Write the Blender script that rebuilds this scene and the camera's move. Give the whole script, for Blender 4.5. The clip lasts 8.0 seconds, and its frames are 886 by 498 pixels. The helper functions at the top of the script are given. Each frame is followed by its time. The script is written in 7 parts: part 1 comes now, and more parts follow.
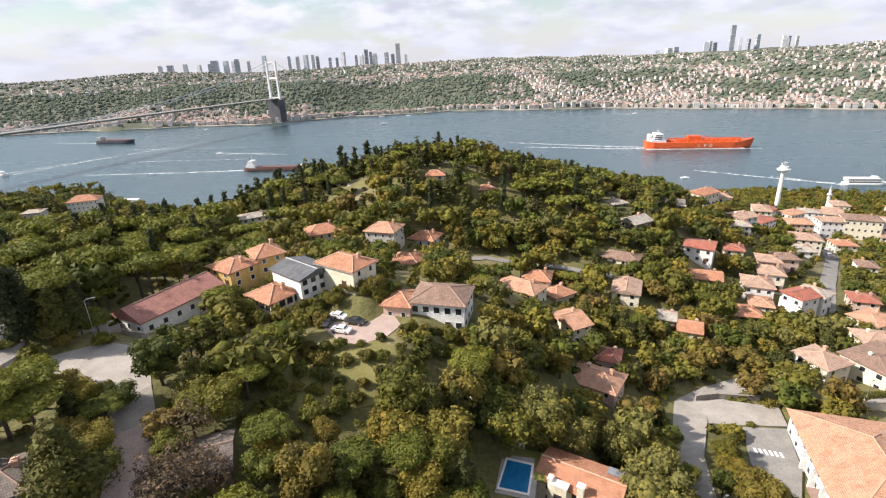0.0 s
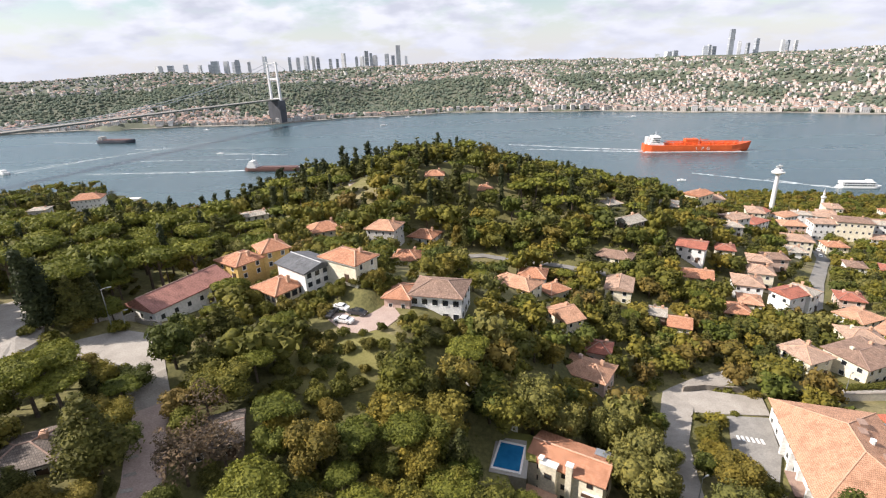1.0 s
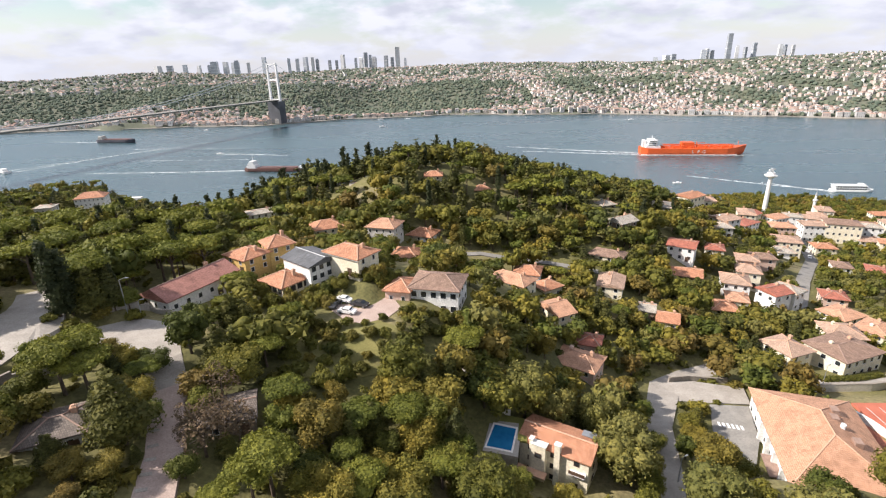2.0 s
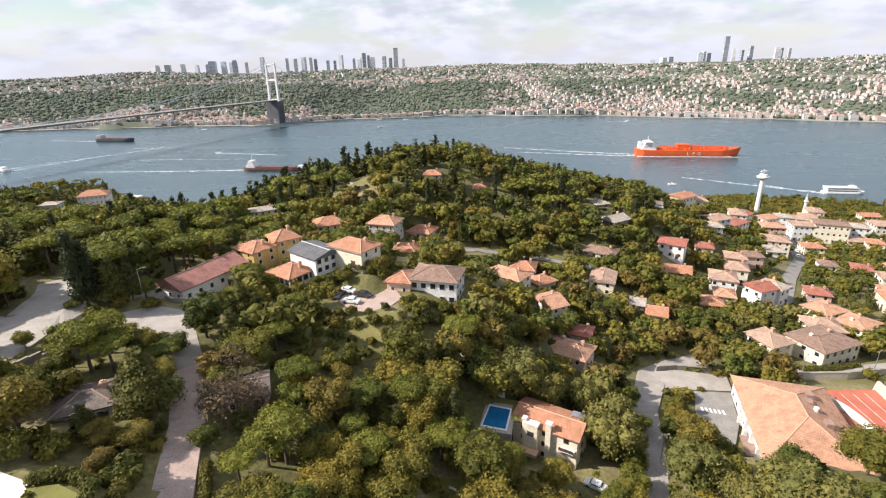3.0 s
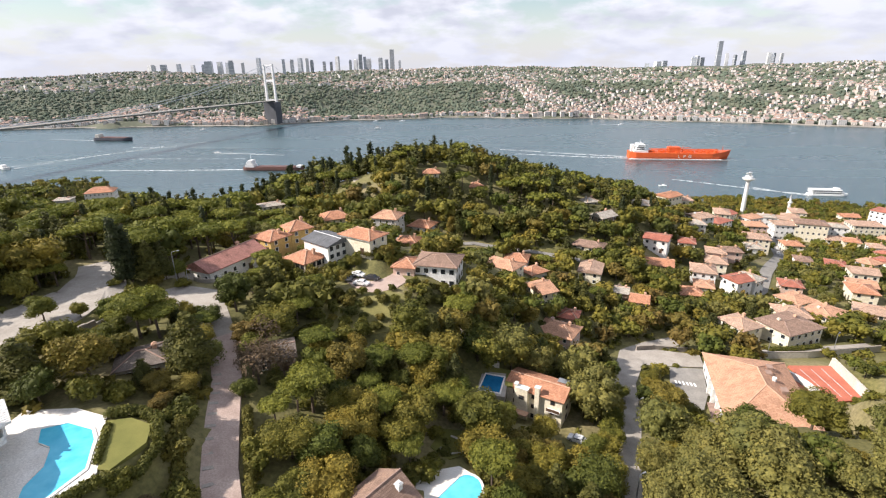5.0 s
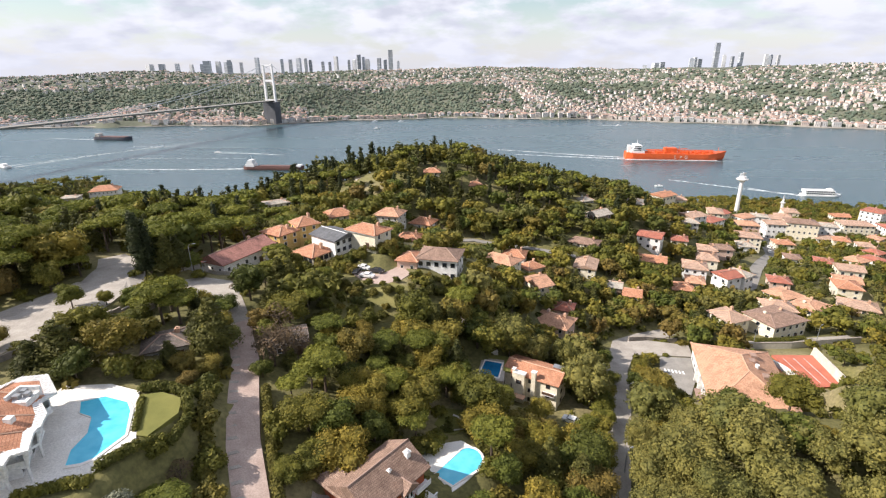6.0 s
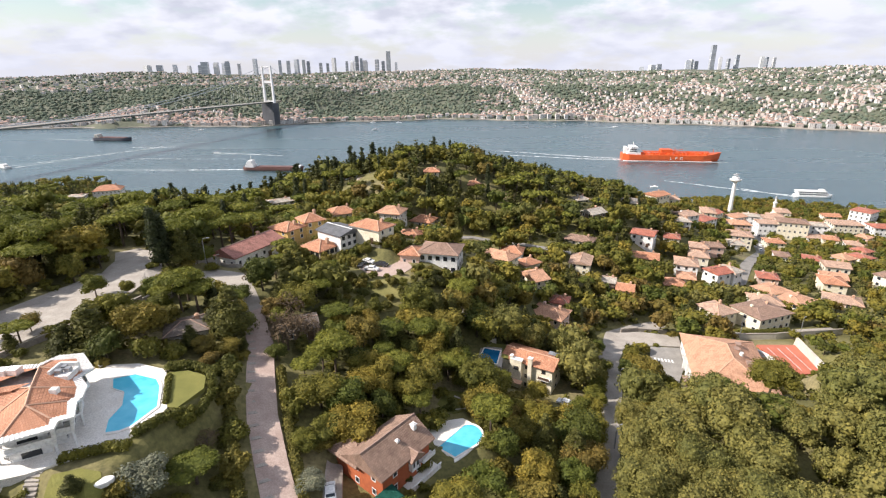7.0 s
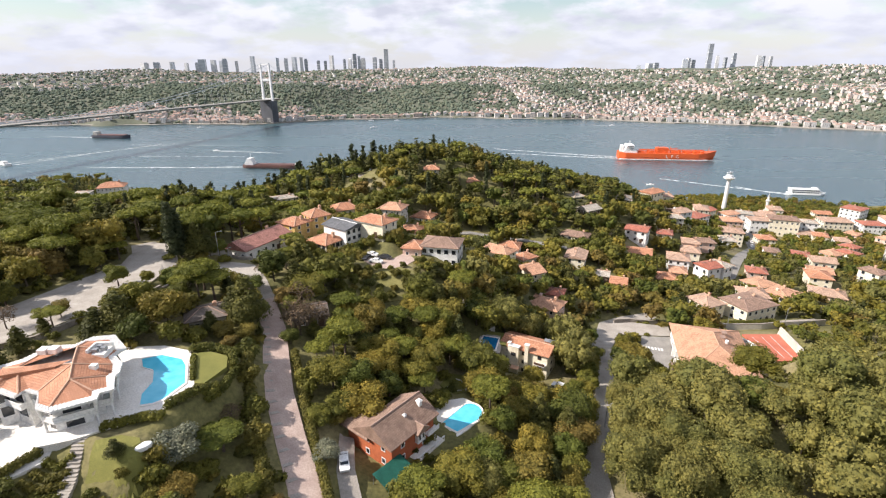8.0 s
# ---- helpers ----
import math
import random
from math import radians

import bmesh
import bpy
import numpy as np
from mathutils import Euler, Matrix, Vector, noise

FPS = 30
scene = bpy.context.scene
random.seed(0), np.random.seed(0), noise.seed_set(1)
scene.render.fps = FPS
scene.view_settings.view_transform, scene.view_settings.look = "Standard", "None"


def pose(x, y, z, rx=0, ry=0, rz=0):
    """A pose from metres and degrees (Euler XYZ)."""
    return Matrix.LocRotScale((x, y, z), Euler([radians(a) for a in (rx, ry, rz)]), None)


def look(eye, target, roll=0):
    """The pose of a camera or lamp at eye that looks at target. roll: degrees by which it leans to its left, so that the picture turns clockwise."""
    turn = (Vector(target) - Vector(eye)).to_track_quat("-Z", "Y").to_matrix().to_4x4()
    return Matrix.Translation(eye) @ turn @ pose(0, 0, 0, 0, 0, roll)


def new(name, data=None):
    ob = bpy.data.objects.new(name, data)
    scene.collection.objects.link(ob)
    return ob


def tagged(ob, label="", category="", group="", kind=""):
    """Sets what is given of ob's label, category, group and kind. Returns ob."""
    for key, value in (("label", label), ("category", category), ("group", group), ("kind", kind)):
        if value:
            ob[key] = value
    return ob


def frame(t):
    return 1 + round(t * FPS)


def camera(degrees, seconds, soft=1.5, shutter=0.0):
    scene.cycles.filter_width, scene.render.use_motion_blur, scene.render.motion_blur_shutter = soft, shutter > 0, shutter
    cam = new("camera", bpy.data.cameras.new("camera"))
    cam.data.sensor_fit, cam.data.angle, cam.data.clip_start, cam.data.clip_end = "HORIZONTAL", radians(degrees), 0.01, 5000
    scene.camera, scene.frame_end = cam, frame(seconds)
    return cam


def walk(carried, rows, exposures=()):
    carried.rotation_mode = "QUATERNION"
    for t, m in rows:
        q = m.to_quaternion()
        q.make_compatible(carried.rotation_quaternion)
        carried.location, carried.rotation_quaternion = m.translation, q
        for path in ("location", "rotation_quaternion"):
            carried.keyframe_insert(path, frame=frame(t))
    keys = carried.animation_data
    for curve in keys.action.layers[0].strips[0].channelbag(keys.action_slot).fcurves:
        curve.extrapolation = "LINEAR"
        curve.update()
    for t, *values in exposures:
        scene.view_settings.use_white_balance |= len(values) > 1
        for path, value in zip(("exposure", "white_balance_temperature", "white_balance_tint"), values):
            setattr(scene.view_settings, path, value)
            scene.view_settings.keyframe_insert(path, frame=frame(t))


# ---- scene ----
cam = camera(82.8, 8.0, 1.2)
PATH = [
    (0.0, 0.03, -0.29, 147.09, 69.38, 2.19, -0.84),
    (0.5, 0.08, -2.8, 147.28, 69.49, 2.02, -0.8),
    (1.0, 0.11, -5.71, 147.51, 69.57, 1.85, -0.83),
    (1.5, 0.13, -8.8, 147.92, 69.67, 1.66, -0.85),
    (3.0, -0.52, -19.01, 148.96, 69.85, 1.14, -1.13),
    (3.5, -0.84, -22.38, 149.23, 69.86, 1.01, -1.21),
    (4.0, -1.43, -26.02, 149.45, 69.94, 0.89, -1.35),
    (4.5, -1.9, -29.48, 149.77, 70.01, 0.79, -1.48),
    (6.0, -3.69, -40.42, 151.09, 70.07, 0.48, -1.75),
    (6.5, -4.3, -43.99, 151.32, 70.19, 0.42, -1.88),
    (7.0, -4.94, -47.81, 151.61, 70.22, 0.36, -2.01),
    (7.5, -5.53, -51.47, 151.93, 70.25, 0.27, -2.12),
    (8.0, -6.3, -55.18, 152.76, 70.0, 0.22, -2.26),
]
walk(cam, [(r[0], pose(*r[1:])) for r in PATH])

# ---- light ----
SUN_AZ, SUN_EL = math.atan2(-0.995, -0.08), radians(39)
world = bpy.data.worlds.new("sky_world")
scene.world = world
world.use_nodes = True
wn, wl = world.node_tree.nodes, world.node_tree.links
wn.clear()
w_out = wn.new("ShaderNodeOutputWorld")
w_bg = wn.new("ShaderNodeBackground")
w_bg.inputs["Strength"].default_value = 0.086
w_sky = wn.new("ShaderNodeTexSky")
w_sky.sky_type, w_sky.sun_disc = "NISHITA", False
w_sky.sun_elevation, w_sky.sun_rotation = SUN_EL, SUN_AZ
w_sky.air_density, w_sky.dust_density, w_sky.ozone_density = 1.2, 0.5, 1.6
w_co = wn.new("ShaderNodeTexCoord")
w_sep = wn.new("ShaderNodeSeparateXYZ")
wl.new(w_co.outputs["Generated"], w_sep.inputs[0])


def w_math(op, a, b):
    n = wn.new("ShaderNodeMath")
    n.operation = op
    for i, v in enumerate((a, b)):
        if isinstance(v, (int, float)):
            n.inputs[i].default_value = v
        else:
            wl.new(v, n.inputs[i])
    return n.outputs[0]


# flat cloud layer: the direction laid onto a plane overhead
w_den = w_math("ADD", w_math("MAXIMUM", w_sep.outputs["Z"], 0.0), 0.30)
w_vec = wn.new("ShaderNodeCombineXYZ")
wl.new(w_math("DIVIDE", w_sep.outputs["X"], w_den), w_vec.inputs[0])
wl.new(w_math("DIVIDE", w_sep.outputs["Y"], w_den), w_vec.inputs[1])
w_noise = wn.new("ShaderNodeTexNoise")
w_noise.inputs["Scale"].default_value = 2.6
w_noise.inputs["Detail"].default_value = 9.0
w_noise.inputs["Roughness"].default_value = 0.58
wl.new(w_vec.outputs[0], w_noise.inputs["Vector"])
w_ramp = wn.new("ShaderNodeValToRGB")
w_ramp.color_ramp.elements[0].position, w_ramp.color_ramp.elements[1].position = 0.40, 0.55
wl.new(w_noise.outputs["Fac"], w_ramp.inputs["Fac"])
w_fine = wn.new("ShaderNodeTexNoise")
w_fine.inputs["Scale"].default_value = 4.6
w_fine.inputs["Detail"].default_value = 6.0
wl.new(w_vec.outputs[0], w_fine.inputs["Vector"])
w_tone = wn.new("ShaderNodeValToRGB")
w_tone.color_ramp.elements[0].position, w_tone.color_ramp.elements[1].position = 0.36, 0.58
w_tone.color_ramp.elements[0].color = (4.7, 4.85, 5.75, 1)
w_tone.color_ramp.elements[1].color = (7.2, 7.25, 8.0, 1)
wl.new(w_fine.outputs["Fac"], w_tone.inputs["Fac"])
w_mix = wn.new("ShaderNodeMix")
w_mix.data_type = "RGBA"
wl.new(w_ramp.outputs["Color"], w_mix.inputs["Factor"])
wl.new(w_sky.outputs["Color"], w_mix.inputs["A"])
wl.new(w_tone.outputs["Color"], w_mix.inputs["B"])
# pale haze low over the horizon
w_low = wn.new("ShaderNodeMapRange")
w_low.interpolation_type = "SMOOTHSTEP"
for key, value in (("From Min", 0.15), ("From Max", -0.02), ("To Min", 0.0), ("To Max", 0.80)):
    w_low.inputs[key].default_value = value
wl.new(w_sep.outputs["Z"], w_low.inputs["Value"])
w_hz = wn.new("ShaderNodeMix")
w_hz.data_type = "RGBA"
w_hz.inputs["B"].default_value = (5.75, 5.88, 6.85, 1)
wl.new(w_low.outputs["Result"], w_hz.inputs["Factor"])
wl.new(w_mix.outputs["Result"], w_hz.inputs["A"])
wl.new(w_hz.outputs["Result"], w_bg.inputs["Color"])
wl.new(w_bg.outputs[0], w_out.inputs[0])

sun_lamp = bpy.data.lights.new("sun", "SUN")
sun_lamp.energy, sun_lamp.angle, sun_lamp.color = 5.0, radians(0.53), (1.0, 0.908, 0.83)
sun = new("sun", sun_lamp)
sun.matrix_world = look((math.sin(SUN_AZ) * math.cos(SUN_EL) * 300, math.cos(SUN_AZ) * math.cos(SUN_EL) * 300, math.sin(SUN_EL) * 300 + 100), (0, 0, 100))
scene.view_settings.exposure = 0.70

# ---- materials ----


def material(name, rough=0.8, metal=0.0):
    m = bpy.data.materials.new(name)
    m.use_nodes = True
    b = m.node_tree.nodes["Principled BSDF"]
    b.inputs["Roughness"].default_value, b.inputs["Metallic"].default_value = rough, metal
    return m, m.node_tree.nodes, m.node_tree.links, b


def rgb(c):
    return (*c, 1.0)


def ramp(nodes, links, fac, stops):
    r = nodes.new("ShaderNodeValToRGB")
    e = r.color_ramp.elements
    e[0].position, e[0].color = stops[0][0], rgb(stops[0][1])
    e[1].position, e[1].color = stops[-1][0], rgb(stops[-1][1])
    for p, c in stops[1:-1]:
        k = e.new(p)
        k.color = rgb(c)
    links.new(fac, r.inputs["Fac"])
    return r.outputs["Color"]


def noise_fac(nodes, links, scale, detail=5.0, vector=None, rough=0.55):
    n = nodes.new("ShaderNodeTexNoise")
    n.inputs["Scale"].default_value, n.inputs["Detail"].default_value, n.inputs["Roughness"].default_value = scale, detail, rough
    if vector is None:
        g = nodes.new("ShaderNodeNewGeometry")
        vector = g.outputs["Position"]
    links.new(vector, n.inputs["Vector"])
    return n.outputs["Fac"]


def mixed(nodes, links, mode, fac, a, b):
    n = nodes.new("ShaderNodeMix")
    n.data_type, n.blend_type = "RGBA", mode
    for key, v in (("Factor", fac), ("A", a), ("B", b)):
        if isinstance(v, (int, float)):
            n.inputs[key].default_value = v
        elif isinstance(v, tuple):
            n.inputs[key].default_value = rgb(v)
        else:
            links.new(v, n.inputs[key])
    return n.outputs["Result"]


def bump(nodes, links, bsdf, fac, strength, distance):
    n = nodes.new("ShaderNodeBump")
    n.inputs["Strength"].default_value, n.inputs["Distance"].default_value = strength, distance
    links.new(fac, n.inputs["Height"])
    links.new(n.outputs[0], bsdf.inputs["Normal"])


def mottled(name, dark, light, scale=0.6, fine=6.0, rough=0.85, relief=0.02, metal=0.0, per_object=0.0):
    """A surface between two tones, broken up at two scales."""
    m, n, l, b = material(name, rough, metal)
    base = ramp(n, l, noise_fac(n, l, scale), [(0.3, dark), (0.7, light)])
    grain = ramp(n, l, noise_fac(n, l, fine, 3.0), [(0.25, (0.72, 0.72, 0.72)), (0.75, (1.12, 1.12, 1.12))])
    col = mixed(n, l, "MULTIPLY", 1.0, base, grain)
    if per_object:
        info = n.new("ShaderNodeObjectInfo")
        tone = ramp(n, l, info.outputs["Random"], [(0.0, (1 - per_object,) * 3), (1.0, (1 + per_object * 0.6,) * 3)])
        col = mixed(n, l, "MULTIPLY", 1.0, col, tone)
    l.new(col, b.inputs["Base Color"])
    if relief:
        bump(n, l, b, noise_fac(n, l, fine, 4.0), 0.6, relief)
    return m


def foliage(name, tones, rough=0.7):
    """Leaves: a tone for each tree, a slighter one for each leaf clump."""
    m, n, l, b = material(name, rough)
    info = n.new("ShaderNodeObjectInfo")
    geo = n.new("ShaderNodeNewGeometry")
    own = n.new("ShaderNodeAttribute")
    own.attribute_name = "tone"
    both = n.new("ShaderNodeMath")
    both.operation = "ADD"
    l.new(info.outputs["Random"], both.inputs[0])
    l.new(own.outputs["Fac"], both.inputs[1])
    wrap = n.new("ShaderNodeMath")
    wrap.operation = "FRACT"
    l.new(both.outputs[0], wrap.inputs[0])
    tree = ramp(n, l, wrap.outputs[0], [(i / (len(tones) - 1), c) for i, c in enumerate(tones)])
    leaf = ramp(n, l, geo.outputs["Random Per Island"], [(0.0, (0.66, 0.70, 0.64)), (0.6, (1.0, 1.0, 1.0)), (1.0, (1.24, 1.20, 1.10))])
    col = mixed(n, l, "MULTIPLY", 1.0, tree, leaf)
    patch = ramp(n, l, noise_fac(n, l, 0.35, 3.0), [(0.3, (0.82, 0.80, 0.76)), (0.7, (1.24, 1.11, 0.90))])
    fine = noise_fac(n, l, 2.2, 4.0, None, 0.7)
    speck = ramp(n, l, fine, [(0.34, (0.74, 0.77, 0.74)), (0.50, (1.1, 1.1, 1.1)), (0.68, (1.40, 1.36, 1.2))])
    patch = mixed(n, l, "MULTIPLY", 1.0, patch, speck)
    bump(n, l, b, fine, 0.5, 0.25)
    l.new(mixed(n, l, "MULTIPLY", 1.0, col, patch), b.inputs["Base Color"])
    b.inputs["Specular IOR Level"].default_value = 0.25
    tr = n.new("ShaderNodeBsdfTranslucent")
    l.new(col, tr.inputs["Color"])
    mx = n.new("ShaderNodeMixShader")
    mx.inputs[0].default_value = 0.25
    l.new(b.outputs[0], mx.inputs[1])
    l.new(tr.outputs[0], mx.inputs[2])
    l.new(mx.outputs[0], n["Material Output"].inputs["Surface"])
    return m


def roof_tiles(name, dark, light, course=0.36, pan=0.28, relief=0.05):
    """Clay tiles laid in courses along the roof's own slope coordinates."""
    m, n, l, b = material(name, 0.8)
    uv = n.new("ShaderNodeUVMap")
    br = n.new("ShaderNodeTexBrick")
    br.inputs["Scale"].default_value = 1.0
    br.inputs["Brick Width"].default_value, br.inputs["Row Height"].default_value = pan, course
    br.inputs["Mortar Size"].default_value = 0.025
    br.inputs["Color1"].default_value, br.inputs["Color2"].default_value = rgb(dark), rgb(light)
    br.inputs["Mortar"].default_value = rgb(tuple(c * 0.55 for c in dark))
    l.new(uv.outputs[0], br.inputs["Vector"])
    stain = ramp(n, l, noise_fac(n, l, 0.5, 6.0), [(0.3, (0.70, 0.68, 0.66)), (0.55, (1.0, 1.0, 1.0)), (0.8, (1.12, 1.05, 1.0))])
    col = mixed(n, l, "MULTIPLY", 1.0, br.outputs["Color"], stain)
    fine = ramp(n, l, noise_fac(n, l, 7.0, 3.0), [(0.3, (0.8, 0.8, 0.8)), (0.7, (1.1, 1.1, 1.1))])
    l.new(mixed(n, l, "MULTIPLY", 1.0, col, fine), b.inputs["Base Color"])
    bump(n, l, b, br.outputs["Fac"], -0.8, relief)
    return m


M = {}
M["ground"] = None
M["asphalt"] = mottled("asphalt", (0.20, 0.19, 0.175), (0.30, 0.285, 0.26), 0.25, 3.0, 0.9, 0.01)
M["concrete"] = mottled("concrete", (0.295, 0.265, 0.23), (0.41, 0.375, 0.33), 0.3, 4.0, 0.9, 0.01)
M["paving"] = mottled("pale_paving", (0.72, 0.68, 0.62), (0.82, 0.79, 0.74), 0.4, 5.0, 0.8, 0.005)
M["pink_paving"] = mottled("pink_paving", (0.37, 0.275, 0.235), (0.49, 0.385, 0.33), 0.35, 4.0, 0.88, 0.01)
M["stone_wall"] = mottled("stone_wall", (0.22, 0.19, 0.16), (0.36, 0.32, 0.27), 0.5, 3.0, 0.9, 0.05)
M["lawn"] = mottled("lawn", (0.125, 0.130, 0.024), (0.190, 0.180, 0.040), 0.35, 9.0, 0.9, 0.04)
M["white_wall"] = mottled("white_render", (0.70, 0.69, 0.66), (0.82, 0.81, 0.79), 0.35, 2.5, 0.85, 0.004)
M["cream_wall"] = mottled("cream_render", (0.68, 0.61, 0.46), (0.80, 0.74, 0.59), 0.35, 2.5, 0.85, 0.004)
M["yellow_wall"] = mottled("ochre_render", (0.55, 0.36, 0.11), (0.66, 0.46, 0.17), 0.35, 2.5, 0.85, 0.004)
M["pink_wall"] = mottled("pink_render", (0.58, 0.40, 0.32), (0.70, 0.52, 0.43), 0.35, 2.5, 0.85, 0.004)
M["grey_wall"] = mottled("grey_render", (0.42, 0.40, 0.37), (0.55, 0.53, 0.49), 0.35, 2.5, 0.85, 0.004)
M["rust_wall"] = mottled("rust_red_render", (0.36, 0.085, 0.03), (0.46, 0.13, 0.05), 0.35, 2.5, 0.85, 0.004)
M["wood_wall"] = mottled("weathered_boards", (0.16, 0.12, 0.09), (0.26, 0.20, 0.15), 0.5, 4.0, 0.85, 0.01)
M["orange_tiles"] = roof_tiles("orange_tiles", (0.44, 0.195, 0.105), (0.56, 0.28, 0.17))
M["salmon_tiles"] = roof_tiles("salmon_tiles", (0.50, 0.27, 0.165), (0.60, 0.345, 0.225))
M["grey_brown_tiles"] = roof_tiles("grey_brown_tiles", (0.135, 0.108, 0.09), (0.205, 0.17, 0.145))
M["old_tiles"] = roof_tiles("old_weathered_tiles", (0.40, 0.265, 0.19), (0.53, 0.37, 0.28))
M["brown_tiles"] = roof_tiles("brown_tiles", (0.24, 0.15, 0.11), (0.34, 0.23, 0.17))
M["red_tiles"] = roof_tiles("red_tiles", (0.36, 0.12, 0.08), (0.48, 0.18, 0.12))
M["dusty_tiles"] = roof_tiles("dusty_red_tiles", (0.36, 0.165, 0.13), (0.46, 0.22, 0.175))
M["grey_roof"] = roof_tiles("grey_sheet_roof", (0.10, 0.105, 0.115), (0.15, 0.155, 0.165), 2.0, 0.5)
M["pale_roof"] = roof_tiles("weathered_roof", (0.38, 0.34, 0.28), (0.50, 0.46, 0.40))
M["pale_stone"] = mottled("pale_stone", (0.48, 0.44, 0.38), (0.62, 0.58, 0.51), 0.4, 3.0, 0.9, 0.02)
M["red_court"] = mottled("red_court_surface", (0.40, 0.115, 0.07), (0.50, 0.16, 0.10), 0.3, 5.0, 0.9, 0.004)
M["dry_grass"] = mottled("dry_grass", (0.13, 0.125, 0.035), (0.23, 0.205, 0.07), 0.22, 3.0, 0.95, 0.08)
M["clay"] = mottled("clay_ridge", (0.50, 0.30, 0.20), (0.62, 0.40, 0.28), 0.8, 6.0, 0.85, 0.01)
M["dull_clay"] = mottled("dull_clay", (0.26, 0.17, 0.13), (0.36, 0.25, 0.20), 0.8, 6.0, 0.85, 0.01)
M["bark"] = mottled("bark", (0.07, 0.05, 0.035), (0.14, 0.105, 0.075), 2.0, 12.0, 0.95, 0.03)
M["trim"] = mottled("white_trim", (0.70, 0.69, 0.67), (0.80, 0.79, 0.77), 1.0, 6.0, 0.6, 0.0)
M["dark_wood"] = mottled("dark_wood", (0.07, 0.04, 0.025), (0.12, 0.07, 0.045), 1.0, 8.0, 0.6, 0.0)
M["metal"] = mottled("grey_metal", (0.30, 0.31, 0.32), (0.42, 0.43, 0.44), 1.0, 6.0, 0.45, 0.0, 0.6)
M["dark"] = mottled("dark_rubber", (0.02, 0.02, 0.02), (0.035, 0.035, 0.035), 2.0, 9.0, 0.7, 0.0)
M["white_paint"] = mottled("white_paint", (0.74, 0.74, 0.73), (0.82, 0.82, 0.81), 0.5, 3.0, 0.35, 0.0)
M["oak"] = foliage("oak_leaves", [(0.072, 0.088, 0.018), (0.172, 0.158, 0.030), (0.108, 0.124, 0.024), (0.215, 0.178, 0.036), (0.102, 0.128, 0.025), (0.062, 0.078, 0.018), (0.182, 0.164, 0.034), (0.150, 0.112, 0.036)])
M["acacia"] = foliage("grey_green_leaves", [(0.148, 0.150, 0.048), (0.186, 0.178, 0.058), (0.160, 0.160, 0.052), (0.126, 0.138, 0.044)])
M["pine"] = foliage("pine_needles", [(0.098, 0.120, 0.022), (0.172, 0.186, 0.034), (0.128, 0.144, 0.027)])
M["dark_pine"] = foliage("dark_needles", [(0.054, 0.063, 0.020), (0.098, 0.102, 0.028), (0.072, 0.079, 0.025)])
M["cypress"] = foliage("cypress_leaves", [(0.030, 0.042, 0.020), (0.046, 0.058, 0.025), (0.036, 0.050, 0.024)])
M["bush"] = foliage("bush_leaves", [(0.098, 0.106, 0.022), (0.148, 0.148, 0.030), (0.080, 0.090, 0.021), (0.175, 0.148, 0.036)])
M["autumn"] = foliage("autumn_leaves", [(0.165, 0.142, 0.032), (0.195, 0.148, 0.036), (0.140, 0.130, 0.030)])
M["bare"] = foliage("dry_twigs", [(0.115, 0.085, 0.060), (0.14, 0.105, 0.072)])
M["silver"] = foliage("silver_leaves", [(0.17, 0.19, 0.155), (0.20, 0.22, 0.18)])


def ground_material():
    """Dry grass, litter and earth under the trees, in patches."""
    m, n, l, b = material("earth_and_grass", 0.95)
    big = ramp(n, l, noise_fac(n, l, 0.035, 6.0), [(0.32, (0.090, 0.088, 0.030)), (0.5, (0.155, 0.142, 0.052)), (0.68, (0.240, 0.200, 0.110))])
    fine = ramp(n, l, noise_fac(n, l, 1.3, 5.0), [(0.3, (0.6, 0.62, 0.55)), (0.7, (1.2, 1.18, 1.1))])
    l.new(mixed(n, l, "MULTIPLY", 1.0, big, fine), b.inputs["Base Color"])
    bump(n, l, b, noise_fac(n, l, 1.0, 6.0), 0.7, 0.25)
    return m


def water_material():
    m, n, l, b = material("sea_water", 0.16)
    g = n.new("ShaderNodeNewGeometry")
    mp = n.new("ShaderNodeMapping")
    mp.inputs["Scale"].default_value = (0.0016, 0.0065, 1.0)
    l.new(g.outputs["Position"], mp.inputs["Vector"])
    bands = noise_fac(n, l, 1.0, 6.0, mp.outputs[0], 0.6)
    l.new(ramp(n, l, bands, [(0.3, (0.027, 0.062, 0.077)), (0.7, (0.046, 0.090, 0.105))]), b.inputs["Base Color"])
    rr = n.new("ShaderNodeMapRange")
    rr.inputs["To Min"].default_value, rr.inputs["To Max"].default_value = 0.18, 0.36
    l.new(bands, rr.inputs["Value"])
    l.new(rr.outputs[0], b.inputs["Roughness"])
    b.inputs["Specular IOR Level"].default_value = 1.0
    bump(n, l, b, noise_fac(n, l, 0.16, 8.0, None, 0.65), 0.55, 1.2)
    return m


def glass_material():
    m, n, l, b = material("window_glass", 0.06)
    l.new(ramp(n, l, noise_fac(n, l, 0.4, 2.0), [(0.3, (0.015, 0.018, 0.022)), (0.7, (0.05, 0.055, 0.06))]), b.inputs["Base Color"])
    return m


def pool_material(name="pool_water", dark=(0.07, 0.46, 0.66), light=(0.13, 0.58, 0.76)):
    m, n, l, b = material(name, 0.05)
    l.new(ramp(n, l, noise_fac(n, l, 0.5, 4.0), [(0.3, dark), (0.7, light)]), b.inputs["Base Color"])
    bump(n, l, b, noise_fac(n, l, 1.8, 3.0), 0.3, 0.05)
    return m


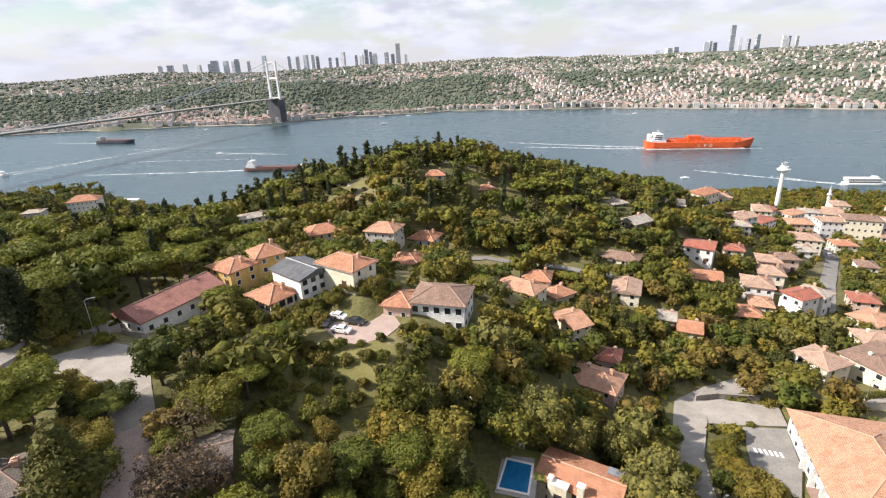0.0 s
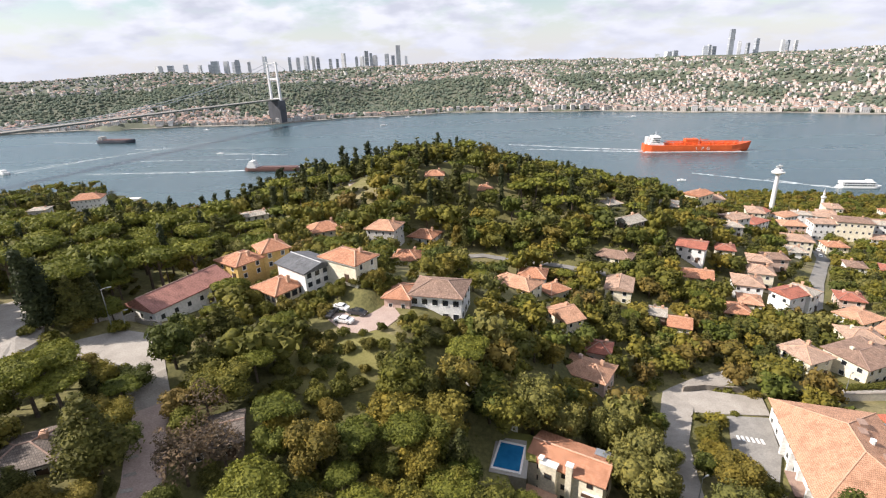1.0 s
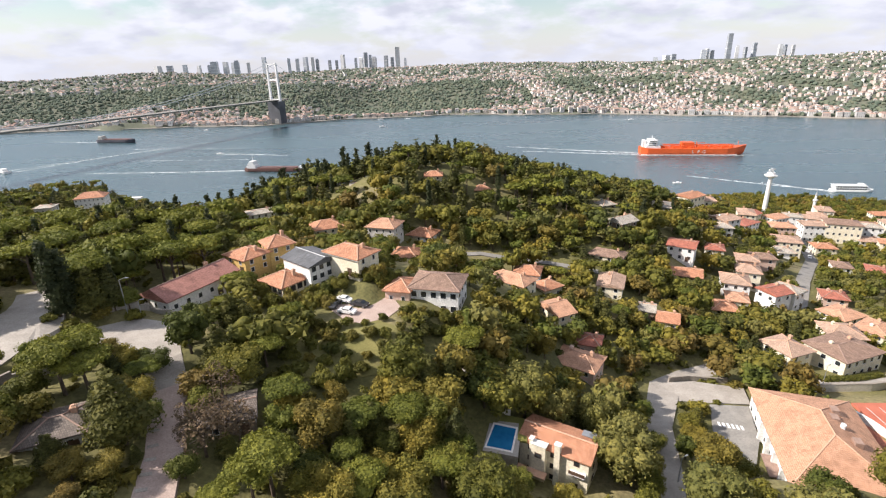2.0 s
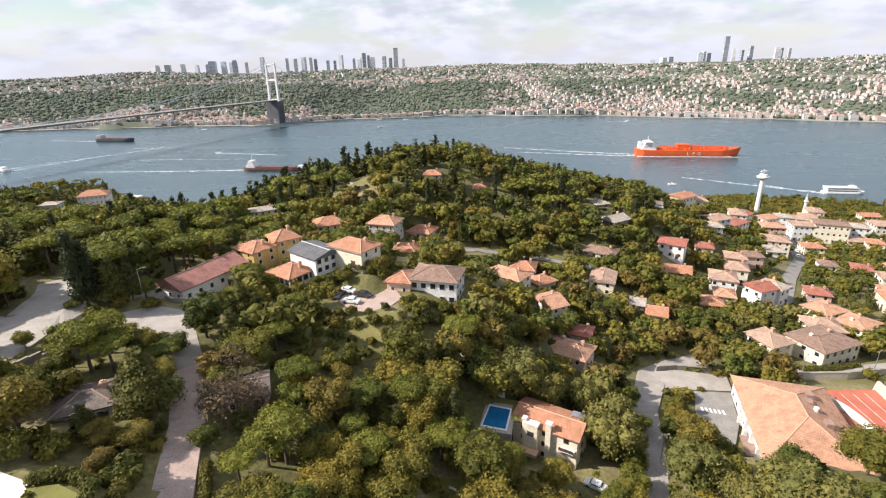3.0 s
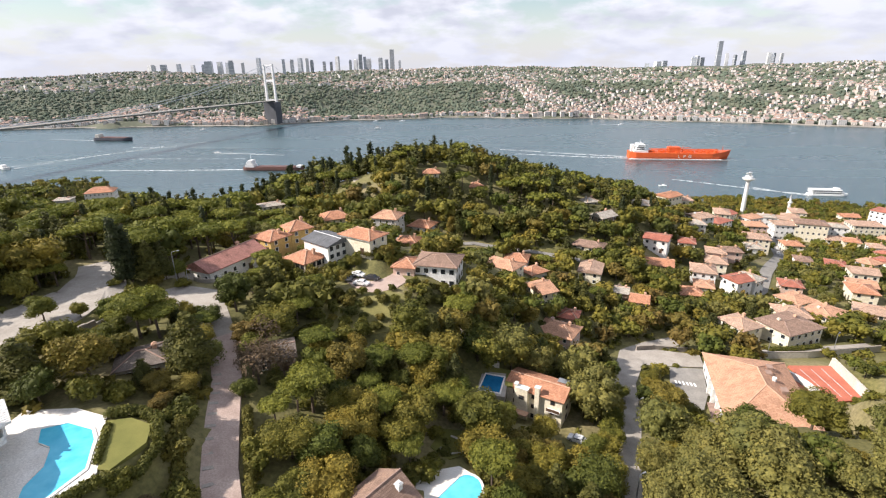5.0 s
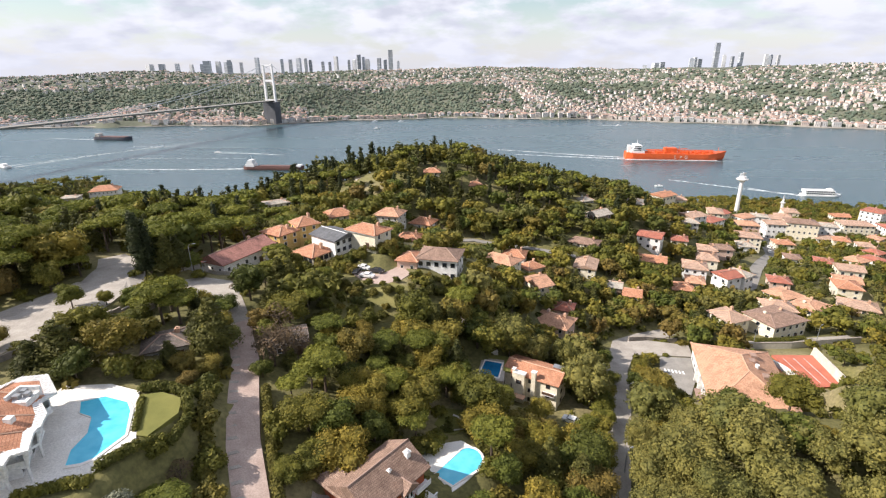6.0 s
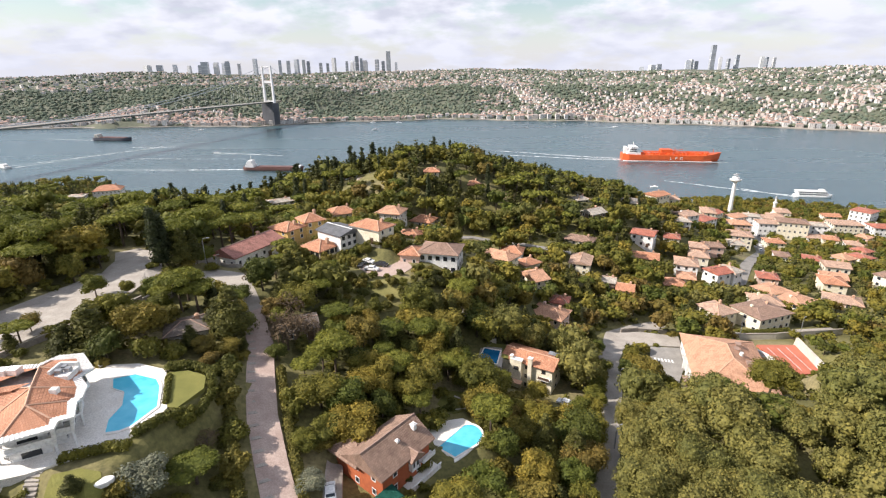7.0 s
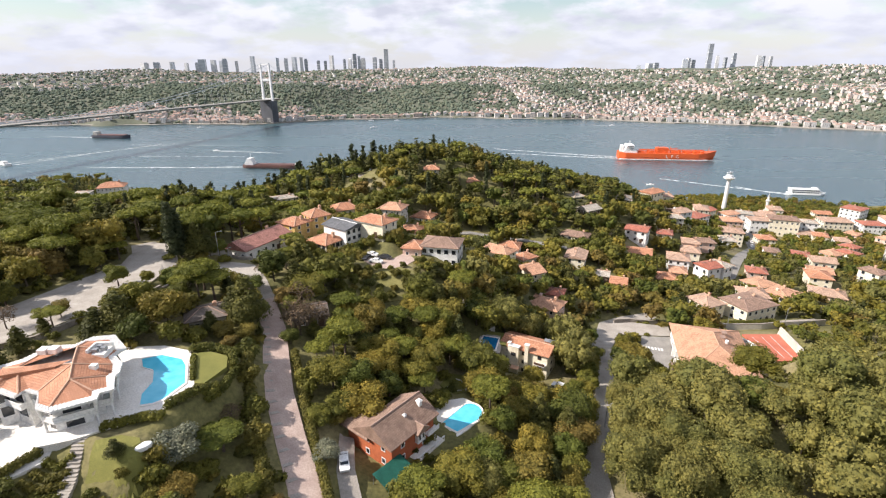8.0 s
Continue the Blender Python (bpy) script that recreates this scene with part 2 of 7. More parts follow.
M["ground"], M["water"], M["glass"], M["pool"] = ground_material(), water_material(), glass_material(), pool_material()

# ---- ground ----
BASE = (69.35, -1.23, -14.62)
SWELLS = [-1.5, -2.0, 18.7, -14.3, 9.4, 14.9, 0.3, -12.2, -12.0, 32.7, 2.5, -12.0, 7.6, -6.3,
          -1.6, 44.0, -19.8, 53.8, 7.4, -11.1, 4.7, 3.9, -14.4, -9.5, -2.3, -8.7, 6.2, -9.8]
KNOLLS = [(8, 80, 15.7), (79, 148, 4.0), (-2, 171, 10.7), (-7, 139, -13.4), (110, 30, 10.8), (60, 15, 10.3), (148, 211, 9.7),
          (201, 229, 10.0), (267, 227, 2.0), (106, 171, 7.5), (-300, 200, -10.8), (35, 69, -6.8), (223, 203, -7.4), (-51, 16, 6.2),
          (113, 122, -8.3), (31, 117, -8.5), (372, 263, 7.2), (-80, 160, -7.9), (4, 15, 4.3), (224, 224, -1.2), (186, 180, -3.0),
          (82, 174, -2.6), (92, 60, -3.6), (30, 34, -6.4), (16, 133, -1.7), (-60, 120, -4.9), (330, 314, -3.7), (-60, -50, 4.0),
          (135, 123, 0.2), (0, 290, 4.7),
          (-130, 160, -7), (-172, 196, -9), (-218, 240, -8), (-238, 292, -8), (-178, 250, -9), (-136, 212, -6), (-268, 240, -6), (-190, 310, -8)]
# level places cut into the slope: x, y, half length, half width, turn, height, width of the bank
PADS = [(-84, 42, 9, 22, -20, 99.5, 8), (-58, 54, 12, 7, 20, 96.0, 6), (-18, 68.5, 10, 8, -20, 91.9, 6), (-55, 9, 10, 10, -18, 98.4, 5),
        (-67, 3, 6, 9, -18, 97.2, 4), (9, 43, 4, 4, 0, 78.4, 3), (0, 14, 5.5, 4.5, 35, 82.5, 4), (66, 52, 7, 9, -25, 65.2, 6),
        (84, 50, 12, 14, -28, 64.8, 6), (103, 52, 6, 7, 0, 66.6, 5), (21, 41, 7.5, 5, -14, 71.2, 3), (-11.5, 8, 7, 5, 40, 83.6, 3),
        (-22, 81.5, 7, 5, -30, 95.0, 5), (-34, 82, 6, 5, -35, 92.6, 4)]


def smooth(e0, e1, v):
    t = np.clip((v - e0) / (e1 - e0), 0, 1)
    return t * t * (3 - 2 * t)


def near_coast(x):
    return 392 + 125 * np.exp(-((x + 470) / 120) ** 2) + 12 * np.sin(x / 45.0) - 0.10 * np.clip(x - 350, 0, 600)


FAR_X = [-5000, -2600, -1220, -920, -500, -260, 40, 290, 520, 710, 880, 1070, 1500, 2400, 5000]
FAR_Y = [900, 1000, 1105, 1140, 1130, 1215, 1258, 1212, 1160, 1085, 1010, 930, 720, 300, -400]
CREST_X = [-5000, -1500, -900, -300, 200, 700, 1200, 2000, 5000]
CREST_H = [92, 92, 98, 106, 98, 98, 104, 104, 100]


def far_coast(x):
    return np.interp(x, FAR_X, FAR_Y) + 9 * np.sin(x / 61.0) + 6 * np.sin(x / 23.0)


def height(x, y):
    """Height of the ground over the sea, in metres."""
    x, y = np.asarray(x, float), np.asarray(y, float)
    h = BASE[0] + BASE[1] * x / 100 + BASE[2] * y / 100
    k = 0
    for cy in (-50, 90, 230, 370):
        for cx in (-420, -280, -140, 0, 140, 280, 420):
            h = h + SWELLS[k] * np.exp(-((x - cx) ** 2 + (y - cy) ** 2) / 20000.0)
            k += 1
    for cx, cy, a in KNOLLS:
        h = h + a * np.exp(-((x - cx) ** 2 + (y - cy) ** 2) / 1458.0)
    h = np.clip(h, 4, 130)
    for cx, cy, a, b, turn, z, bank in PADS:
        c, s = math.cos(radians(turn)), math.sin(radians(turn))
        u, v = (x - cx) * c + (y - cy) * s, -(x - cx) * s + (y - cy) * c
        out = np.hypot(np.maximum(np.abs(u) - a, 0), np.maximum(np.abs(v) - b, 0))
        h = z + (h - z) * smooth(0, bank, out)
    sea = smooth(0, 70, near_coast(x) - y)
    h = -8 + (np.minimum(h, 1.5 + 0.62 * np.maximum(near_coast(x) - y, 0)) + 8) * smooth(-6, 2, near_coast(x) - y)
    d = y - far_coast(x)
    crest = np.interp(x, CREST_X, CREST_H)
    inland = d + 90 * np.sin(x / 170.0) + 50 * np.sin(x / 71.0 + 1.3)
    rise = 0.74 * smooth(15, 560, inland) + 0.26 * smooth(650, 1700, inland)
    f = 3 + crest * rise * (1 + 0.09 * np.sin(x / 240.0 + y / 310.0) + 0.05 * np.sin(x / 95.0 - y / 130.0))
    f = f + 14 * smooth(900, 2600, d) * np.sin(x / 420.0 + 0.7) + 12 * smooth(600, 3500, d)
    return np.where(y > 0.5 * (near_coast(x) + far_coast(x)), -8 + (f + 8) * smooth(-5, 3, d), h)


def ground_z(x, y):
    return float(height(x, y))


# Plan fitted to the camera's view, foreshortened in depth; these lay it in metres.
DEEP, LEANING, TALL, DATUM = 1.227, -0.19, 1.035, 142.0


def laid(x, y, z):
    return (x, DEEP * y + LEANING * (z - DATUM), TALL * z)


def laid_all(verts):
    v = np.array(verts, float)
    return np.stack([v[:, 0], DEEP * v[:, 1] + LEANING * (v[:, 2] - DATUM), TALL * v[:, 2]], 1).tolist()


def upright(y, z):
    """Height scale that keeps a plan thing's size in the camera's view."""
    return max(0.84, TALL + LEANING * max(0.0, min(1.2, (DATUM - z) / (y + 60.0))))


def part(name, bm, mat, parent=None, label=""):
    """One mesh object from a bmesh, under its thing or part."""
    me = bpy.data.meshes.new(name)
    bm.to_mesh(me)
    bm.free()
    return mesh_part(name, me, mat, parent, label)


def mesh_part(name, me, mat, parent=None, label=""):
    for one in (mat if isinstance(mat, (list, tuple)) else [mat]):
        if one is not None and len(me.materials) < (len(mat) if isinstance(mat, (list, tuple)) else 1):
            me.materials.append(one)
    ob = new(name, me)
    ob.parent = parent
    if label:
        tagged(ob, label)
    return ob


def thing(name, at, turn, label, category, group="", kind="", rigid=False):
    """An empty at the base of a thing, for its parts."""
    ob = new(name)
    ob.empty_display_size = 0.3
    c, s = math.cos(radians(turn)), math.sin(radians(turn))
    along, across = math.hypot(c, DEEP * s), math.hypot(s, DEEP * c)
    ob.location, ob.rotation_euler = laid(*at), (0, 0, math.atan2(DEEP * s, c))
    ob.scale = (1, 1, upright(at[1], at[2])) if rigid else (along, 0.5 * (across + DEEP / along), upright(at[1], at[2]))
    return tagged(ob, label, category, group, kind)


def raw_mesh(name, verts, faces, smooth_shade=False):
    me = bpy.data.meshes.new(name)
    me.from_pydata([tuple(v) for v in verts], [], faces)
    if smooth_shade:
        me.polygons.foreach_set("use_smooth", [True] * len(me.polygons))
    me.update()
    return me


def spaced(*stretches):
    out = [stretches[0][0]]
    for start, end, step in stretches:
        n = max(1, round((end - start) / step))
        out += [start + (end - start) * (i + 1) / n for i in range(n)]
    return np.array(out)


GX = spaced((-4900, -2000, 190), (-2000, -450, 26), (-450, -140, 9), (-140, 150, 2.0), (150, 450, 7), (450, 1700, 24), (1700, 4900, 190))
GY = spaced((-700, -70, 45), (-70, 200, 2.0), (200, 430, 6), (430, 880, 45), (880, 1700, 18), (1700, 2600, 60), (2600, 3950, 150))
gx, gy = np.meshgrid(GX, GY)
gz = height(gx, gy)
nx, ny = len(GX), len(GY)
gv = np.stack([gx.ravel(), gy.ravel(), gz.ravel()], 1)
idx = np.arange(nx * ny).reshape(ny, nx)
gf = np.stack([idx[:-1, :-1].ravel(), idx[:-1, 1:].ravel(), idx[1:, 1:].ravel(), idx[1:, :-1].ravel()], 1)
# Ground beyond the strait: greyed cool green, with haze put into the colour.
M["far_ground"] = mottled("far_ground_hazed", (0.085, 0.098, 0.066), (0.135, 0.140, 0.100), 0.01, 0.12, 0.95, 0.0)
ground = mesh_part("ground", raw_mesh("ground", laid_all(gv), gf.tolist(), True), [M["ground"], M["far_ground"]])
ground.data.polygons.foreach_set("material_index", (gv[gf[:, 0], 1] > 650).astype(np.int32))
tagged(ground, "hilly earth and dry grass ground running down to the sea", "ground", kind="structure")

sea = mesh_part("water", raw_mesh("water", laid_all([(-4950, -600, 0), (4950, -600, 0), (4950, 3950, 0), (-4950, 3950, 0)]), [(0, 1, 2, 3)]), M["water"])
tagged(sea, "wide blue-green strait with light ripples", "water", kind="structure")


def strip(name, line, mat, label, category, lift=0.12, kind="structure", step=2.0):
    """A road or path laid over the ground. line: x, y, width."""
    pts = []
    for (x0, y0, w0), (x1, y1, w1) in zip(line, line[1:]):
        n = max(1, int(math.hypot(x1 - x0, y1 - y0) / step))
        pts += [(x0 + (x1 - x0) * i / n, y0 + (y1 - y0) * i / n, w0 + (w1 - w0) * i / n) for i in range(n)]
    pts.append(line[-1])
    p = np.array(pts, float)
    t = np.gradient(p[:, :2], axis=0)
    t /= np.linalg.norm(t, axis=1, keepdims=True)
    nrm = np.stack([-t[:, 1], t[:, 0]], 1)
    across = 5
    verts, faces = [], []
    for i in range(len(p)):
        zs = [ground_z(*(p[i, :2] + nrm[i] * p[i, 2] * (j / (across - 1) - 0.5))) for j in range(across)]
        zz = 0.5 * (sum(zs) / across + max(zs))
        for j in range(across):
            q = p[i, :2] + nrm[i] * p[i, 2] * (j / (across - 1) - 0.5)
            verts.append((q[0], q[1], max(zs[j], zz * 0.6 + zs[j] * 0.4) + lift))
    for i in range(len(p) - 1):
        for j in range(across - 1):
            a = i * across + j
            faces.append((a, a + across, a + across + 1, a + 1))
    # skirts at the sides
    base = len(verts)
    for i in range(len(p)):
        for j in (0, across - 1):
            v = verts[i * across + j]
            verts.append((v[0], v[1], v[2] - 1.0))
    for i in range(len(p) - 1):
        faces.append((i * across, base + 2 * i, base + 2 * i + 2, (i + 1) * across))
        faces.append((i * across + across - 1, (i + 1) * across + across - 1, base + 2 * i + 3, base + 2 * i + 1))
    ob = mesh_part(name, raw_mesh(name, laid_all(verts), faces), mat)
    return tagged(ob, label, category, kind=kind)


def slab(name, outline, top, thick, mat, label="", category="", kind="", parent=None):
    """A level plate with a given outline."""
    bm = bmesh.new()
    vs = [bm.verts.new((x, y, top)) for x, y in outline]
    f = bm.faces.new(vs)
    if f.normal.z < 0 or sum(x0 * y1 - x1 * y0 for (x0, y0), (x1, y1) in zip(outline, outline[1:] + outline[:1])) < 0:
        f.normal_flip()
    r = bmesh.ops.extrude_face_region(bm, geom=[f])
    for v in r["geom"]:
        if isinstance(v, bmesh.types.BMVert):
            v.co.z -= thick
    bmesh.ops.recalc_face_normals(bm, faces=bm.faces)
    if parent is None:
        for v in bm.verts:
            v.co = laid(*v.co)
    ob = part(name, bm, mat, parent)
    return tagged(ob, label, category, kind=kind)


def box_into(bm, x0, x1, y0, y1, z0, z1):
    """A box added to a bmesh."""
    v = [bm.verts.new(c) for c in ((x0, y0, z0), (x1, y0, z0), (x1, y1, z0), (x0, y1, z0), (x0, y0, z1), (x1, y0, z1), (x1, y1, z1), (x0, y1, z1))]
    for q in ((3, 2, 1, 0), (4, 5, 6, 7), (0, 1, 5, 4), (1, 2, 6, 5), (2, 3, 7, 6), (3, 0, 4, 7)):
        bm.faces.new([v[i] for i in q])
    return v


def box(x0, x1, y0, y1, z0, z1):
    bm = bmesh.new()
    box_into(bm, x0, x1, y0, y1, z0, z1)
    return bm


def tube(points, radius, sides=6):
    """A round bar along points, as a bmesh."""
    bm = bmesh.new()
    rings = []
    for i, p in enumerate(points):
        a, b = Vector(points[max(i - 1, 0)]), Vector(points[min(i + 1, len(points) - 1)])
        d = (b - a).normalized()
        u = d.orthogonal().normalized()
        w = d.cross(u)
        r = radius[i] if isinstance(radius, (list, tuple)) else radius
        rings.append([bm.verts.new(Vector(p) + (u * math.cos(k * math.tau / sides) + w * math.sin(k * math.tau / sides)) * r) for k in range(sides)])
    for a, b in zip(rings, rings[1:]):
        for k in range(sides):
            bm.faces.new((a[k], a[(k + 1) % sides], b[(k + 1) % sides], b[k]))
    bm.faces.new(rings[0][::-1])
    bm.faces.new(rings[-1])
    return bm


def joined(*bms):
    out = bmesh.new()
    for b in bms:
        me = bpy.data.meshes.new("tmp")
        b.to_mesh(me)
        b.free()
        out.from_mesh(me)
        bpy.data.meshes.remove(me)
    return out

# ---- houses ----
BLOCKED = []  # x, y, half length, half width, turn: no tree grows here
LINES = []    # roads: x, y, width
OPEN = []     # x, y, height, half width: places kept in the camera's sight


HOUSE_BOXES = [(-55, 10, 11, 10.5, -18), (-64.5, 5, 13, 12, 0), (-67, 1, 12, 9, 0), (-18, 69, 9, 6, -20), (0, 14, 6, 5, 35), (9, 17, 7, 5, 35), (0, 8, 4, 4, 0), (67, 54, 4.5, 7, -25), (79, 46, 13.5, 10.5, 68), (98.5, 51, 7.5, 5, 6)]


def inside_box(x, y, b):
    c, s = math.cos(radians(b[4])), math.sin(radians(b[4]))
    return abs((x - b[0]) * c + (y - b[1]) * s) < b[2] and abs((y - b[1]) * c - (x - b[0]) * s) < b[3]


def off_roads(x, y, r):
    for line in LINES:
        for (x0, y0, w0), (x1, y1, w1) in zip(line, line[1:]):
            dx, dy = x1 - x0, y1 - y0
            t = max(0.0, min(1.0, ((x - x0) * dx + (y - y0) * dy) / (dx * dx + dy * dy)))
            if math.hypot(x - x0 - t * dx, y - y0 - t * dy) < (w0 + (w1 - w0) * t) / 2 + r:
                return False
    return True


def free_at(x, y, r):
    for cx, cy, a, b, turn in BLOCKED:
        c, s = math.cos(radians(turn)), math.sin(radians(turn))
        u, v = (x - cx) * c + (y - cy) * s, -(x - cx) * s + (y - cy) * c
        if abs(u) < a + r and abs(v) < b + r:
            return False
    return off_roads(x, y, r)


def window_meshes(w, h):
    """A frame with a sill lip, as one ring, and its pane."""
    t = 0.10
    o = [(-w / 2, -h / 2 - 0.04), (w / 2, -h / 2 - 0.04), (w / 2, h / 2), (-w / 2, h / 2)]
    i = [(-w / 2 + t, -h / 2 + t), (w / 2 - t, -h / 2 + t), (w / 2 - t, h / 2 - t), (-w / 2 + t, h / 2 - t)]
    fr = bmesh.new()
    rows = [[fr.verts.new((x, y, z)) for x, z in ring] for ring, y in ((o, 0.03), (o, -0.07), (i, -0.07), (i, -0.01))]
    for a, b in zip(rows, rows[1:]):
        for k in range(4):
            fr.faces.new((a[k], a[(k + 1) % 4], b[(k + 1) % 4], b[k]))
    fm = bpy.data.meshes.new("window")
    fr.to_mesh(fm)
    fr.free()
    pb = box(-w / 2 + t, w / 2 - t, -0.03, 0.02, -h / 2 + t, h / 2 - t)
    pm = bpy.data.meshes.new("pane")
    pb.to_mesh(pm)
    pb.free()
    pm.materials.append(M["glass"])
    return fm, pm


WINDOWS = {}


def window(parent, at, turn, w, h, frame_mat="trim"):
    """A window with its frame, sill and pane, looking along its own -y."""
    key = (w, h, frame_mat)
    if key not in WINDOWS:
        fm, pm = window_meshes(w, h)
        fm.materials.append(M[frame_mat])
        WINDOWS[key] = (fm, pm)
    fm, pm = WINDOWS[key]
    ob = new("window", fm)
    ob.parent, ob.location, ob.rotation_euler = parent, at, (0, 0, radians(turn))
    pane = new("pane", pm)
    pane.parent = ob
    return ob


def door(parent, at, turn, w=1.0, h=2.05, mat="dark_wood"):
    bm = box(-w / 2, w / 2, -0.08, 0.03, 0, h)
    box_into(bm, -w / 2 - 0.1, -w / 2, -0.12, 0.03, 0, h + 0.1)
    box_into(bm, w / 2, w / 2 + 0.1, -0.12, 0.03, 0, h + 0.1)
    ob = part("door", bm, M[mat], parent)
    ob.location, ob.rotation_euler = at, (0, 0, radians(turn))
    return ob


def sloped(bm, uvl, corners, flat=None):
    """A roof face with slope coordinates: along the first edge, and up from it."""
    vs = [bm.verts.new(c) for c in corners]
    f = bm.faces.new(vs)
    a, b = Vector(corners[0]), Vector(corners[1])
    e = (b - a).normalized()
    n = f.normal if f.normal.length else Vector((0, 0, 1))
    f.normal_update()
    up = f.normal.cross(e)
    for lp in f.loops:
        d = lp.vert.co - a
        lp[uvl].uv = (d.dot(e), d.dot(up))
    return f


def roof_mesh(W, D, z, rise, style, thick=0.24):
    """Tiled roof with eaves. W, D: half sizes over the eaves. Ridge along x. style: hip, gable, shed, pyramid."""
    bm = bmesh.new()
    uvl = bm.loops.layers.uv.new("UVMap")
    lo = z - thick
    a, b, c, d = (-W, -D, z), (W, -D, z), (W, D, z), (-W, D, z)
    if style == "hip":
        k = max(W - D, 0.02)
        r0, r1 = (-k, 0, z + rise), (k, 0, z + rise)
        for q in ((a, b, r1, r0), (c, d, r0, r1), (b, c, r1), (d, a, r0)):
            sloped(bm, uvl, q)
        ridges = [(r0, r1), (a, r0), (d, r0), (b, r1), (c, r1)]
    elif style == "gable":
        r0, r1 = (-W, 0, z + rise), (W, 0, z + rise)
        for q in ((a, b, r1, r0), (c, d, r0, r1)):
            sloped(bm, uvl, q)
        for q in ((b, c, r1), (d, a, r0)):
            sloped(bm, uvl, q)
        ridges = [(r0, r1)]
    else:
        c, d = (W, D, z + rise), (-W, D, z + rise)
        sloped(bm, uvl, (a, b, c, d))
        ridges = []
    if style == "shed":
        lows = [(-W, -D, lo), (W, -D, lo), (W, D, z + rise - thick), (-W, D, z + rise - thick)]
    else:
        lows = [(-W, -D, lo), (W, -D, lo), (W, D, lo), (-W, D, lo)]
    tops = [a, b, c, d]
    for i in range(4):
        j = (i + 1) % 4
        sloped(bm, uvl, (lows[i], lows[j], tops[j], tops[i]))
    sloped(bm, uvl, lows[::-1])
    return bm, ridges


def roof(parent, W, D, z, rise, style, mat, at=(0, 0), turn=0, caps=True):
    bm, ridges = roof_mesh(W, D, z, rise, style)
    ob = part("roof", bm, M[mat], parent)
    ob.location, ob.rotation_euler = (at[0], at[1], 0), (0, 0, radians(turn))
    if caps and ridges:
        cb = joined(*[tube([Vector(p) + Vector((0, 0, 0.03)), Vector(q) + Vector((0, 0, 0.03))], 0.13, 5) for p, q in ridges if (Vector(p) - Vector(q)).length > 0.1])
        part("ridge_tiles", cb, M["dull_clay" if mat in ("brown_tiles", "grey_brown_tiles", "dusty_tiles", "red_tiles") else "metal" if mat == "grey_roof" else "clay"], ob)
    return ob


def wall_mesh(w, d, h, gable=0.0):
    bm = box(-w / 2, w / 2, -d / 2, d / 2, -3.0, h)
    if gable:
        for x in (-w / 2, w / 2 - 0.3):
            v = [bm.verts.new(p) for p in ((x, -d / 2, h), (x, d / 2, h), (x, 0, h + gable), (x + 0.3, -d / 2, h), (x + 0.3, d / 2, h), (x + 0.3, 0, h + gable))]
            for q in ((2, 1, 0), (3, 4, 5), (0, 1, 4, 3), (1, 2, 5, 4), (2, 0, 3, 5)):
                bm.faces.new([v[i] for i in q])
    return bm


def chimney(parent, x, y, z0, z1, mat="white_wall", s=0.35):
    bm = box(x - s, x + s, y - s, y + s, z0, z1)
    box_into(bm, x - s - 0.1, x + s + 0.1, y - s - 0.1, y + s + 0.1, z1 - 0.25, z1 - 0.1)
    box_into(bm, x - s * 0.5, x + s * 0.5, y - s * 0.5, y + s * 0.5, z1 - 0.05, z1 + 0.2)
    part("chimney", bm, M[mat], parent)


def windows_round(parent, w, d, h, storeys, ww, wh, gap, frame_mat="trim", skip=(), floor=None):
    """Rows of windows on all four sides."""
    fl = floor or h / storeys
    for s in range(storeys):
        z = h - fl * (storeys - s) + fl * 0.55
        for side, length, off, turn in (("front", w, d, 0), ("right", d, w, 90), ("back", w, d, 180), ("left", d, w, 270)):
            if side in skip:
                continue
            n = max(1, int(length / gap))
            for i in range(n):
                u = (i + 0.5) / n * length - length / 2
                p = Matrix.Rotation(radians(turn), 3, "Z") @ Vector((u, -off / 2, z))
                window(parent, p, turn, ww, wh, frame_mat)


def house(at, size, turn, eave, base, wall, tiles, label, style="hip", rise=None, over=0.55, storeys=2, win=(1.0, 1.35, 2.7), chimneys=1,
          frame_mat="trim", group="", clear=2.0, front=4.0, band="", category="house", skip=(), sight=0.6):
    """A house with walls, roof, windows, a door and chimneys."""
    w, d = size
    h = eave - base
    t = thing("house", (at[0], at[1], base), turn, label, category, group)
    rise = rise or 0.30 * min(w, d)
    part("wall", wall_mesh(w, d, h, rise * (d / 2) / (d / 2 + over) * 0.96 if style == "gable" else 0.0), M[wall], t)
    roof(t, w / 2 + over, d / 2 + over, h + 0.12, rise, style, tiles)
    windows_round(t, w, d, h, storeys, *win, frame_mat=frame_mat, skip=skip)
    door(t, (w * 0.12 + win[2] * 0.5, -d / 2, 0.05), 0)
    for k in range(chimneys):
        x, y = (0.28 - 0.5 * k) * w, 0.12 * d
        chimney(t, x, y, h, h + rise + 0.7, wall if k % 2 else "clay")
    if band:
        part("cornice", box(-w / 2 - over * 0.9, w / 2 + over * 0.9, -d / 2 - over * 0.9, d / 2 + over * 0.9, h - 0.28, h - 0.13), M[band], t)
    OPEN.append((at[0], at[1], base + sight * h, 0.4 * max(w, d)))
    HOUSE_BOXES.append((at[0], at[1], w / 2 + 1.0, d / 2 + 1.0, turn))
    BLOCKED.append((at[0], at[1], w / 2 + clear, d / 2 + clear, turn))
    c, s = math.cos(radians(turn)), math.sin(radians(turn))
    BLOCKED.append((at[0] - 0.5 * front * 0.05, at[1] - d / 2 - front / 2, max(w, d) * 0.45, front / 2, 0))
    return t

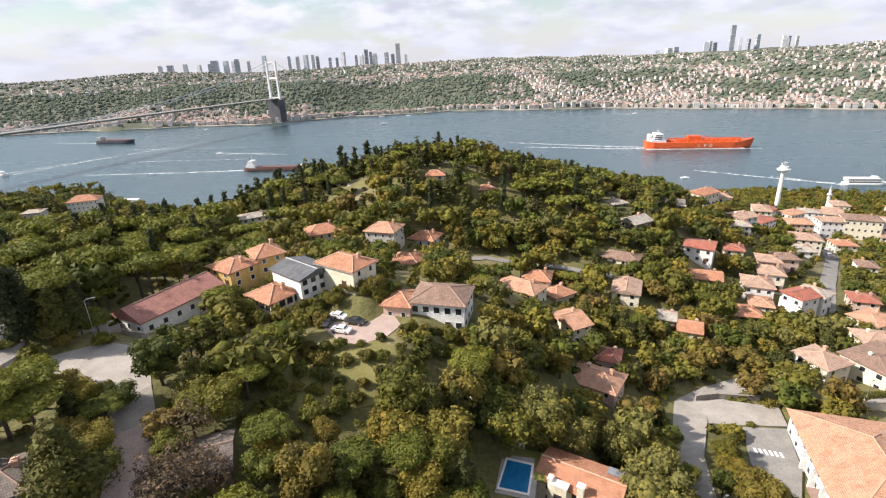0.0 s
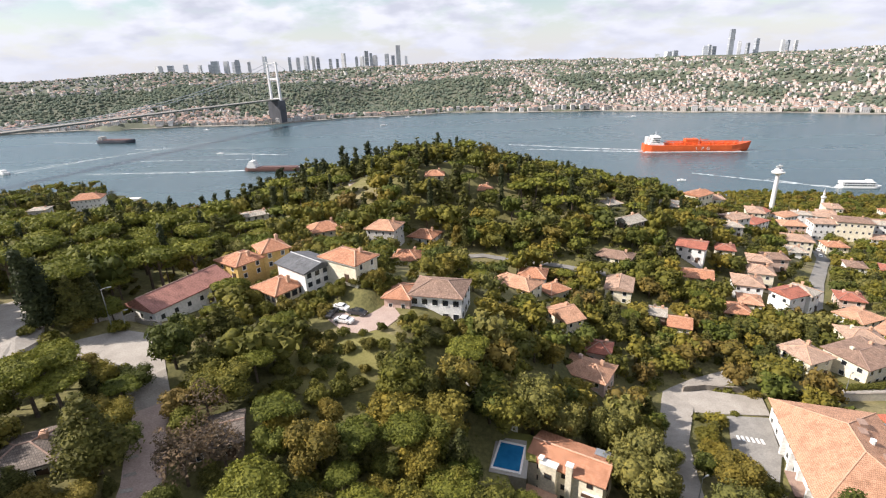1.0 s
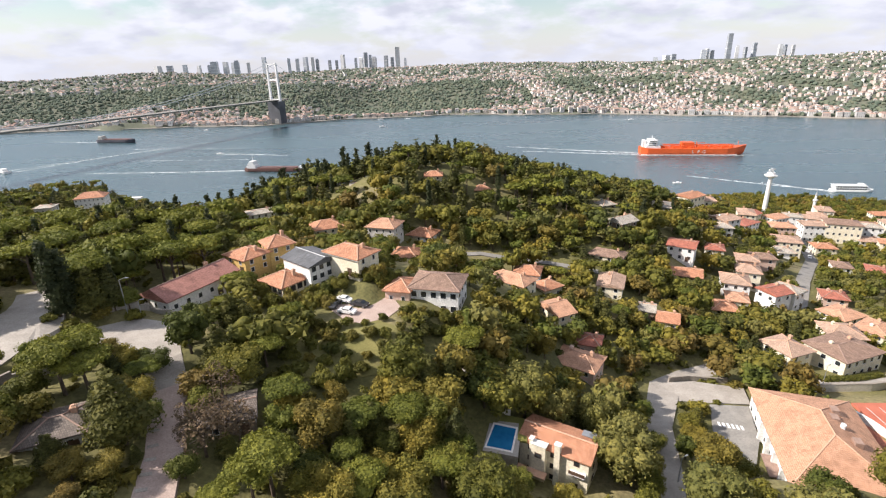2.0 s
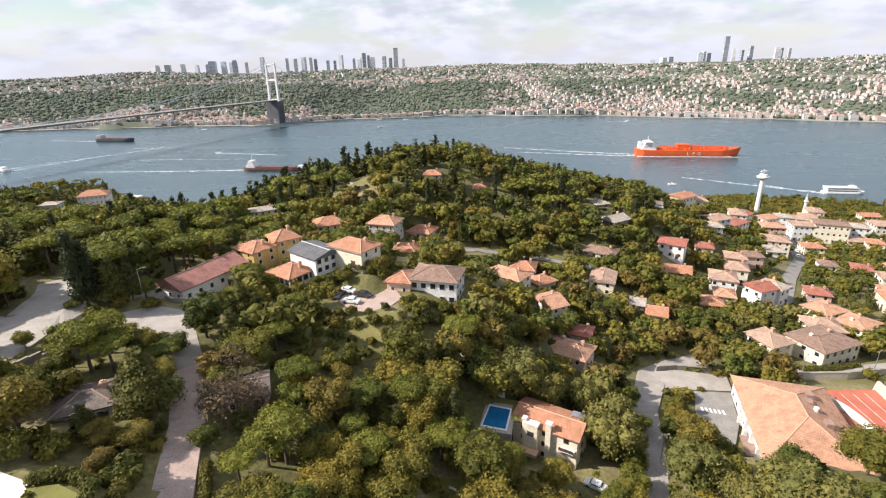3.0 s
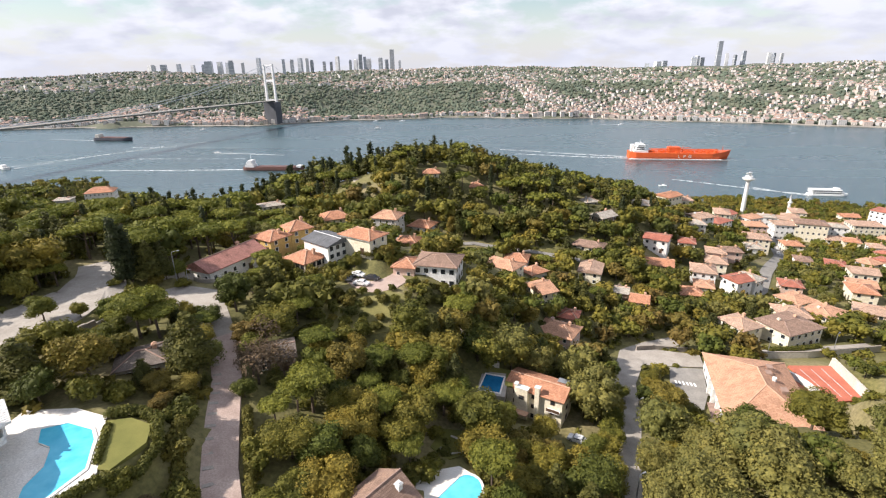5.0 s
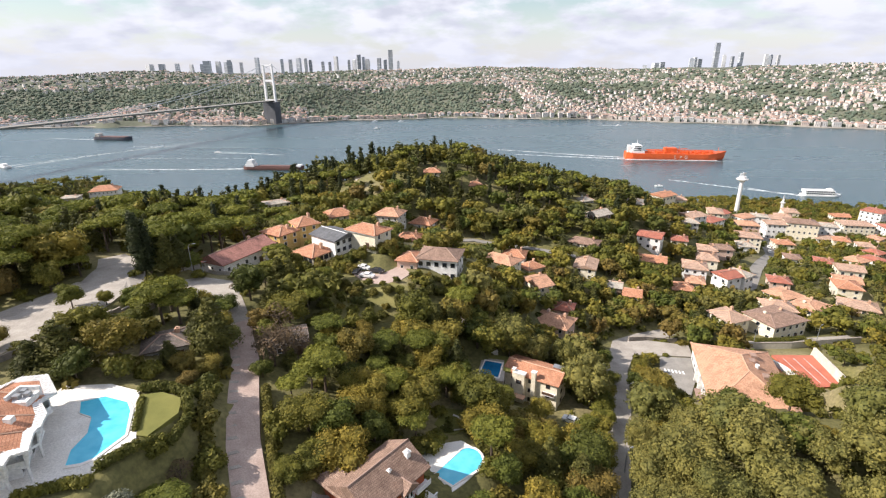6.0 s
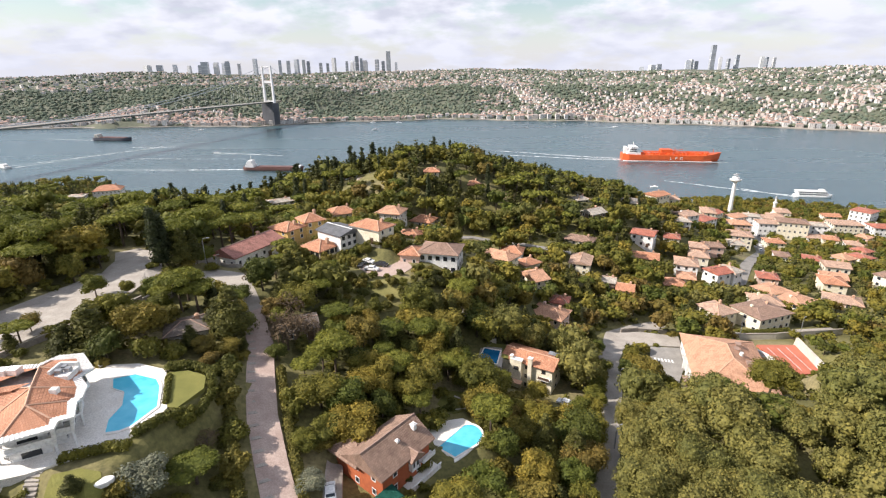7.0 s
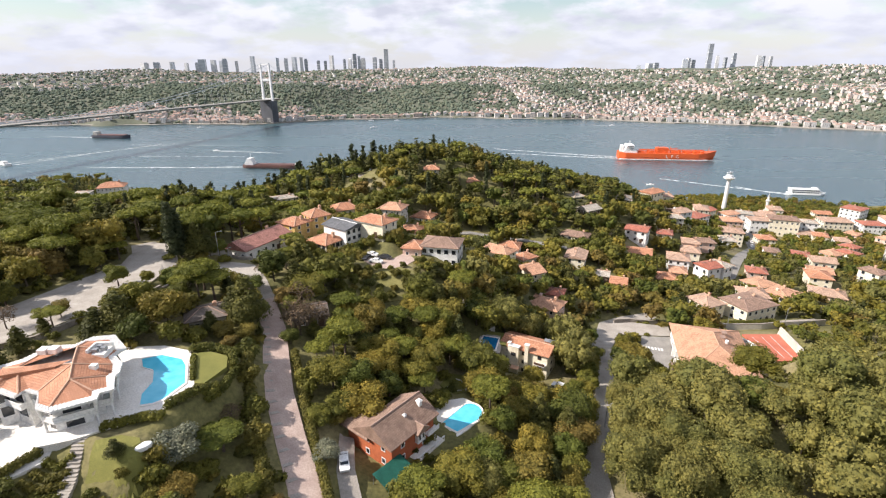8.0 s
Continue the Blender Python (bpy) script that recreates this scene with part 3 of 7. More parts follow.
# main houses on the ridge and the slope
house((-59.5, 73.0), (16.5, 8.5), 58, 97.8, 93.6, "white_wall", "dusty_tiles", "long white house under a dusty red tiled gable roof", style="gable", rise=2.4, storeys=1, chimneys=1, front=4, sight=0.15)
house((-33.5, 82.0), (10.5, 8.0), -35, 99.2, 92.2, "white_wall", "grey_roof", "white three-storey house with a low dark grey roof", style="gable", rise=1.3, storeys=3, win=(1.3, 1.5, 1.9), chimneys=0, front=5, sight=0.05, skip=("front", "back", "left"))
house((-39.2, 77.4), (8.0, 7.0), -32, 95.6, 90.2, "cream_wall", "orange_tiles", "cream house with orange hipped tile roof and dark wooden windows", frame_mat="dark_wood", front=4, sight=0.05, win=(1.3, 1.5, 1.7))
house((-22.6, 81.2), (10.8, 6.4), -30, 100.9, 95.8, "cream_wall", "orange_tiles", "pale yellow villa with orange tile roof and white cornice", rise=1.7, storeys=2, win=(0.9, 1.5, 2.4), band="white_wall", front=5, sight=0.05, skip=("front", "back"))
house((-51.5, 86.0), (8.0, 6.6), -30, 98.9, 94.6, "yellow_wall", "orange_tiles", "ochre house with orange tile roof", rise=1.6, front=4, sight=0.15)
house((-45.0, 90.4), (6.4, 6.0), 30, 99.9, 95.2, "yellow_wall", "orange_tiles", "ochre wing house with steep orange tile roof", rise=2.2, sight=0.15)
house((-0.6, 74.5), (12.0, 8.2), -12, 95.2, 88.2, "white_wall", "brown_tiles", "white two-storey house with brown hipped tile roof", rise=1.9, win=(1.5, 1.7, 2.4), chimneys=0, band="white_wall", front=4, sight=0.05)
house((-9.6, 74.5), (6.0, 6.5), -12, 94.6, 90.0, "pink_wall", "orange_tiles", "small pink annex house with bright orange tile roof", storeys=1, rise=1.4, chimneys=0, front=4, sight=0.15)

road_lot = [(-98, 18, 16), (-90, 30, 18), (-83, 43, 19), (-81, 54, 14), (-86, 63, 9), (-93, 70, 6)]
road_top = [(-76, 51, 6), (-69, 55, 6.5), (-63, 57, 7.5), (-57.5, 55, 8.5), (-52, 49, 6.5), (-46.8, 42.5, 5.0)]
road_up = [(-46.8, 43, 5.0), (-44.6, 38, 4.8), (-40.5, 30.5, 4.8), (-37.5, 22, 5.0), (-34.1, 13, 4.9), (-29.8, 4.5, 4.8), (-26.1, -2.2, 4.8), (-22, -12, 5), (-18, -30, 5)]
road_drive = [(-21.2, 8, 2.4), (-20.2, 1, 3.0), (-18.0, -5, 3.2), (-14.5, -14, 3.2)]
road_right = [(22, -12, 5.0), (25.8, 6.5, 5.0), (35.3, 26, 5.2), (43.8, 42, 5.4), (49, 55, 5.8), (57, 67, 7), (66, 72.5, 5), (78, 77, 4)]
for nm, ln, mt, lb in (("road", road_lot, "concrete", "pale concrete parking ground beside the woods"), ("road", road_top, "concrete", "grey concrete road bend between the trees"), ("road", road_up, "pink_paving", "sunlit paved lane between hedges"), ("road", road_drive, "concrete", "narrow concrete drive beside the red villa"),
                       ("road", road_right, "concrete", "pale concrete street under the trees")):
    strip(nm, ln, M[mt], lb, "road")
    LINES.append([(x, y, w * 0.95) for x, y, w in ln] if ln is road_right else [(x, y, w * 0.92) for x, y, w in ln])
lane_pts = road_up[1:8]
for (x0, y0, w0), (x1, y1, w1) in zip(lane_pts, lane_pts[1:]):
    n = max(1, int(math.hypot(x1 - x0, DEEP * (y1 - y0)) / 2.6))
    for i in range(n):
        u = (i + 0.5) / n
        x, y, w = x0 + (x1 - x0) * u, y0 + (y1 - y0) * u, (w0 + (w1 - w0) * u) * 0.46
        dx, dy = (x1 - x0) / math.hypot(x1 - x0, y1 - y0), (y1 - y0) / math.hypot(x1 - x0, y1 - y0)
        a, b = (x + dy * w, y - dx * w), (x - dy * w, y + dx * w)
        strip("paving_band", [(*a, 0.55), (*b, 0.55)], M["concrete"], "pale stone band across the paved lane", "paving", 0.16, step=1.0)
BLOCKED.append((-18, 69, 9, 6, -20))
BLOCKED.append((-52, 9, 12, 10, -18))
BLOCKED.append((0, 14, 5, 4, 35))
BLOCKED.append((10, 43, 3.6, 3.6, 0))

BLOCKED.append((0, 10, 5.5, 5, 35))
BLOCKED.append((9, 37.0, 4.5, 5.0, 0))
BLOCKED.append((103, 57, 8, 9, 0))


def sub(name, at, turn, parent):
    ob = new(name)
    ob.parent, ob.location, ob.rotation_euler = parent, at, (0, 0, radians(turn))
    return ob


def poly(name, outline, z0, z1, mat, parent, label=""):
    ob = slab(name, list(outline), z1, z1 - z0, M[mat], parent=parent)
    return tagged(ob, label)


# ---- the white villa with the large pool ----
VILLA = (-64.5, 5.0, 98.4)
villa = thing("villa", VILLA, 0, "large white villa with stepped eaves and an orange tile roof", "house")
tiled = [(-11.0, -1.0), (-8.5, -3.2), (-6.5, -2.0), (-2.8, -3.4), (-2.2, -2.3), (-0.2, -2.9), (1.9, -5.4), (4.0, -6.1), (8.5, -4.2), (7.8, -3.1), (9.5, -2.5),
         (7.6, 0.0), (8.0, 0.8), (6.8, 2.7), (4.7, 4.6), (5.1, 6.1), (1.5, 9.4), (-2.0, 9.0), (-3.0, 7.2), (-7.0, 6.9), (-8.0, 4.0), (-10.5, 2.5)]
peaks = [(-0.3, 5.2, 7.7), (2.5, 0.6, 7.9), (4.3, -2.4, 7.5), (-6.0, 0.6, 7.4)]
eaves = [(x * 1.15 + (0.25 if i % 2 else -0.1), y * 1.15) for i, (x, y) in enumerate(tiled)]
poly("eave", eaves, 5.35, 5.75, "white_wall", villa, "wide stepped white concrete eaves")
poly("balcony_slab", [(x * 1.05, y * 1.05) for x, y in tiled], 2.55, 2.95, "white_wall", villa)
poly("wall", [(x * 0.86, y * 0.86) for x, y in tiled], -3.0, 5.36, "white_wall", villa)
for x, y in [(p[0] * 1.02, p[1] * 1.02) for p in tiled[::2]]:
    bm = tube([(x, y, -2.0), (x, y, 2.6), (x * 1.06, y * 1.06, 5.4)], [0.16, 0.17, 0.3], 8)
    part("column", bm, M["white_wall"], villa)
for (x0, y0), (x1, y1) in zip(tiled, tiled[1:] + tiled[:1]):
    ln = math.hypot(x1 - x0, y1 - y0) * 0.86
    a = math.degrees(math.atan2(y1 - y0, x1 - x0))
    mx, my = (x0 + x1) / 2 * 0.86, (y0 + y1) / 2 * 0.86
    if ln > 1.7:
        for z in (1.35, 4.1):
            window(villa, (mx, my, z), a, min(2.4, ln - 0.5), 2.1)
    if ln > 1.0:
        rail = part("balcony_rail", box(-ln * 0.6, ln * 0.6, -0.05, 0.05, 2.95, 3.75), M["white_wall"], villa)
        rail.location, rail.rotation_euler = ((x0 + x1) / 2 * 1.03, (y0 + y1) / 2 * 1.03, 0), (0, 0, radians(a))
ribs = bmesh.new()
for i in range(len(tiled)):
    j = (i + 1) % len(tiled)
    a, b, c, d = (Vector((*p, 5.79)) for p in (tiled[i], tiled[j], eaves[i], eaves[j]))
    for k in range(max(1, int((b - a).length / 0.45))):
        u = (k + 0.5) / max(1, int((b - a).length / 0.45))
        p, q = a.lerp(b, u), c.lerp(d, u)
        w = (b - a).normalized() * 0.09
        vs = [ribs.verts.new(v) for v in (p - w, p + w, q + w, q - w, p - w + Vector((0, 0, 0.07)), p + w + Vector((0, 0, 0.07)), q + w + Vector((0, 0, 0.05)), q - w + Vector((0, 0, 0.05)))]
        for f in ((4, 5, 6, 7), (0, 1, 5, 4), (1, 2, 6, 5), (2, 3, 7, 6), (3, 0, 4, 7)):
            ribs.faces.new([vs[g] for g in f])
bmesh.ops.recalc_face_normals(ribs, faces=ribs.faces)
tagged(part("eave_ribs", ribs, M["white_wall"], villa), "close-set white ribs over the eaves", kind="stuff")
# the roof folds from its stepped edge up to four peaks
bm = bmesh.new()
uvl = bm.loops.layers.uv.new("UVMap")
near = [min(range(4), key=lambda k: (p[0] - peaks[k][0]) ** 2 + (p[1] - peaks[k][1]) ** 2) for p in tiled]
folds = []
for i, p in enumerate(tiled):
    j = (i + 1) % len(tiled)
    q, np_, nq = tiled[j], peaks[near[i]], peaks[near[j]]
    sloped(bm, uvl, ((*p, 5.78), (*q, 5.78), nq) if near[i] == near[j] else ((*p, 5.78), (*q, 5.78), nq, np_))
    if i % 2:
        folds.append(((*p, 5.78), np_))
folds += [(peaks[0], peaks[1]), (peaks[1], peaks[2]), (peaks[1], peaks[3])]
villa_roof = part("roof", bm, M["orange_tiles"], villa)
part("ridge_tiles", joined(*[tube([Vector(p) + Vector((0, 0, 0.04)), Vector(q) + Vector((0, 0, 0.04))], 0.14, 5) for p, q in folds]), M["clay"], villa_roof)
bm = bmesh.new()
uvl = bm.loops.layers.uv.new("UVMap")
c0, c1, c2, c3 = (2.2, 1.2, 8.3), (-7.6, -0.2, 7.7), (-7.4, -1.1, 7.3), (0.2, 0.1, 7.8)
for q in ((c3, c0, c1, c2), ((c2[0], c2[1], 6.6), (c3[0], c3[1], 7.0), c3, c2), ((c1[0], c1[1], 6.6), (c2[0], c2[1], 6.6), c2, c1)):
    sloped(bm, uvl, q)
part("raised_roof", bm, M["orange_tiles"], villa, "raised strip of roof over a clerestory")
part("roof_terrace", joined(box(1.8, 4.6, 6.2, 6.5, 5.8, 7.6), box(1.8, 2.1, 4.0, 6.2, 5.8, 7.7), box(1.8, 4.6, 4.0, 6.2, 5.8, 6.8)), M["white_wall"], villa)
for x, y, w in ((2.4, 4.4, 0.9), (3.5, 4.9, 0.8), (2.6, 5.4, 0.7)):
    part("cooling_unit", box(x, x + w, y, y + 0.6, 6.8, 7.5), M["metal"], villa)
for x, y in ((-4.6, 5.6), (-6.2, 5.4)):
    part("roof_hatch", box(x - 0.7, x + 0.7, y - 0.6, y + 0.6, 6.0, 7.3), M["white_wall"], villa)
part("skylight", box(5.0, 6.0, 0.4, 1.1, 6.6, 7.5), M["white_wall"], villa)
BLOCKED.append((-64.5, 5, 13, 12, 0))

terrace = slab("terrace", [(-64.5, 19.2), (-57.0, 19.4), (-51.2, 17.6), (-49.4, 14.6), (-45.8, 8.5), (-47.9, 3.5), (-49.4, 1.9), (-54.3, -0.2), (-58, -2.0), (-62, -3), (-66, 8)], 98.62, 1.4, M["paving"],
               "pale stone terrace round the villa pool", "terrace", "structure")
lower = slab("terrace", [(-78, 6), (-66, 3), (-60.8, -1.0), (-60.5, -4.5), (-63.5, -7.5), (-80, -8)], 97.3, 1.6, M["paving"], "bright white lower terrace in full sun", "terrace", "structure")


def pool(outline, z, label, coping=0.45, mat="pool"):
    """A pool: water inside a raised stone coping."""
    t = thing("swimming_pool", (outline[0][0], outline[0][1], z), 0, label, "pool")
    ox, oy = outline[0]
    pts = [(x - ox, y - oy) for x, y in outline]
    ob = slab("pool_water", pts, 0.05, 0.5, M[mat], parent=t)
    cx, cy = sum(p[0] for p in pts) / len(pts), sum(p[1] for p in pts) / len(pts)
    bm = bmesh.new()
    inner, outer = [], []
    for x, y in pts:
        d = math.hypot(x - cx, y - cy)
        inner.append((x, y))
        outer.append((x + (x - cx) / d * coping, y + (y - cy) / d * coping))
    rings = [[bm.verts.new((x, y, zz)) for x, y in ring] for ring, zz in ((inner, 0.0), (inner, 0.13), (outer, 0.13), (outer, -0.4))]
    n = len(pts)
    for a, b in zip(rings, rings[1:]):
        for k in range(n):
            bm.faces.new((a[k], a[(k + 1) % n], b[(k + 1) % n], b[k]))
    bmesh.ops.recalc_face_normals(bm, faces=bm.faces)
    part("coping", bm, M["paving"], t)
    return t


pool([(-58.9, 15.5), (-55.8, 16.5), (-51.5, 15.2), (-49.9, 13.5), (-47.6, 9.0), (-49.2, 5.4), (-50.4, 4.6), (-52.2, 4.3), (-53.4, 6.7), (-53.3, 9.5), (-54.8, 12.2), (-57.2, 13.1)],
     98.62, "irregular bright blue swimming pool in a white terrace")
slab("lawn", [(-50.6, 16.8), (-47.2, 17.2), (-43.4, 15.8), (-42.3, 12.8), (-44.4, 8.7), (-46.0, 8.9)], 98.66, 0.8, M["lawn"], "mown green lawn beside the pool", "lawn", "structure")


def patch(name, outline, mat, label, category, lift=0.1, step=0.8):
    """A piece of ground cover with its own outline, following the slope."""
    cx, cy = sum(p[0] for p in outline) / len(outline), sum(p[1] for p in outline) / len(outline)
    rim = []
    for (x0, y0), (x1, y1) in zip(outline, outline[1:] + outline[:1]):
        n = max(1, int(math.hypot(x1 - x0, y1 - y0) / step))
        rim += [(x0 + (x1 - x0) * i / n, y0 + (y1 - y0) * i / n) for i in range(n)]
    rings = max(2, int(max(math.hypot(x - cx, y - cy) for x, y in rim) / 1.2))
    verts, faces, n = [(cx, cy, ground_z(cx, cy) + lift)], [], len(rim)
    for r in range(1, rings + 1):
        for x, y in rim:
            px, py = cx + (x - cx) * r / rings, cy + (y - cy) * r / rings
            verts.append((px, py, ground_z(px, py) + lift))
    verts += [(x, y, ground_z(x, y) - 0.3) for x, y in rim]
    for k in range(n):
        m = (k + 1) % n
        faces.append((0, 1 + k, 1 + m))
        faces += [(1 + r * n + k, 1 + (r + 1) * n + k, 1 + (r + 1) * n + m, 1 + r * n + m) for r in range(rings)]
    ob = mesh_part(name, raw_mesh(name, laid_all(verts), faces), M[mat])
    return tagged(ob, label, category, kind="structure")


patch("lawn", [(-54.6, -2.0), (-51.5, -1.2), (-48.4, -1.8), (-46.2, -4.6), (-46.6, -8.5), (-50.0, -10.5), (-54.0, -9.5)], "lawn", "lower garden lawn below the terrace", "lawn")
ring = [(0.4 + 2.4 * math.cos(radians(a)), 25.2 + 2.0 * math.sin(radians(a)), 0.4) for a in range(-150, 91, 20)]
strip("garden_path", ring, M["pale_stone"], "curved pale path round the garden lawn", "path", 0.16, step=0.8)
seat = thing("stone_bench", (-47.4, -3.0, ground_z(-47.4, -3.0)), 30, "white rounded stone bench on the lower lawn", "bench", rigid=True)
bm = tube([(0, 0, -0.3), (0, 0, 0.3), (0, 0, 0.45)], [1.0, 1.1, 1.0], 16)
bmesh.ops.scale(bm, vec=(1.2, 0.65, 1.0), verts=bm.verts)
part("seat_slab", bm, M["white_wall"], seat)
patch("lawn", [(-3.5, 24.0), (-1.0, 28.5), (3.0, 29.0), (5.0, 26.0), (3.5, 22.5), (0.0, 21.5)], "lawn", "small garden lawn in a glade", "lawn")
patch("orchard_ground", [(-32, 53), (-29, 58.5), (-22, 62.5), (-14, 63.5), (-8, 60), (-6.5, 56), (-11, 51.5), (-18, 48.5), (-26, 48), (-30, 50)], "dry_grass", "dry yellow-green grass under the orchard", "grass")
BLOCKED.append((-51, -5, 4.5, 4.5, 0))
BLOCKED.append((-69, -1, 8, 6, 0))

stairs = thing("garden_steps", (-57.2, 0.2, 97.5), 0, "pale stone steps down the garden", "steps")
for k in range(26):
    x, y = 0.10 * k - 0.2, -0.42 * k - 0.8
    z = max(ground_z(-57.2 + x, 0.2 + y) + 0.15, 97.6 - 0.30 * k)
    part("step", box(x - 0.9, x + 0.9, y - 0.25, y + 0.21, z - 98.3, z - 97.5), M["concrete"], stairs)
LINES.append([(-57.2, 0, 2.2), (-54.6, -11, 2.2)])

# ---- rust-red villa with its pool ----
rust = thing("villa", (-12.0, 7.9, 83.3), 43, "rust-red villa with white trim and a brown tile roof", "house")
part("wall", wall_mesh(10.0, 7.2, 6.3, 2.7), M["rust_wall"], rust)
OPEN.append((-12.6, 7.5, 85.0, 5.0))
roof(rust, 5.75, 4.3, 6.4, 3.2, "gable", "brown_tiles")
for s in (-1, 1):
    bm = bmesh.new()
    v = [bm.verts.new((s * 5.06, y, z)) for y, z in ((-3.6, 5.2), (0, 7.9), (0, 8.9), (-3.9, 6.1))] if s < 0 else [bm.verts.new((s * 5.06, y, z)) for y, z in ((3.6, 5.2), (0, 7.9), (0, 8.9), (3.9, 6.1))]
    bm.faces.new(v)
    r = bmesh.ops.extrude_face_region(bm, geom=bm.faces[:])
    for q in r["geom"]:
        if isinstance(q, bmesh.types.BMVert):
            q.co.x += s * 0.08
    bmesh.ops.recalc_face_normals(bm, faces=bm.faces)
    part("gable_panel", bm, M["white_wall"], rust, "white gable board")
windows_round(rust, 10.0, 7.2, 6.3, 2, 0.9, 1.4, 3.4)
wing = part("wing_wall", box(-5.0, -1.4, 3.4, 6.4, -3, 5.4), M["rust_wall"], rust)
roof(rust, 3.4, 2.6, 5.5, 1.8, "hip", "brown_tiles", (-3.2, 4.4), 90)
bay = part("bay_window", box(0.4, 2.0, -4.3, -3.5, 2.8, 5.4), M["white_wall"], rust, "white projecting bay window")
for x in (0.8, 1.6):
    window(bay, (x, -4.3, 4.2), 0, 0.62, 1.4)
roof(rust, 1.7, 1.5, 5.95, 1.3, "gable", "brown_tiles", (1.2, -3.2), 90)
part("veranda", box(-1.0, 5.6, -5.6, -3.5, 0.2, 0.45), M["paving"], rust)
for k in range(9):
    part("baluster", box(-0.9 + k * 0.8, -0.8 + k * 0.8, -5.55, -5.45, 0.45, 1.35), M["white_wall"], rust)
part("handrail", box(-1.0, 5.7, -5.6, -5.4, 1.35, 1.47), M["white_wall"], rust)
part("balcony", box(2.6, 5.4, -4.6, -3.5, 3.1, 3.3), M["white_wall"], rust)
part("balcony_rail", box(2.6, 5.4, -4.6, -4.5, 3.3, 4.2), M["white_wall"], rust)
chimney(rust, 3.9, -1.5, 6.9, 9.6)
chimney(rust, 0.2, -1.6, 6.9, 8.9, "white_wall", 0.2)
awning = thing("awning", (-12.2, 0.9, 85.6), 40, "green sloping canvas awning beside the red villa", "awning")
bm = bmesh.new()
v = [bm.verts.new(p) for p in ((-2.9, -1.9, -0.5), (2.9, -1.9, -0.5), (2.9, 1.6, 0.7), (-2.9, 1.6, 0.7))]
bm.faces.new(v)
bmesh.ops.solidify(bm, geom=bm.faces[:], thickness=0.06)
M["green_canvas"] = mottled("green_canvas", (0.015, 0.13, 0.095), (0.03, 0.19, 0.14), 0.8, 8.0, 0.8, 0.0)
part("canopy", bm, M["green_canvas"], awning)
for x in (-2.8, 2.8):
    part("post", tube([(x, -1.8, ground_z(-12.2, 0.9) - 85.9), (x, -1.8, -0.5)], 0.05, 6), M["metal"], awning)
    part("post", tube([(x, 1.5, ground_z(-12.2, 0.9) - 85.9), (x, 1.5, 0.65)], 0.05, 6), M["metal"], awning)
BLOCKED.append((-11.6, 8, 7.5, 5.5, 40))
BLOCKED.append((-8.5, 3.5, 6.0, 2.5, 40))
BLOCKED.append((-12.5, -0.5, 4, 3.0, 40))
slab("terrace", [(-6.0, 16.6), (-4.0, 18.8), (1.5, 19.6), (4.6, 17.4), (4.7, 14.2), (1.5, 11.4), (-2.2, 8.8), (-5.2, 11.4)], 82.72, 2.2, M["paving"], "pale terrace round the small pool", "terrace", "structure")
arc = [(2.6 + 2.3 * math.cos(radians(a)), 15.6 + 2.3 * math.sin(radians(a))) for a in range(-60, 121, 20)]
pool([(-3.6, 13.0), (-0.6, 10.9)] + arc + [(0.8, 17.0)], 82.72, "long light blue pool with a rounded end", 0.4)
M["deep_pool"] = pool_material("deep_pool_water", (0.012, 0.11, 0.24), (0.02, 0.16, 0.32))

# ---- cream house with the square pool ----
cream = thing("house", (21.8, 41.8, 70.8), -27, "cream three-storey house with orange tile roof and stepped chimneys", "house")
part("wall", wall_mesh(12.6, 6.2, 8.4), M["cream_wall"], cream)
roof(cream, 6.8, 3.6, 8.5, 1.5, "gable", "orange_tiles")
windows_round(cream, 12.6, 6.2, 8.4, 3, 1.0, 1.2, 3.2, "dark_wood")
for x, w, d_, h in ((-2.4, 2.6, 1.0, 9.3), (0.9, 1.0, 0.7, 10.6), (-3.9, 0.6, 0.7, 9.9)):
    part("wall_pier", box(x - w / 2, x + w / 2, -3.1 - d_, -3.05, -3, h), M["cream_wall"], cream)
    part("pier_cap", box(x - w / 2 - 0.12, x + w / 2 + 0.12, -3.2 - d_, -2.9, h, h + 0.18), M["trim"], cream)
window(cream, (-2.4, -4.12, 6.9), 0, 1.2, 1.1, "dark_wood")
part("porch_roof", box(-6.0, -0.5, -5.6, -4.15, 3.0, 3.2), M["clay"], cream)
part("balcony", box(3.2, 6.0, -4.2, -3.1, 5.2, 5.4), M["trim"], cream)
part("balcony_rail", box(3.2, 6.0, -4.2, -4.12, 5.4, 6.2), M["dark_wood"], cream)
panel = part("solar_panel", box(3.4, 5.8, 1.4, 2.8, 9.55, 9.65), M["metal"], cream)
BLOCKED.append((21.8, 41.8, 7.2, 4.5, -14))
BLOCKED.append((20.5, 36, 7.5, 2.2, -14))
pool([(7.6, 41.4), (12.0, 40.2), (13.8, 45.0), (9.8, 46.2)], 78.55, "deep blue rectangular pool with white coping", 0.5, "deep_pool")
slab("terrace", [(6.8, 40.6), (13.0, 39.0), (15.2, 46.2), (9.2, 47.6)], 78.5, 3.5, M["concrete"], "pale paved pool terrace", "terrace", "structure")
slab("lawn", [(13.6, 42.5), (15.3, 42.0), (16.6, 47.2), (9, 49.4), (8.5, 47.6), (14.6, 46.3)], 78.56, 0.4, M["lawn"], "strip of dry lawn beside the pool", "lawn", "structure")


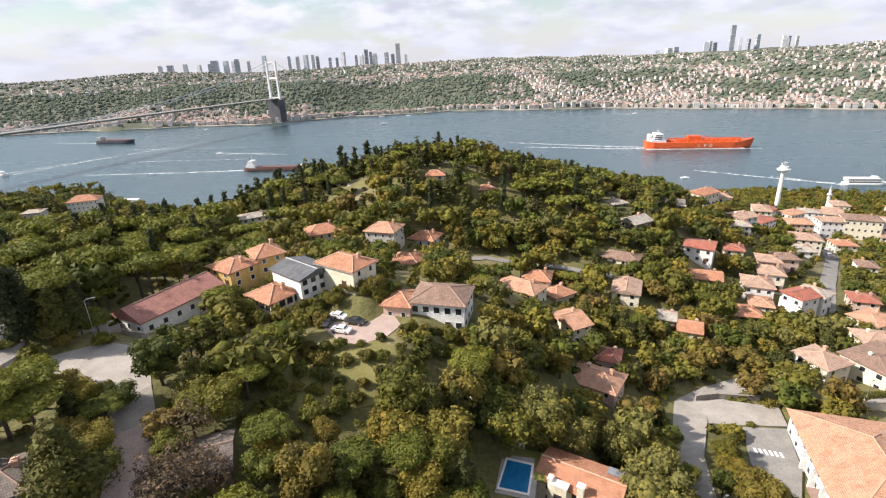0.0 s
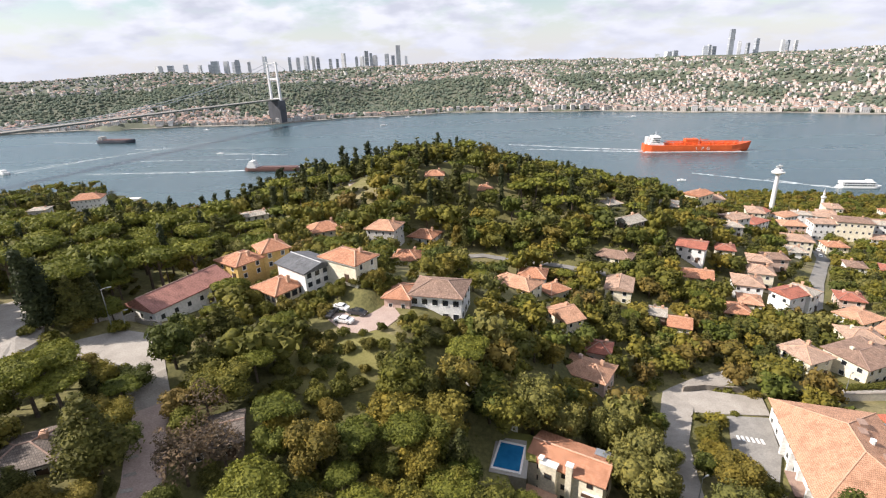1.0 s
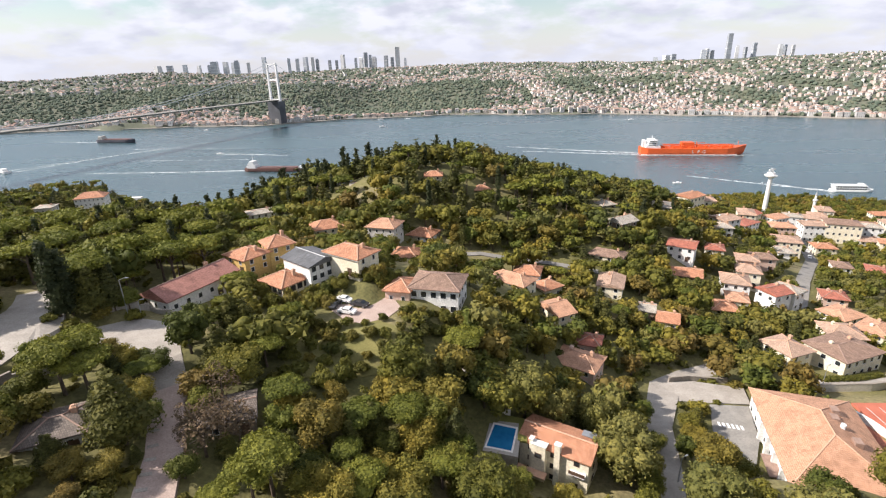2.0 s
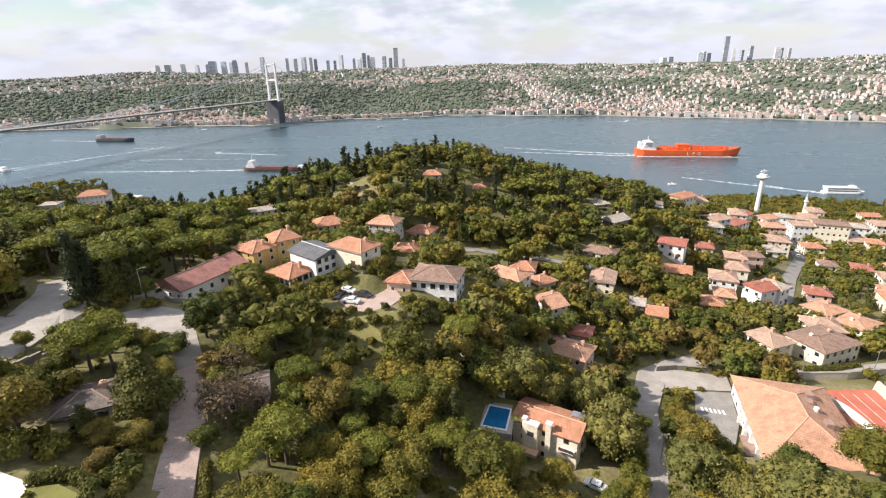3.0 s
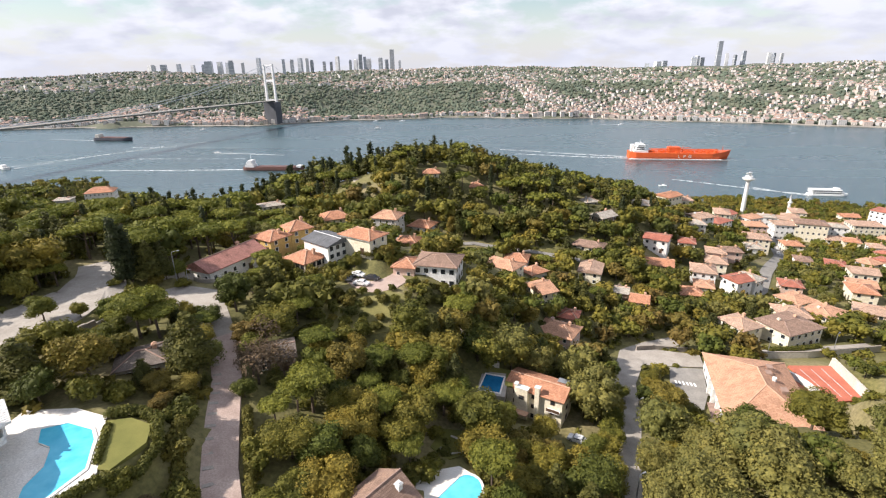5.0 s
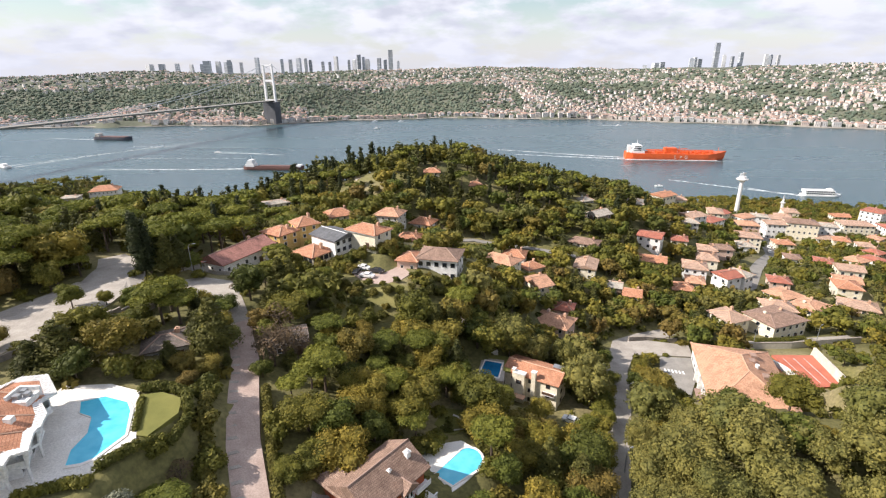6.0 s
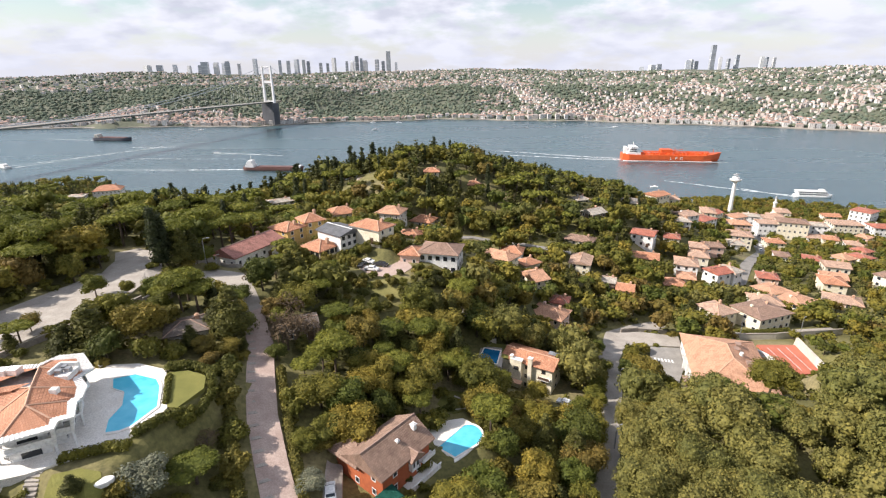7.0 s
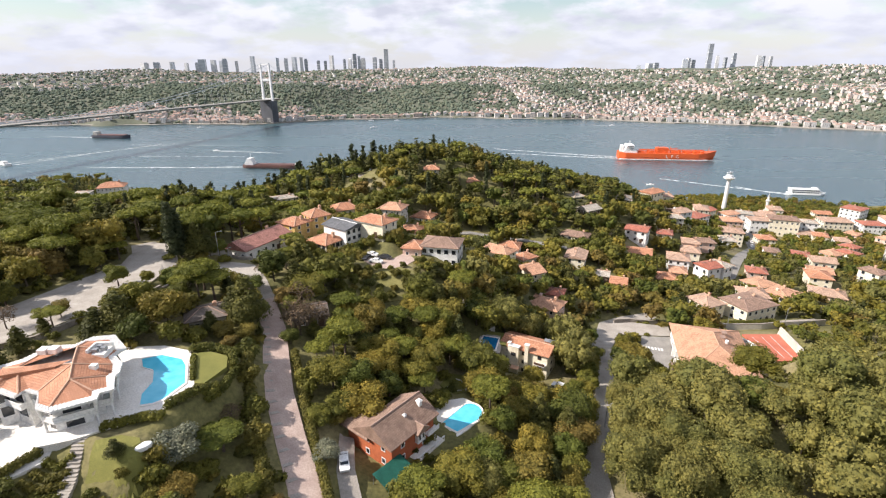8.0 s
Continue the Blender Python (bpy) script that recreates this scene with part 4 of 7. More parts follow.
def wall_line(pts, h, thick, mat, label):
    """A garden wall that follows the ground."""
    t = tagged(new("garden_wall"), label, "wall", kind="structure")
    for (x0, y0), (x1, y1) in zip(pts, pts[1:]):
        n = max(1, round(math.hypot(x1 - x0, y1 - y0) / 1.6))
        for i in range(n):
            a, b = (x0 + (x1 - x0) * i / n, y0 + (y1 - y0) * i / n), (x0 + (x1 - x0) * (i + 1) / n, y0 + (y1 - y0) * (i + 1) / n)
            p, q = laid(*a, ground_z(*a)), laid(*b, ground_z(*b))
            top = max(p[2], q[2]) + h
            ln = math.hypot(q[0] - p[0], q[1] - p[1])
            ob = part("wall_panel", box(0, ln, -thick / 2, thick / 2, min(p[2], q[2]) - 1.5, top), M[mat], t)
            cp = part("coping", box(-0.02, ln + 0.02, -thick / 2 - 0.06, thick / 2 + 0.06, top, top + 0.1), M["stone_wall"], t)
            for o in (ob, cp):
                o.location, o.rotation_euler = (p[0], p[1], 0), (0, 0, math.atan2(q[1] - p[1], q[0] - p[0]))
    return t


wall_line([(2, 56), (6.5, 53), (12, 48.8), (16, 47.2), (24, 46)], 0.9, 0.5, "pale_stone", "long pale stone retaining wall above the pool")
wall_line([(-96, 16), (-88, 17.5), (-82, 20.5), (-76.8, 28.6), (-67.5, 46.5), (-68, 50)], 1.1, 0.4, "stone_wall", "low grey wall along the parking ground")
wall_line([(-71, 60), (-64, 64.5), (-57, 62)], 0.9, 0.3, "concrete", "low concrete wall beside the road")
wall_line([(95, 66), (110, 65.5), (123, 67.5), (138, 70)], 2.2, 0.4, "pale_stone", "tall pale concrete wall along the street")
slab("garden_wall", [(109.4, 59.0), (110.0, 58.9), (106.9, 45.4), (106.3, 45.6)], 69.6, 5.5, M["pale_stone"], "pale retaining wall beside the red court", "wall", "structure")
wall_line([(60, 70), (66, 71), (76, 70)], 1.5, 0.4, "stone_wall", "pale stone wall beside the street")

# ---- large building with the court ----
hall = thing("building", (78.8, 46.2, 64.9), 68, "large white building under a broad salmon tile hip roof", "building")
part("wall", wall_mesh(25, 18.5, 6.0), M["white_wall"], hall)
roof(hall, 13.3, 10.0, 6.1, 5.0, "hip", "salmon_tiles")
windows_round(hall, 25, 18.5, 6.0, 2, 1.1, 1.5, 3.0)
for k, x in enumerate((-9.5, -5.5, -1.5, 2.5)):
    part("buttress", box(x, x + 0.5, 9.2, 10.3, -2, 5.6), M["white_wall"], hall)
part("porch_roof", box(-9, -3.5, 9.25, 11.6, 2.7, 2.95), M["dull_clay"], hall)
for x, y in ((3.0, -2.5), (5.5, -3.5), (-3.0, -4.0)):
    part("dormer", box(x - 0.8, x + 0.8, y - 0.7, y + 0.7, 8.0, 10.2), M["dull_clay"], hall)
part("roof_tank", tube([(0.5, -3.0, 8.6), (0.5, -3.0, 10.6)], 0.5, 10), M["white_paint"], hall)
BLOCKED.append((78.8, 46.2, 13.5, 10.5, 68))
slab("court", [(60, 45), (64, 44), (70, 51), (74.5, 60.5), (65.5, 61.5), (61, 53)], 65.45, 1.2, M["asphalt"], "grey paved court with white markings", "court", "structure")
BLOCKED.append((67, 54, 4.5, 7, -25))
BLOCKED.append((66, 65.5, 10, 3, 0))
for k in range(6):
    slab("court_marking", [(63.6 + k * 0.9, 55.0 - k * 0.25), (64.1 + k * 0.9, 54.9 - k * 0.25), (64.4 + k * 0.9, 56.2 - k * 0.25), (63.9 + k * 0.9, 56.3 - k * 0.25)], 65.47, 0.015, M["white_paint"], "white painted court marking", "marking", "structure")
annex = thing("building", (96.5, 51.0, 64.8), 98, "white arched end wall over low dull red roofs", "building")
bm = bmesh.new()
arch = [(-7.2 + 14.4 * k / 16, 1.4 + 2.4 * math.sin(math.pi * (0.12 + 0.76 * k / 16))) for k in range(17)]
rows = [[bm.verts.new((x, y, z)) for x, z in [(arch[0][0], -2.0)] + arch + [(arch[-1][0], -2.0)]] for y in (-0.3, 0.3)]
for k in range(len(rows[0])):
    m = (k + 1) % len(rows[0])
    bm.faces.new((rows[0][k], rows[0][m], rows[1][m], rows[1][k]))
bm.faces.new(rows[0])
bm.faces.new(rows[1][::-1])
bmesh.ops.recalc_face_normals(bm, faces=bm.faces)
part("arched_wall", bm, M["white_wall"], annex)
part("wall", box(-6.6, 6.0, 0.4, 3.4, -2.0, 0.9), M["white_wall"], annex)
roof(annex, 6.8, 1.7, 1.0, 0.9, "shed", "red_tiles", (-0.3, 2.1), 180)
slab("forecourt", [(55, 63.5), (64.5, 62.2), (75.5, 61.2), (77.5, 66.5), (66, 69.5), (56, 69.0)], 65.3, 1.2, M["concrete"], "pale paved yard in front of the large building", "yard", "structure")
COURT_Z = 67.2
slab("court", [(97.6, 59.0), (109.4, 58.4), (106.2, 46.0), (97.0, 45.6)], COURT_Z, 3.5, M["red_court"], "dull red sports court behind the arched wall", "court", "structure")
for k in range(3):
    slab("court_line", [(99.6 + 3.0 * k, 57.4), (99.72 + 3.0 * k, 57.4), (98.9 + 2.7 * k, 47.2), (98.78 + 2.7 * k, 47.2)], COURT_Z + 0.015, 0.01, M["white_paint"], "thin white court line", "marking", "structure")
BLOCKED.append((98.5, 51, 7.5, 5.0, 6))

# ---- huts ----
house((-55.8, 31.8), (7.5, 6.0), 20, 98.0, 94.8, "grey_wall", "grey_brown_tiles", "low garden house with a grey-brown weathered roof", rise=1.2, storeys=1, chimneys=1, front=3)
house((-34.5, 37.0), (7.5, 5.5), 15, 94.4, 91.2, "wood_wall", "grey_brown_tiles", "small hut with an old red-brown roof under trees", style="gable", rise=1.1, storeys=1, chimneys=0, front=2, clear=0.5)

# ---- hill and saddle houses ----
for at, size, turn, eave, base, wl_, tl, lb, kw in (
        ((-44, 134), (11, 8), 20, 87.6, 82.5, "cream_wall", "orange_tiles", "cream house with an old orange roof on the saddle", {}),
        ((-21, 133), (11, 8), -15, 87.8, 81.5, "grey_wall", "salmon_tiles", "grey house with a worn patched tile roof", {}),
        ((-6.5, 139.5), (10, 7.5), -20, 81.0, 76.0, "white_wall", "orange_tiles", "white house with a bright orange roof by the path", {}),
        ((-12, 118.5), (9, 7.5), -10, 82.2, 76.5, "pink_wall", "orange_tiles", "pinkish house with an orange hip roof", {}),
        ((-10.5, 112.5), (8, 5), -10, 79.2, 75.5, "cream_wall", "orange_tiles", "low lean-to house with an orange roof", dict(storeys=1)),
        ((24, 106), (13, 7), -35, 77.6, 72.0, "cream_wall", "salmon_tiles", "long house with a salmon tile roof among trees", {}),
        ((32, 117), (9, 7), -15, 74.5, 69.0, "white_wall", "orange_tiles", "white house with an orange hip roof in the dip", {}),
        ((37, 109), (7.5, 6), 25, 72.8, 68.0, "cream_wall", "orange_tiles", "small house with a bright orange roof", dict(storeys=1)),
        ((33.5, 86), (5.5, 8), 20, 78.6, 73.5, "cream_wall", "salmon_tiles", "narrow house with a steep salmon roof under trees", dict(sight=0.75, style="gable", rise=2.0)),
        ((34.5, 68.5), (10, 7), -30, 74.8, 69.5, "pink_wall", "salmon_tiles", "house with a salmon tile roof half hidden by trees", dict(sight=0.75, chimneys=2)),
        ((40.5, 77.0), (5.5, 5), -20, 74.0, 69.5, "pink_wall", "red_tiles", "small house with a dull red roof in the wood", dict(sight=0.75, storeys=1)),
        ((-2, 172), (8, 6), 0, 96.6, 92.4, "cream_wall", "orange_tiles", "hilltop house with an orange roof among pines", dict(sight=0.95)),
        ((20, 168), (7, 5.5), 10, 90.5, 86.5, "cream_wall", "orange_tiles", "house with an orange roof below the hilltop", dict(sight=1.0, storeys=1)),
        ((-81, 161), (11, 7), 25, 84.8, 80.0, "white_wall", "pale_roof", "white house with a pale flat-pitched roof", dict(rise=0.8)),
        ((-40, 185), (8, 6), 10, 89.5, 85.5, "white_wall", "pale_roof", "pale house on the wooded hillside", dict(sight=0.9, rise=0.8, storeys=1)),
        ((-272, 292), (20, 12), 15, 56.5, 46.0, "white_wall", "orange_tiles", "large shore villa with an orange roof and white floors", dict(storeys=3)),
        ((-230, 214), (9, 7), 10, 73.5, 69.0, "grey_wall", "pale_roof", "low pale building among umbrella pines", dict(storeys=1, rise=0.6))):
    house(at, size, turn, eave, base, wl_, tl, lb, clear=-0.8, front=0.5, **kw)

BLOCKED.append((-254, 268, 20, 18, 0))
# ---- village on the right-hand slope ----
VILLAGE = [
    (82, 174, 7, 6, 79.3, "pale_roof", "grey_wall", 2), (79, 148, 9, 7, 80.6, "pale_roof", "wood_wall", 2), (115, 182, 9.5, 8, 75.0, "pale_roof", "grey_wall", 2),
    (67, 131, 12, 7, 73.4, "brown_tiles", "cream_wall", 1), (61, 112, 9.5, 8, 71.8, "old_tiles", "cream_wall", 2), (104, 142, 10, 9, 71.6, "red_tiles", "white_wall", 2),
    (122, 147, 7, 7, 67.0, "red_tiles", "cream_wall", 2), (100, 130, 11, 8, 64.4, "orange_tiles", "wood_wall", 2), (118, 126, 9.5, 9, 62.8, "old_tiles", "white_wall", 2),
    (129, 134, 8.5, 8, 62.8, "old_tiles", "cream_wall", 2), (134, 142, 8, 7, 63.8, "old_tiles", "pink_wall", 2), (128, 118, 8, 7, 62.0, "red_tiles", "white_wall", 2),
    (135, 120, 6.5, 8, 61.4, "pale_roof", "white_wall", 2), (105, 113, 8.5, 7.5, 59.4, "orange_tiles", "yellow_wall", 2), (113, 117, 7, 7, 60.2, "salmon_tiles", "cream_wall", 2),
    (157, 191, 11, 9, 63.2, "old_tiles", "white_wall", 2), (178, 204, 14, 11, 55.4, "red_tiles", "white_wall", 3), (147, 178, 8, 7, 64.0, "pale_roof", "grey_wall", 2),
    (200, 229, 13, 9, 51.6, "old_tiles", "cream_wall", 3), (222, 224, 13, 10, 43.8, "salmon_tiles", "pink_wall", 3), (197, 192, 11, 13, 48.8, "old_tiles", "cream_wall", 3),
    (186, 180, 8, 9, 48.0, "pale_roof", "white_wall", 3), (324, 299, 14, 11, 25.4, "old_tiles", "cream_wall", 3), (266, 228, 19, 12, 43.0, "brown_tiles", "cream_wall", 3),
    (250, 232, 13, 10, 41.0, "old_tiles", "white_wall", 3), (236, 207, 11, 9, 36.4, "orange_tiles", "cream_wall", 2), (278, 220, 13, 9, 33.6, "old_tiles", "white_wall", 2),
    (291, 232, 11, 9, 38.0, "pale_roof", "white_wall", 3), (155, 121, 8, 7, 57.2, "red_tiles", "pink_wall", 2), (147, 109, 11, 8, 57.2, "salmon_tiles", "white_wall", 2),
    (129, 92, 10, 8, 62.6, "old_tiles", "cream_wall", 2), (73, 95, 6, 6, 67.6, "orange_tiles", "cream_wall", 1), (68, 99, 4.5, 5, 69.0, "pale_roof", "wood_wall", 1),
    (117, 80, 15, 10, 66.2, "brown_tiles", "cream_wall", 2), (101, 81, 8.5, 8, 66.4, "old_tiles", "cream_wall", 2), (146, 96, 11, 8, 60.0, "salmon_tiles", "cream_wall", 2),
    (167, 97, 12, 8, 58.8, "old_tiles", "pink_wall", 2), (197, 130, 10, 8, 57.6, "old_tiles", "cream_wall", 2), (352, 256, 16, 12, 40.0, "red_tiles", "white_wall", 4),
    (316, 236, 20, 12, 37.6, "old_tiles", "cream_wall", 4), (337, 228, 16, 11, 37.4, "red_tiles", "white_wall", 3), (186, 120, 9, 8, 57.0, "salmon_tiles", "white_wall", 2),
    (148, 211, 13, 9, 70.0, "orange_tiles", "cream_wall", 2), (160, 214, 10, 8, 66.4, "old_tiles", "cream_wall", 2), (300, 280, 12, 9, 28.0, "old_tiles", "white_wall", 3),
    (280, 262, 13, 9, 33.0, "old_tiles", "cream_wall", 3), (262, 260, 11, 9, 36.0, "pale_roof", "white_wall", 3), (240, 250, 12, 9, 39.4, "salmon_tiles", "white_wall", 3),
    (222, 252, 11, 9, 42.0, "red_tiles", "cream_wall", 3), (345, 275, 12, 9, 29.0, "orange_tiles", "cream_wall", 3), (360, 235, 14, 10, 38.0, "old_tiles", "white_wall", 3)]
WALL_WORD = {"grey_wall": "grey", "wood_wall": "weathered wooden", "cream_wall": "cream", "white_wall": "white", "pink_wall": "pinkish", "yellow_wall": "ochre"}
TILE_WORD = {"pale_roof": "pale weathered", "brown_tiles": "brown tiled", "orange_tiles": "orange tiled", "red_tiles": "dull red tiled", "salmon_tiles": "salmon tiled", "old_tiles": "faded pinkish tiled"}
FLOORS = {1: "one-storey", 2: "two-storey", 3: "three-storey", 4: "four-storey"}
vr = random.Random(5)
for x, y, w, d, eave, tl, wl_, st in VILLAGE:
    base = min(ground_z(x, y), eave - 2.6 * st)
    house((x, y), (w, d), vr.choice((-28, -20, -12, 62, 15, 25)), eave, base, wl_, tl, "%s %s village house with a %s roof" % (FLOORS[st], WALL_WORD[wl_], TILE_WORD[tl]),
          style=vr.choice(("hip", "hip", "gable")), storeys=st, rise=vr.uniform(1.2, 2.0), win=(1.3, 1.6, 3.0), chimneys=vr.choice((1, 1, 2)), group="village houses", clear=1.0, front=2.0, skip=("back",), sight=0.72)

# village street
street = [(140, 118, 4), (160, 140, 5), (190, 168, 5), (214, 190, 6), (232, 215, 6), (252, 246, 7), (285, 290, 8), (320, 330, 8)]
strip("road", street, M["asphalt"], "narrow grey street through the village", "road")
LINES.append(street)
# smaller houses that fill the village along its street
filled = [(v[0], v[1]) for v in VILLAGE]
while len(filled) < len(VILLAGE) + 22:
    x, y = vr.uniform(120, 330), vr.uniform(95, 285)
    if not (70 < y - 0.62 * (x - 120) < 140 or (x > 150 and 20 < y - 0.55 * (x - 120) < 90)) or not off_roads(x, y, 4.5) or min(math.hypot(x - a, y - b) for a, b in filled) < 12.5:
        continue
    filled.append((x, y))
    wl_, tl, st = vr.choice(("cream_wall", "white_wall", "pink_wall", "pink_wall", "grey_wall")), vr.choice(("orange_tiles", "old_tiles", "salmon_tiles", "red_tiles", "brown_tiles")), vr.choice((2, 2, 3))
    gz_ = ground_z(x, y)
    house((x, y), (vr.uniform(7, 10), vr.uniform(6.5, 8.5)), vr.choice((-28, -20, -12, 62, 15, 25)), gz_ + 2.9 * st, gz_, wl_, tl, "%s %s village house with a %s roof" % (FLOORS[st], WALL_WORD[wl_], TILE_WORD[tl]),
          storeys=st, rise=vr.uniform(1.2, 2.0), win=(1.3, 1.6, 3.2), chimneys=1, group="village houses", clear=0.6, front=1.0, skip=("back", "right"), sight=0.95)
saddle = [(-75, 120, 2.6), (-50, 122, 3.0), (-30, 124, 3.2), (-5, 127, 2.6), (16, 132, 2.4), (40, 128, 2.4), (60, 122, 2.4)]
strip("road", saddle, M["asphalt"], "pale path over the saddle", "road")
LINES.append(saddle)
slab("plaza", [(-28, 74.5), (-25.5, 68), (-21, 63.4), (-17, 62.4), (-12, 64.6), (-9.4, 68.2), (-11.5, 72.4), (-19, 75.8)], 92.05, 1.4, M["pink_paving"], "paved forecourt in front of the houses", "plaza", "structure")


# ---- cars ----
def car(x, y, z, turn, paint, label):
    t = thing("car", (x, y, z), turn, label, "car", "parked cars", rigid=True)
    t.scale = (1, 1, 1)
    prof = [(-2.15, 0.35), (-2.2, 0.75), (-1.9, 0.92), (-1.2, 0.98), (-0.7, 1.42), (0.75, 1.45), (1.45, 0.98), (2.15, 0.85), (2.2, 0.4)]
    bm = bmesh.new()
    rows = []
    for s, k in ((-0.86, 1.0), (-0.6, 1.02), (0.6, 1.02), (0.86, 1.0)):
        rows.append([bm.verts.new((px * (0.98 if abs(s) > 0.7 else 1), s * (0.86 if pz > 1.1 else 1.0), pz * k)) for px, pz in prof])
    for a, b in zip(rows, rows[1:]):
        for i in range(len(prof)):
            j = (i + 1) % len(prof)
            bm.faces.new((a[i], a[j], b[j], b[i]))
    bm.faces.new(rows[0][::-1])
    bm.faces.new(rows[-1])
    bmesh.ops.recalc_face_normals(bm, faces=bm.faces)
    part("body", bm, paint, t)
    for s in (-1, 1):
        part("side_window", box(-0.75, 0.85, s * 0.79 - 0.03, s * 0.79 + 0.03, 1.02, 1.34), M["glass"], t)
    for x0, x1, tilt in ((1.0, 1.1, -0.7), (-0.98, -0.9, 0.6)):
        w_ = part("windscreen", box(-0.03, 0.03, -0.66, 0.66, -0.24, 0.24), M["glass"], t)
        w_.location, w_.rotation_euler = (x0 + 0.1 if x0 > 0 else x0 - 0.02, 0, 1.22), (0, tilt, 0)
    for wx in (-1.35, 1.35):
        for wy in (-0.82, 0.82):
            ty = part("wheel", tube([(wx, wy - 0.1, 0.32), (wx, wy + 0.1, 0.32)], 0.32, 12), M["dark"], t)
            part("rim", tube([(wx, wy - 0.12, 0.32), (wx, wy + 0.12, 0.32)], 0.19, 8), M["metal"], ty)
    for wy in (-0.6, 0.6):
        part("headlight", box(2.08, 2.22, wy - 0.16, wy + 0.16, 0.62, 0.76), M["trim"], t)
    return t


M["dark_paint"] = mottled("dark_car_paint", (0.03, 0.032, 0.035), (0.05, 0.05, 0.055), 0.6, 3.0, 0.25, 0.0)
for x, y, turn, pm, lb in ((-23.4, 71.6, -20, "white_paint", "white car parked on the forecourt"), (-19.2, 69.4, -18, "dark_paint", "dark car parked on the forecourt"),
                           (-21.6, 66.6, -15, "white_paint", "white saloon car on the forecourt paving"), (-25.0, 69.6, 70, "dark_paint", "dark car beside the forecourt wall")):
    car(x, y, 92.06, turn, M[pm], lb)
car(27.6, 31.8, ground_z(27.6, 31.8) + 0.1, -30, M["white_paint"], "white car parked below the cream house")
car(-20.6, 2.0, ground_z(-20.6, 2.0) + 0.1, 105, M["white_paint"], "white car on the drive of the red villa")
BLOCKED.append((27.6, 31.8, 3, 2.5, 0))
BLOCKED.append((-20.6, 1.0, 2.0, 5.0, 10))
for x, y in ((262, 247), (248, 238), (228, 208), (219, 197), (270, 268)):
    car(x, y, ground_z(x, y) + 0.15, 55, M["white_paint"], "white car parked along the village street")


# ---- street lamps, radar tower, minaret ----
def street_lamp(x, y, h, arm, label):
    t = thing("street_lamp", (x, y, ground_z(x, y)), 20, label, "lamp", rigid=True)
    part("pole", tube([(0, 0, -0.3), (0, 0, h * 0.6), (0, 0, h)], [0.13, 0.1, 0.07], 8), M["metal"], t)
    part("arm", tube([(0, 0, h), (arm * 0.6, 0, h + 0.25), (arm, 0, h + 0.25)], 0.05, 6), M["metal"], t)
    part("lamp_head", box(arm - 0.1, arm + 0.6, -0.14, 0.14, h + 0.16, h + 0.32), M["metal"], t)
    return t


street_lamp(-65.9, 60.9, 8.6, 1.2, "tall grey street lamp on a steel pole")
street_lamp(-63.3, 61.0, 4.2, 0.5, "short pole with a white box beside the road")
street_lamp(44.0, 39.0, 6.5, 0.8, "grey street lamp beside the shaded street")
street_lamp(33.0, 18.0, 6.5, 0.8, "grey street lamp beside the shaded street")
strip("road", [(92, 69, 3.5), (104, 68.8, 4), (120, 70.8, 4), (140, 73.5, 4)], M["concrete"], "pale street behind the long wall", "road")
LINES.append([(92, 69, 3.5), (104, 68.8, 4), (120, 70.8, 4), (140, 73.5, 4)])
street_lamp(100, 68, 7.0, 0.6, "grey pole by the tall concrete wall")
street_lamp(123, 70, 7.0, 0.6, "grey pole by the tall concrete wall")

radar = thing("radar_tower", (291, 320, ground_z(291, 320)), 15, "tall white radar tower with a round platform", "tower", rigid=True)
rh = 49.5 - ground_z(291, 320)
part("shaft", tube([(0, 0, -1), (0, 0, rh * 0.5), (0, 0, rh)], [2.1, 1.8, 1.5], 16), M["white_paint"], radar)
part("platform", tube([(0, 0, rh - 1.8), (0, 0, rh), (0, 0, rh + 1.2)], [1.6, 5.0, 5.3], 20), M["white_paint"], radar)
part("cabin", tube([(0, 0, rh + 1.2), (0, 0, rh + 3.4)], [3.6, 3.2], 14), M["white_paint"], radar)
part("antenna_mast", tube([(0, 0, rh + 3.4), (0, 0, rh + 7.5)], [0.7, 0.4], 8), M["white_paint"], radar)
part("radar_bar", box(-3.4, 3.4, -0.5, 0.5, rh + 5.2, rh + 6.4), M["white_paint"], radar)
part("dish", tube([(1.2, 0, rh + 4.0), (2.2, 0, rh + 4.6)], [1.3, 0.3], 10), M["white_paint"], radar)

mosque = thing("mosque", (331, 315, ground_z(331, 315)), 0, "pale minaret with balcony and grey pointed cap", "minaret", rigid=True)
mh = 36.2 - ground_z(331, 315)
part("shaft", tube([(0, 0, -1), (0, 0, mh * 0.66)], [1.5, 1.2], 10), M["white_wall"], mosque)
part("balcony", tube([(0, 0, mh * 0.62), (0, 0, mh * 0.66), (0, 0, mh * 0.70)], [1.2, 2.0, 2.0], 12), M["white_wall"], mosque)
part("upper_shaft", tube([(0, 0, mh * 0.68), (0, 0, mh * 0.84)], [0.95, 0.9], 10), M["white_wall"], mosque)
part("cap", tube([(0, 0, mh * 0.84), (0, 0, mh * 1.0)], [1.15, 0.05], 10), M["metal"], mosque)

# left shore quay
quay = thing("quay", (-375, 452, 0), 0, "pale concrete quay running into the water", "quay", kind="structure")
q1 = part("quay_arm", box(-3.5, 3.5, -34, 20, -5, 2.4), M["paving"], quay)
q1.rotation_euler = (0, 0, radians(38))
q2 = part("quay_wall", box(-20, 6, 14, 20, -5, 2.4), M["paving"], quay)

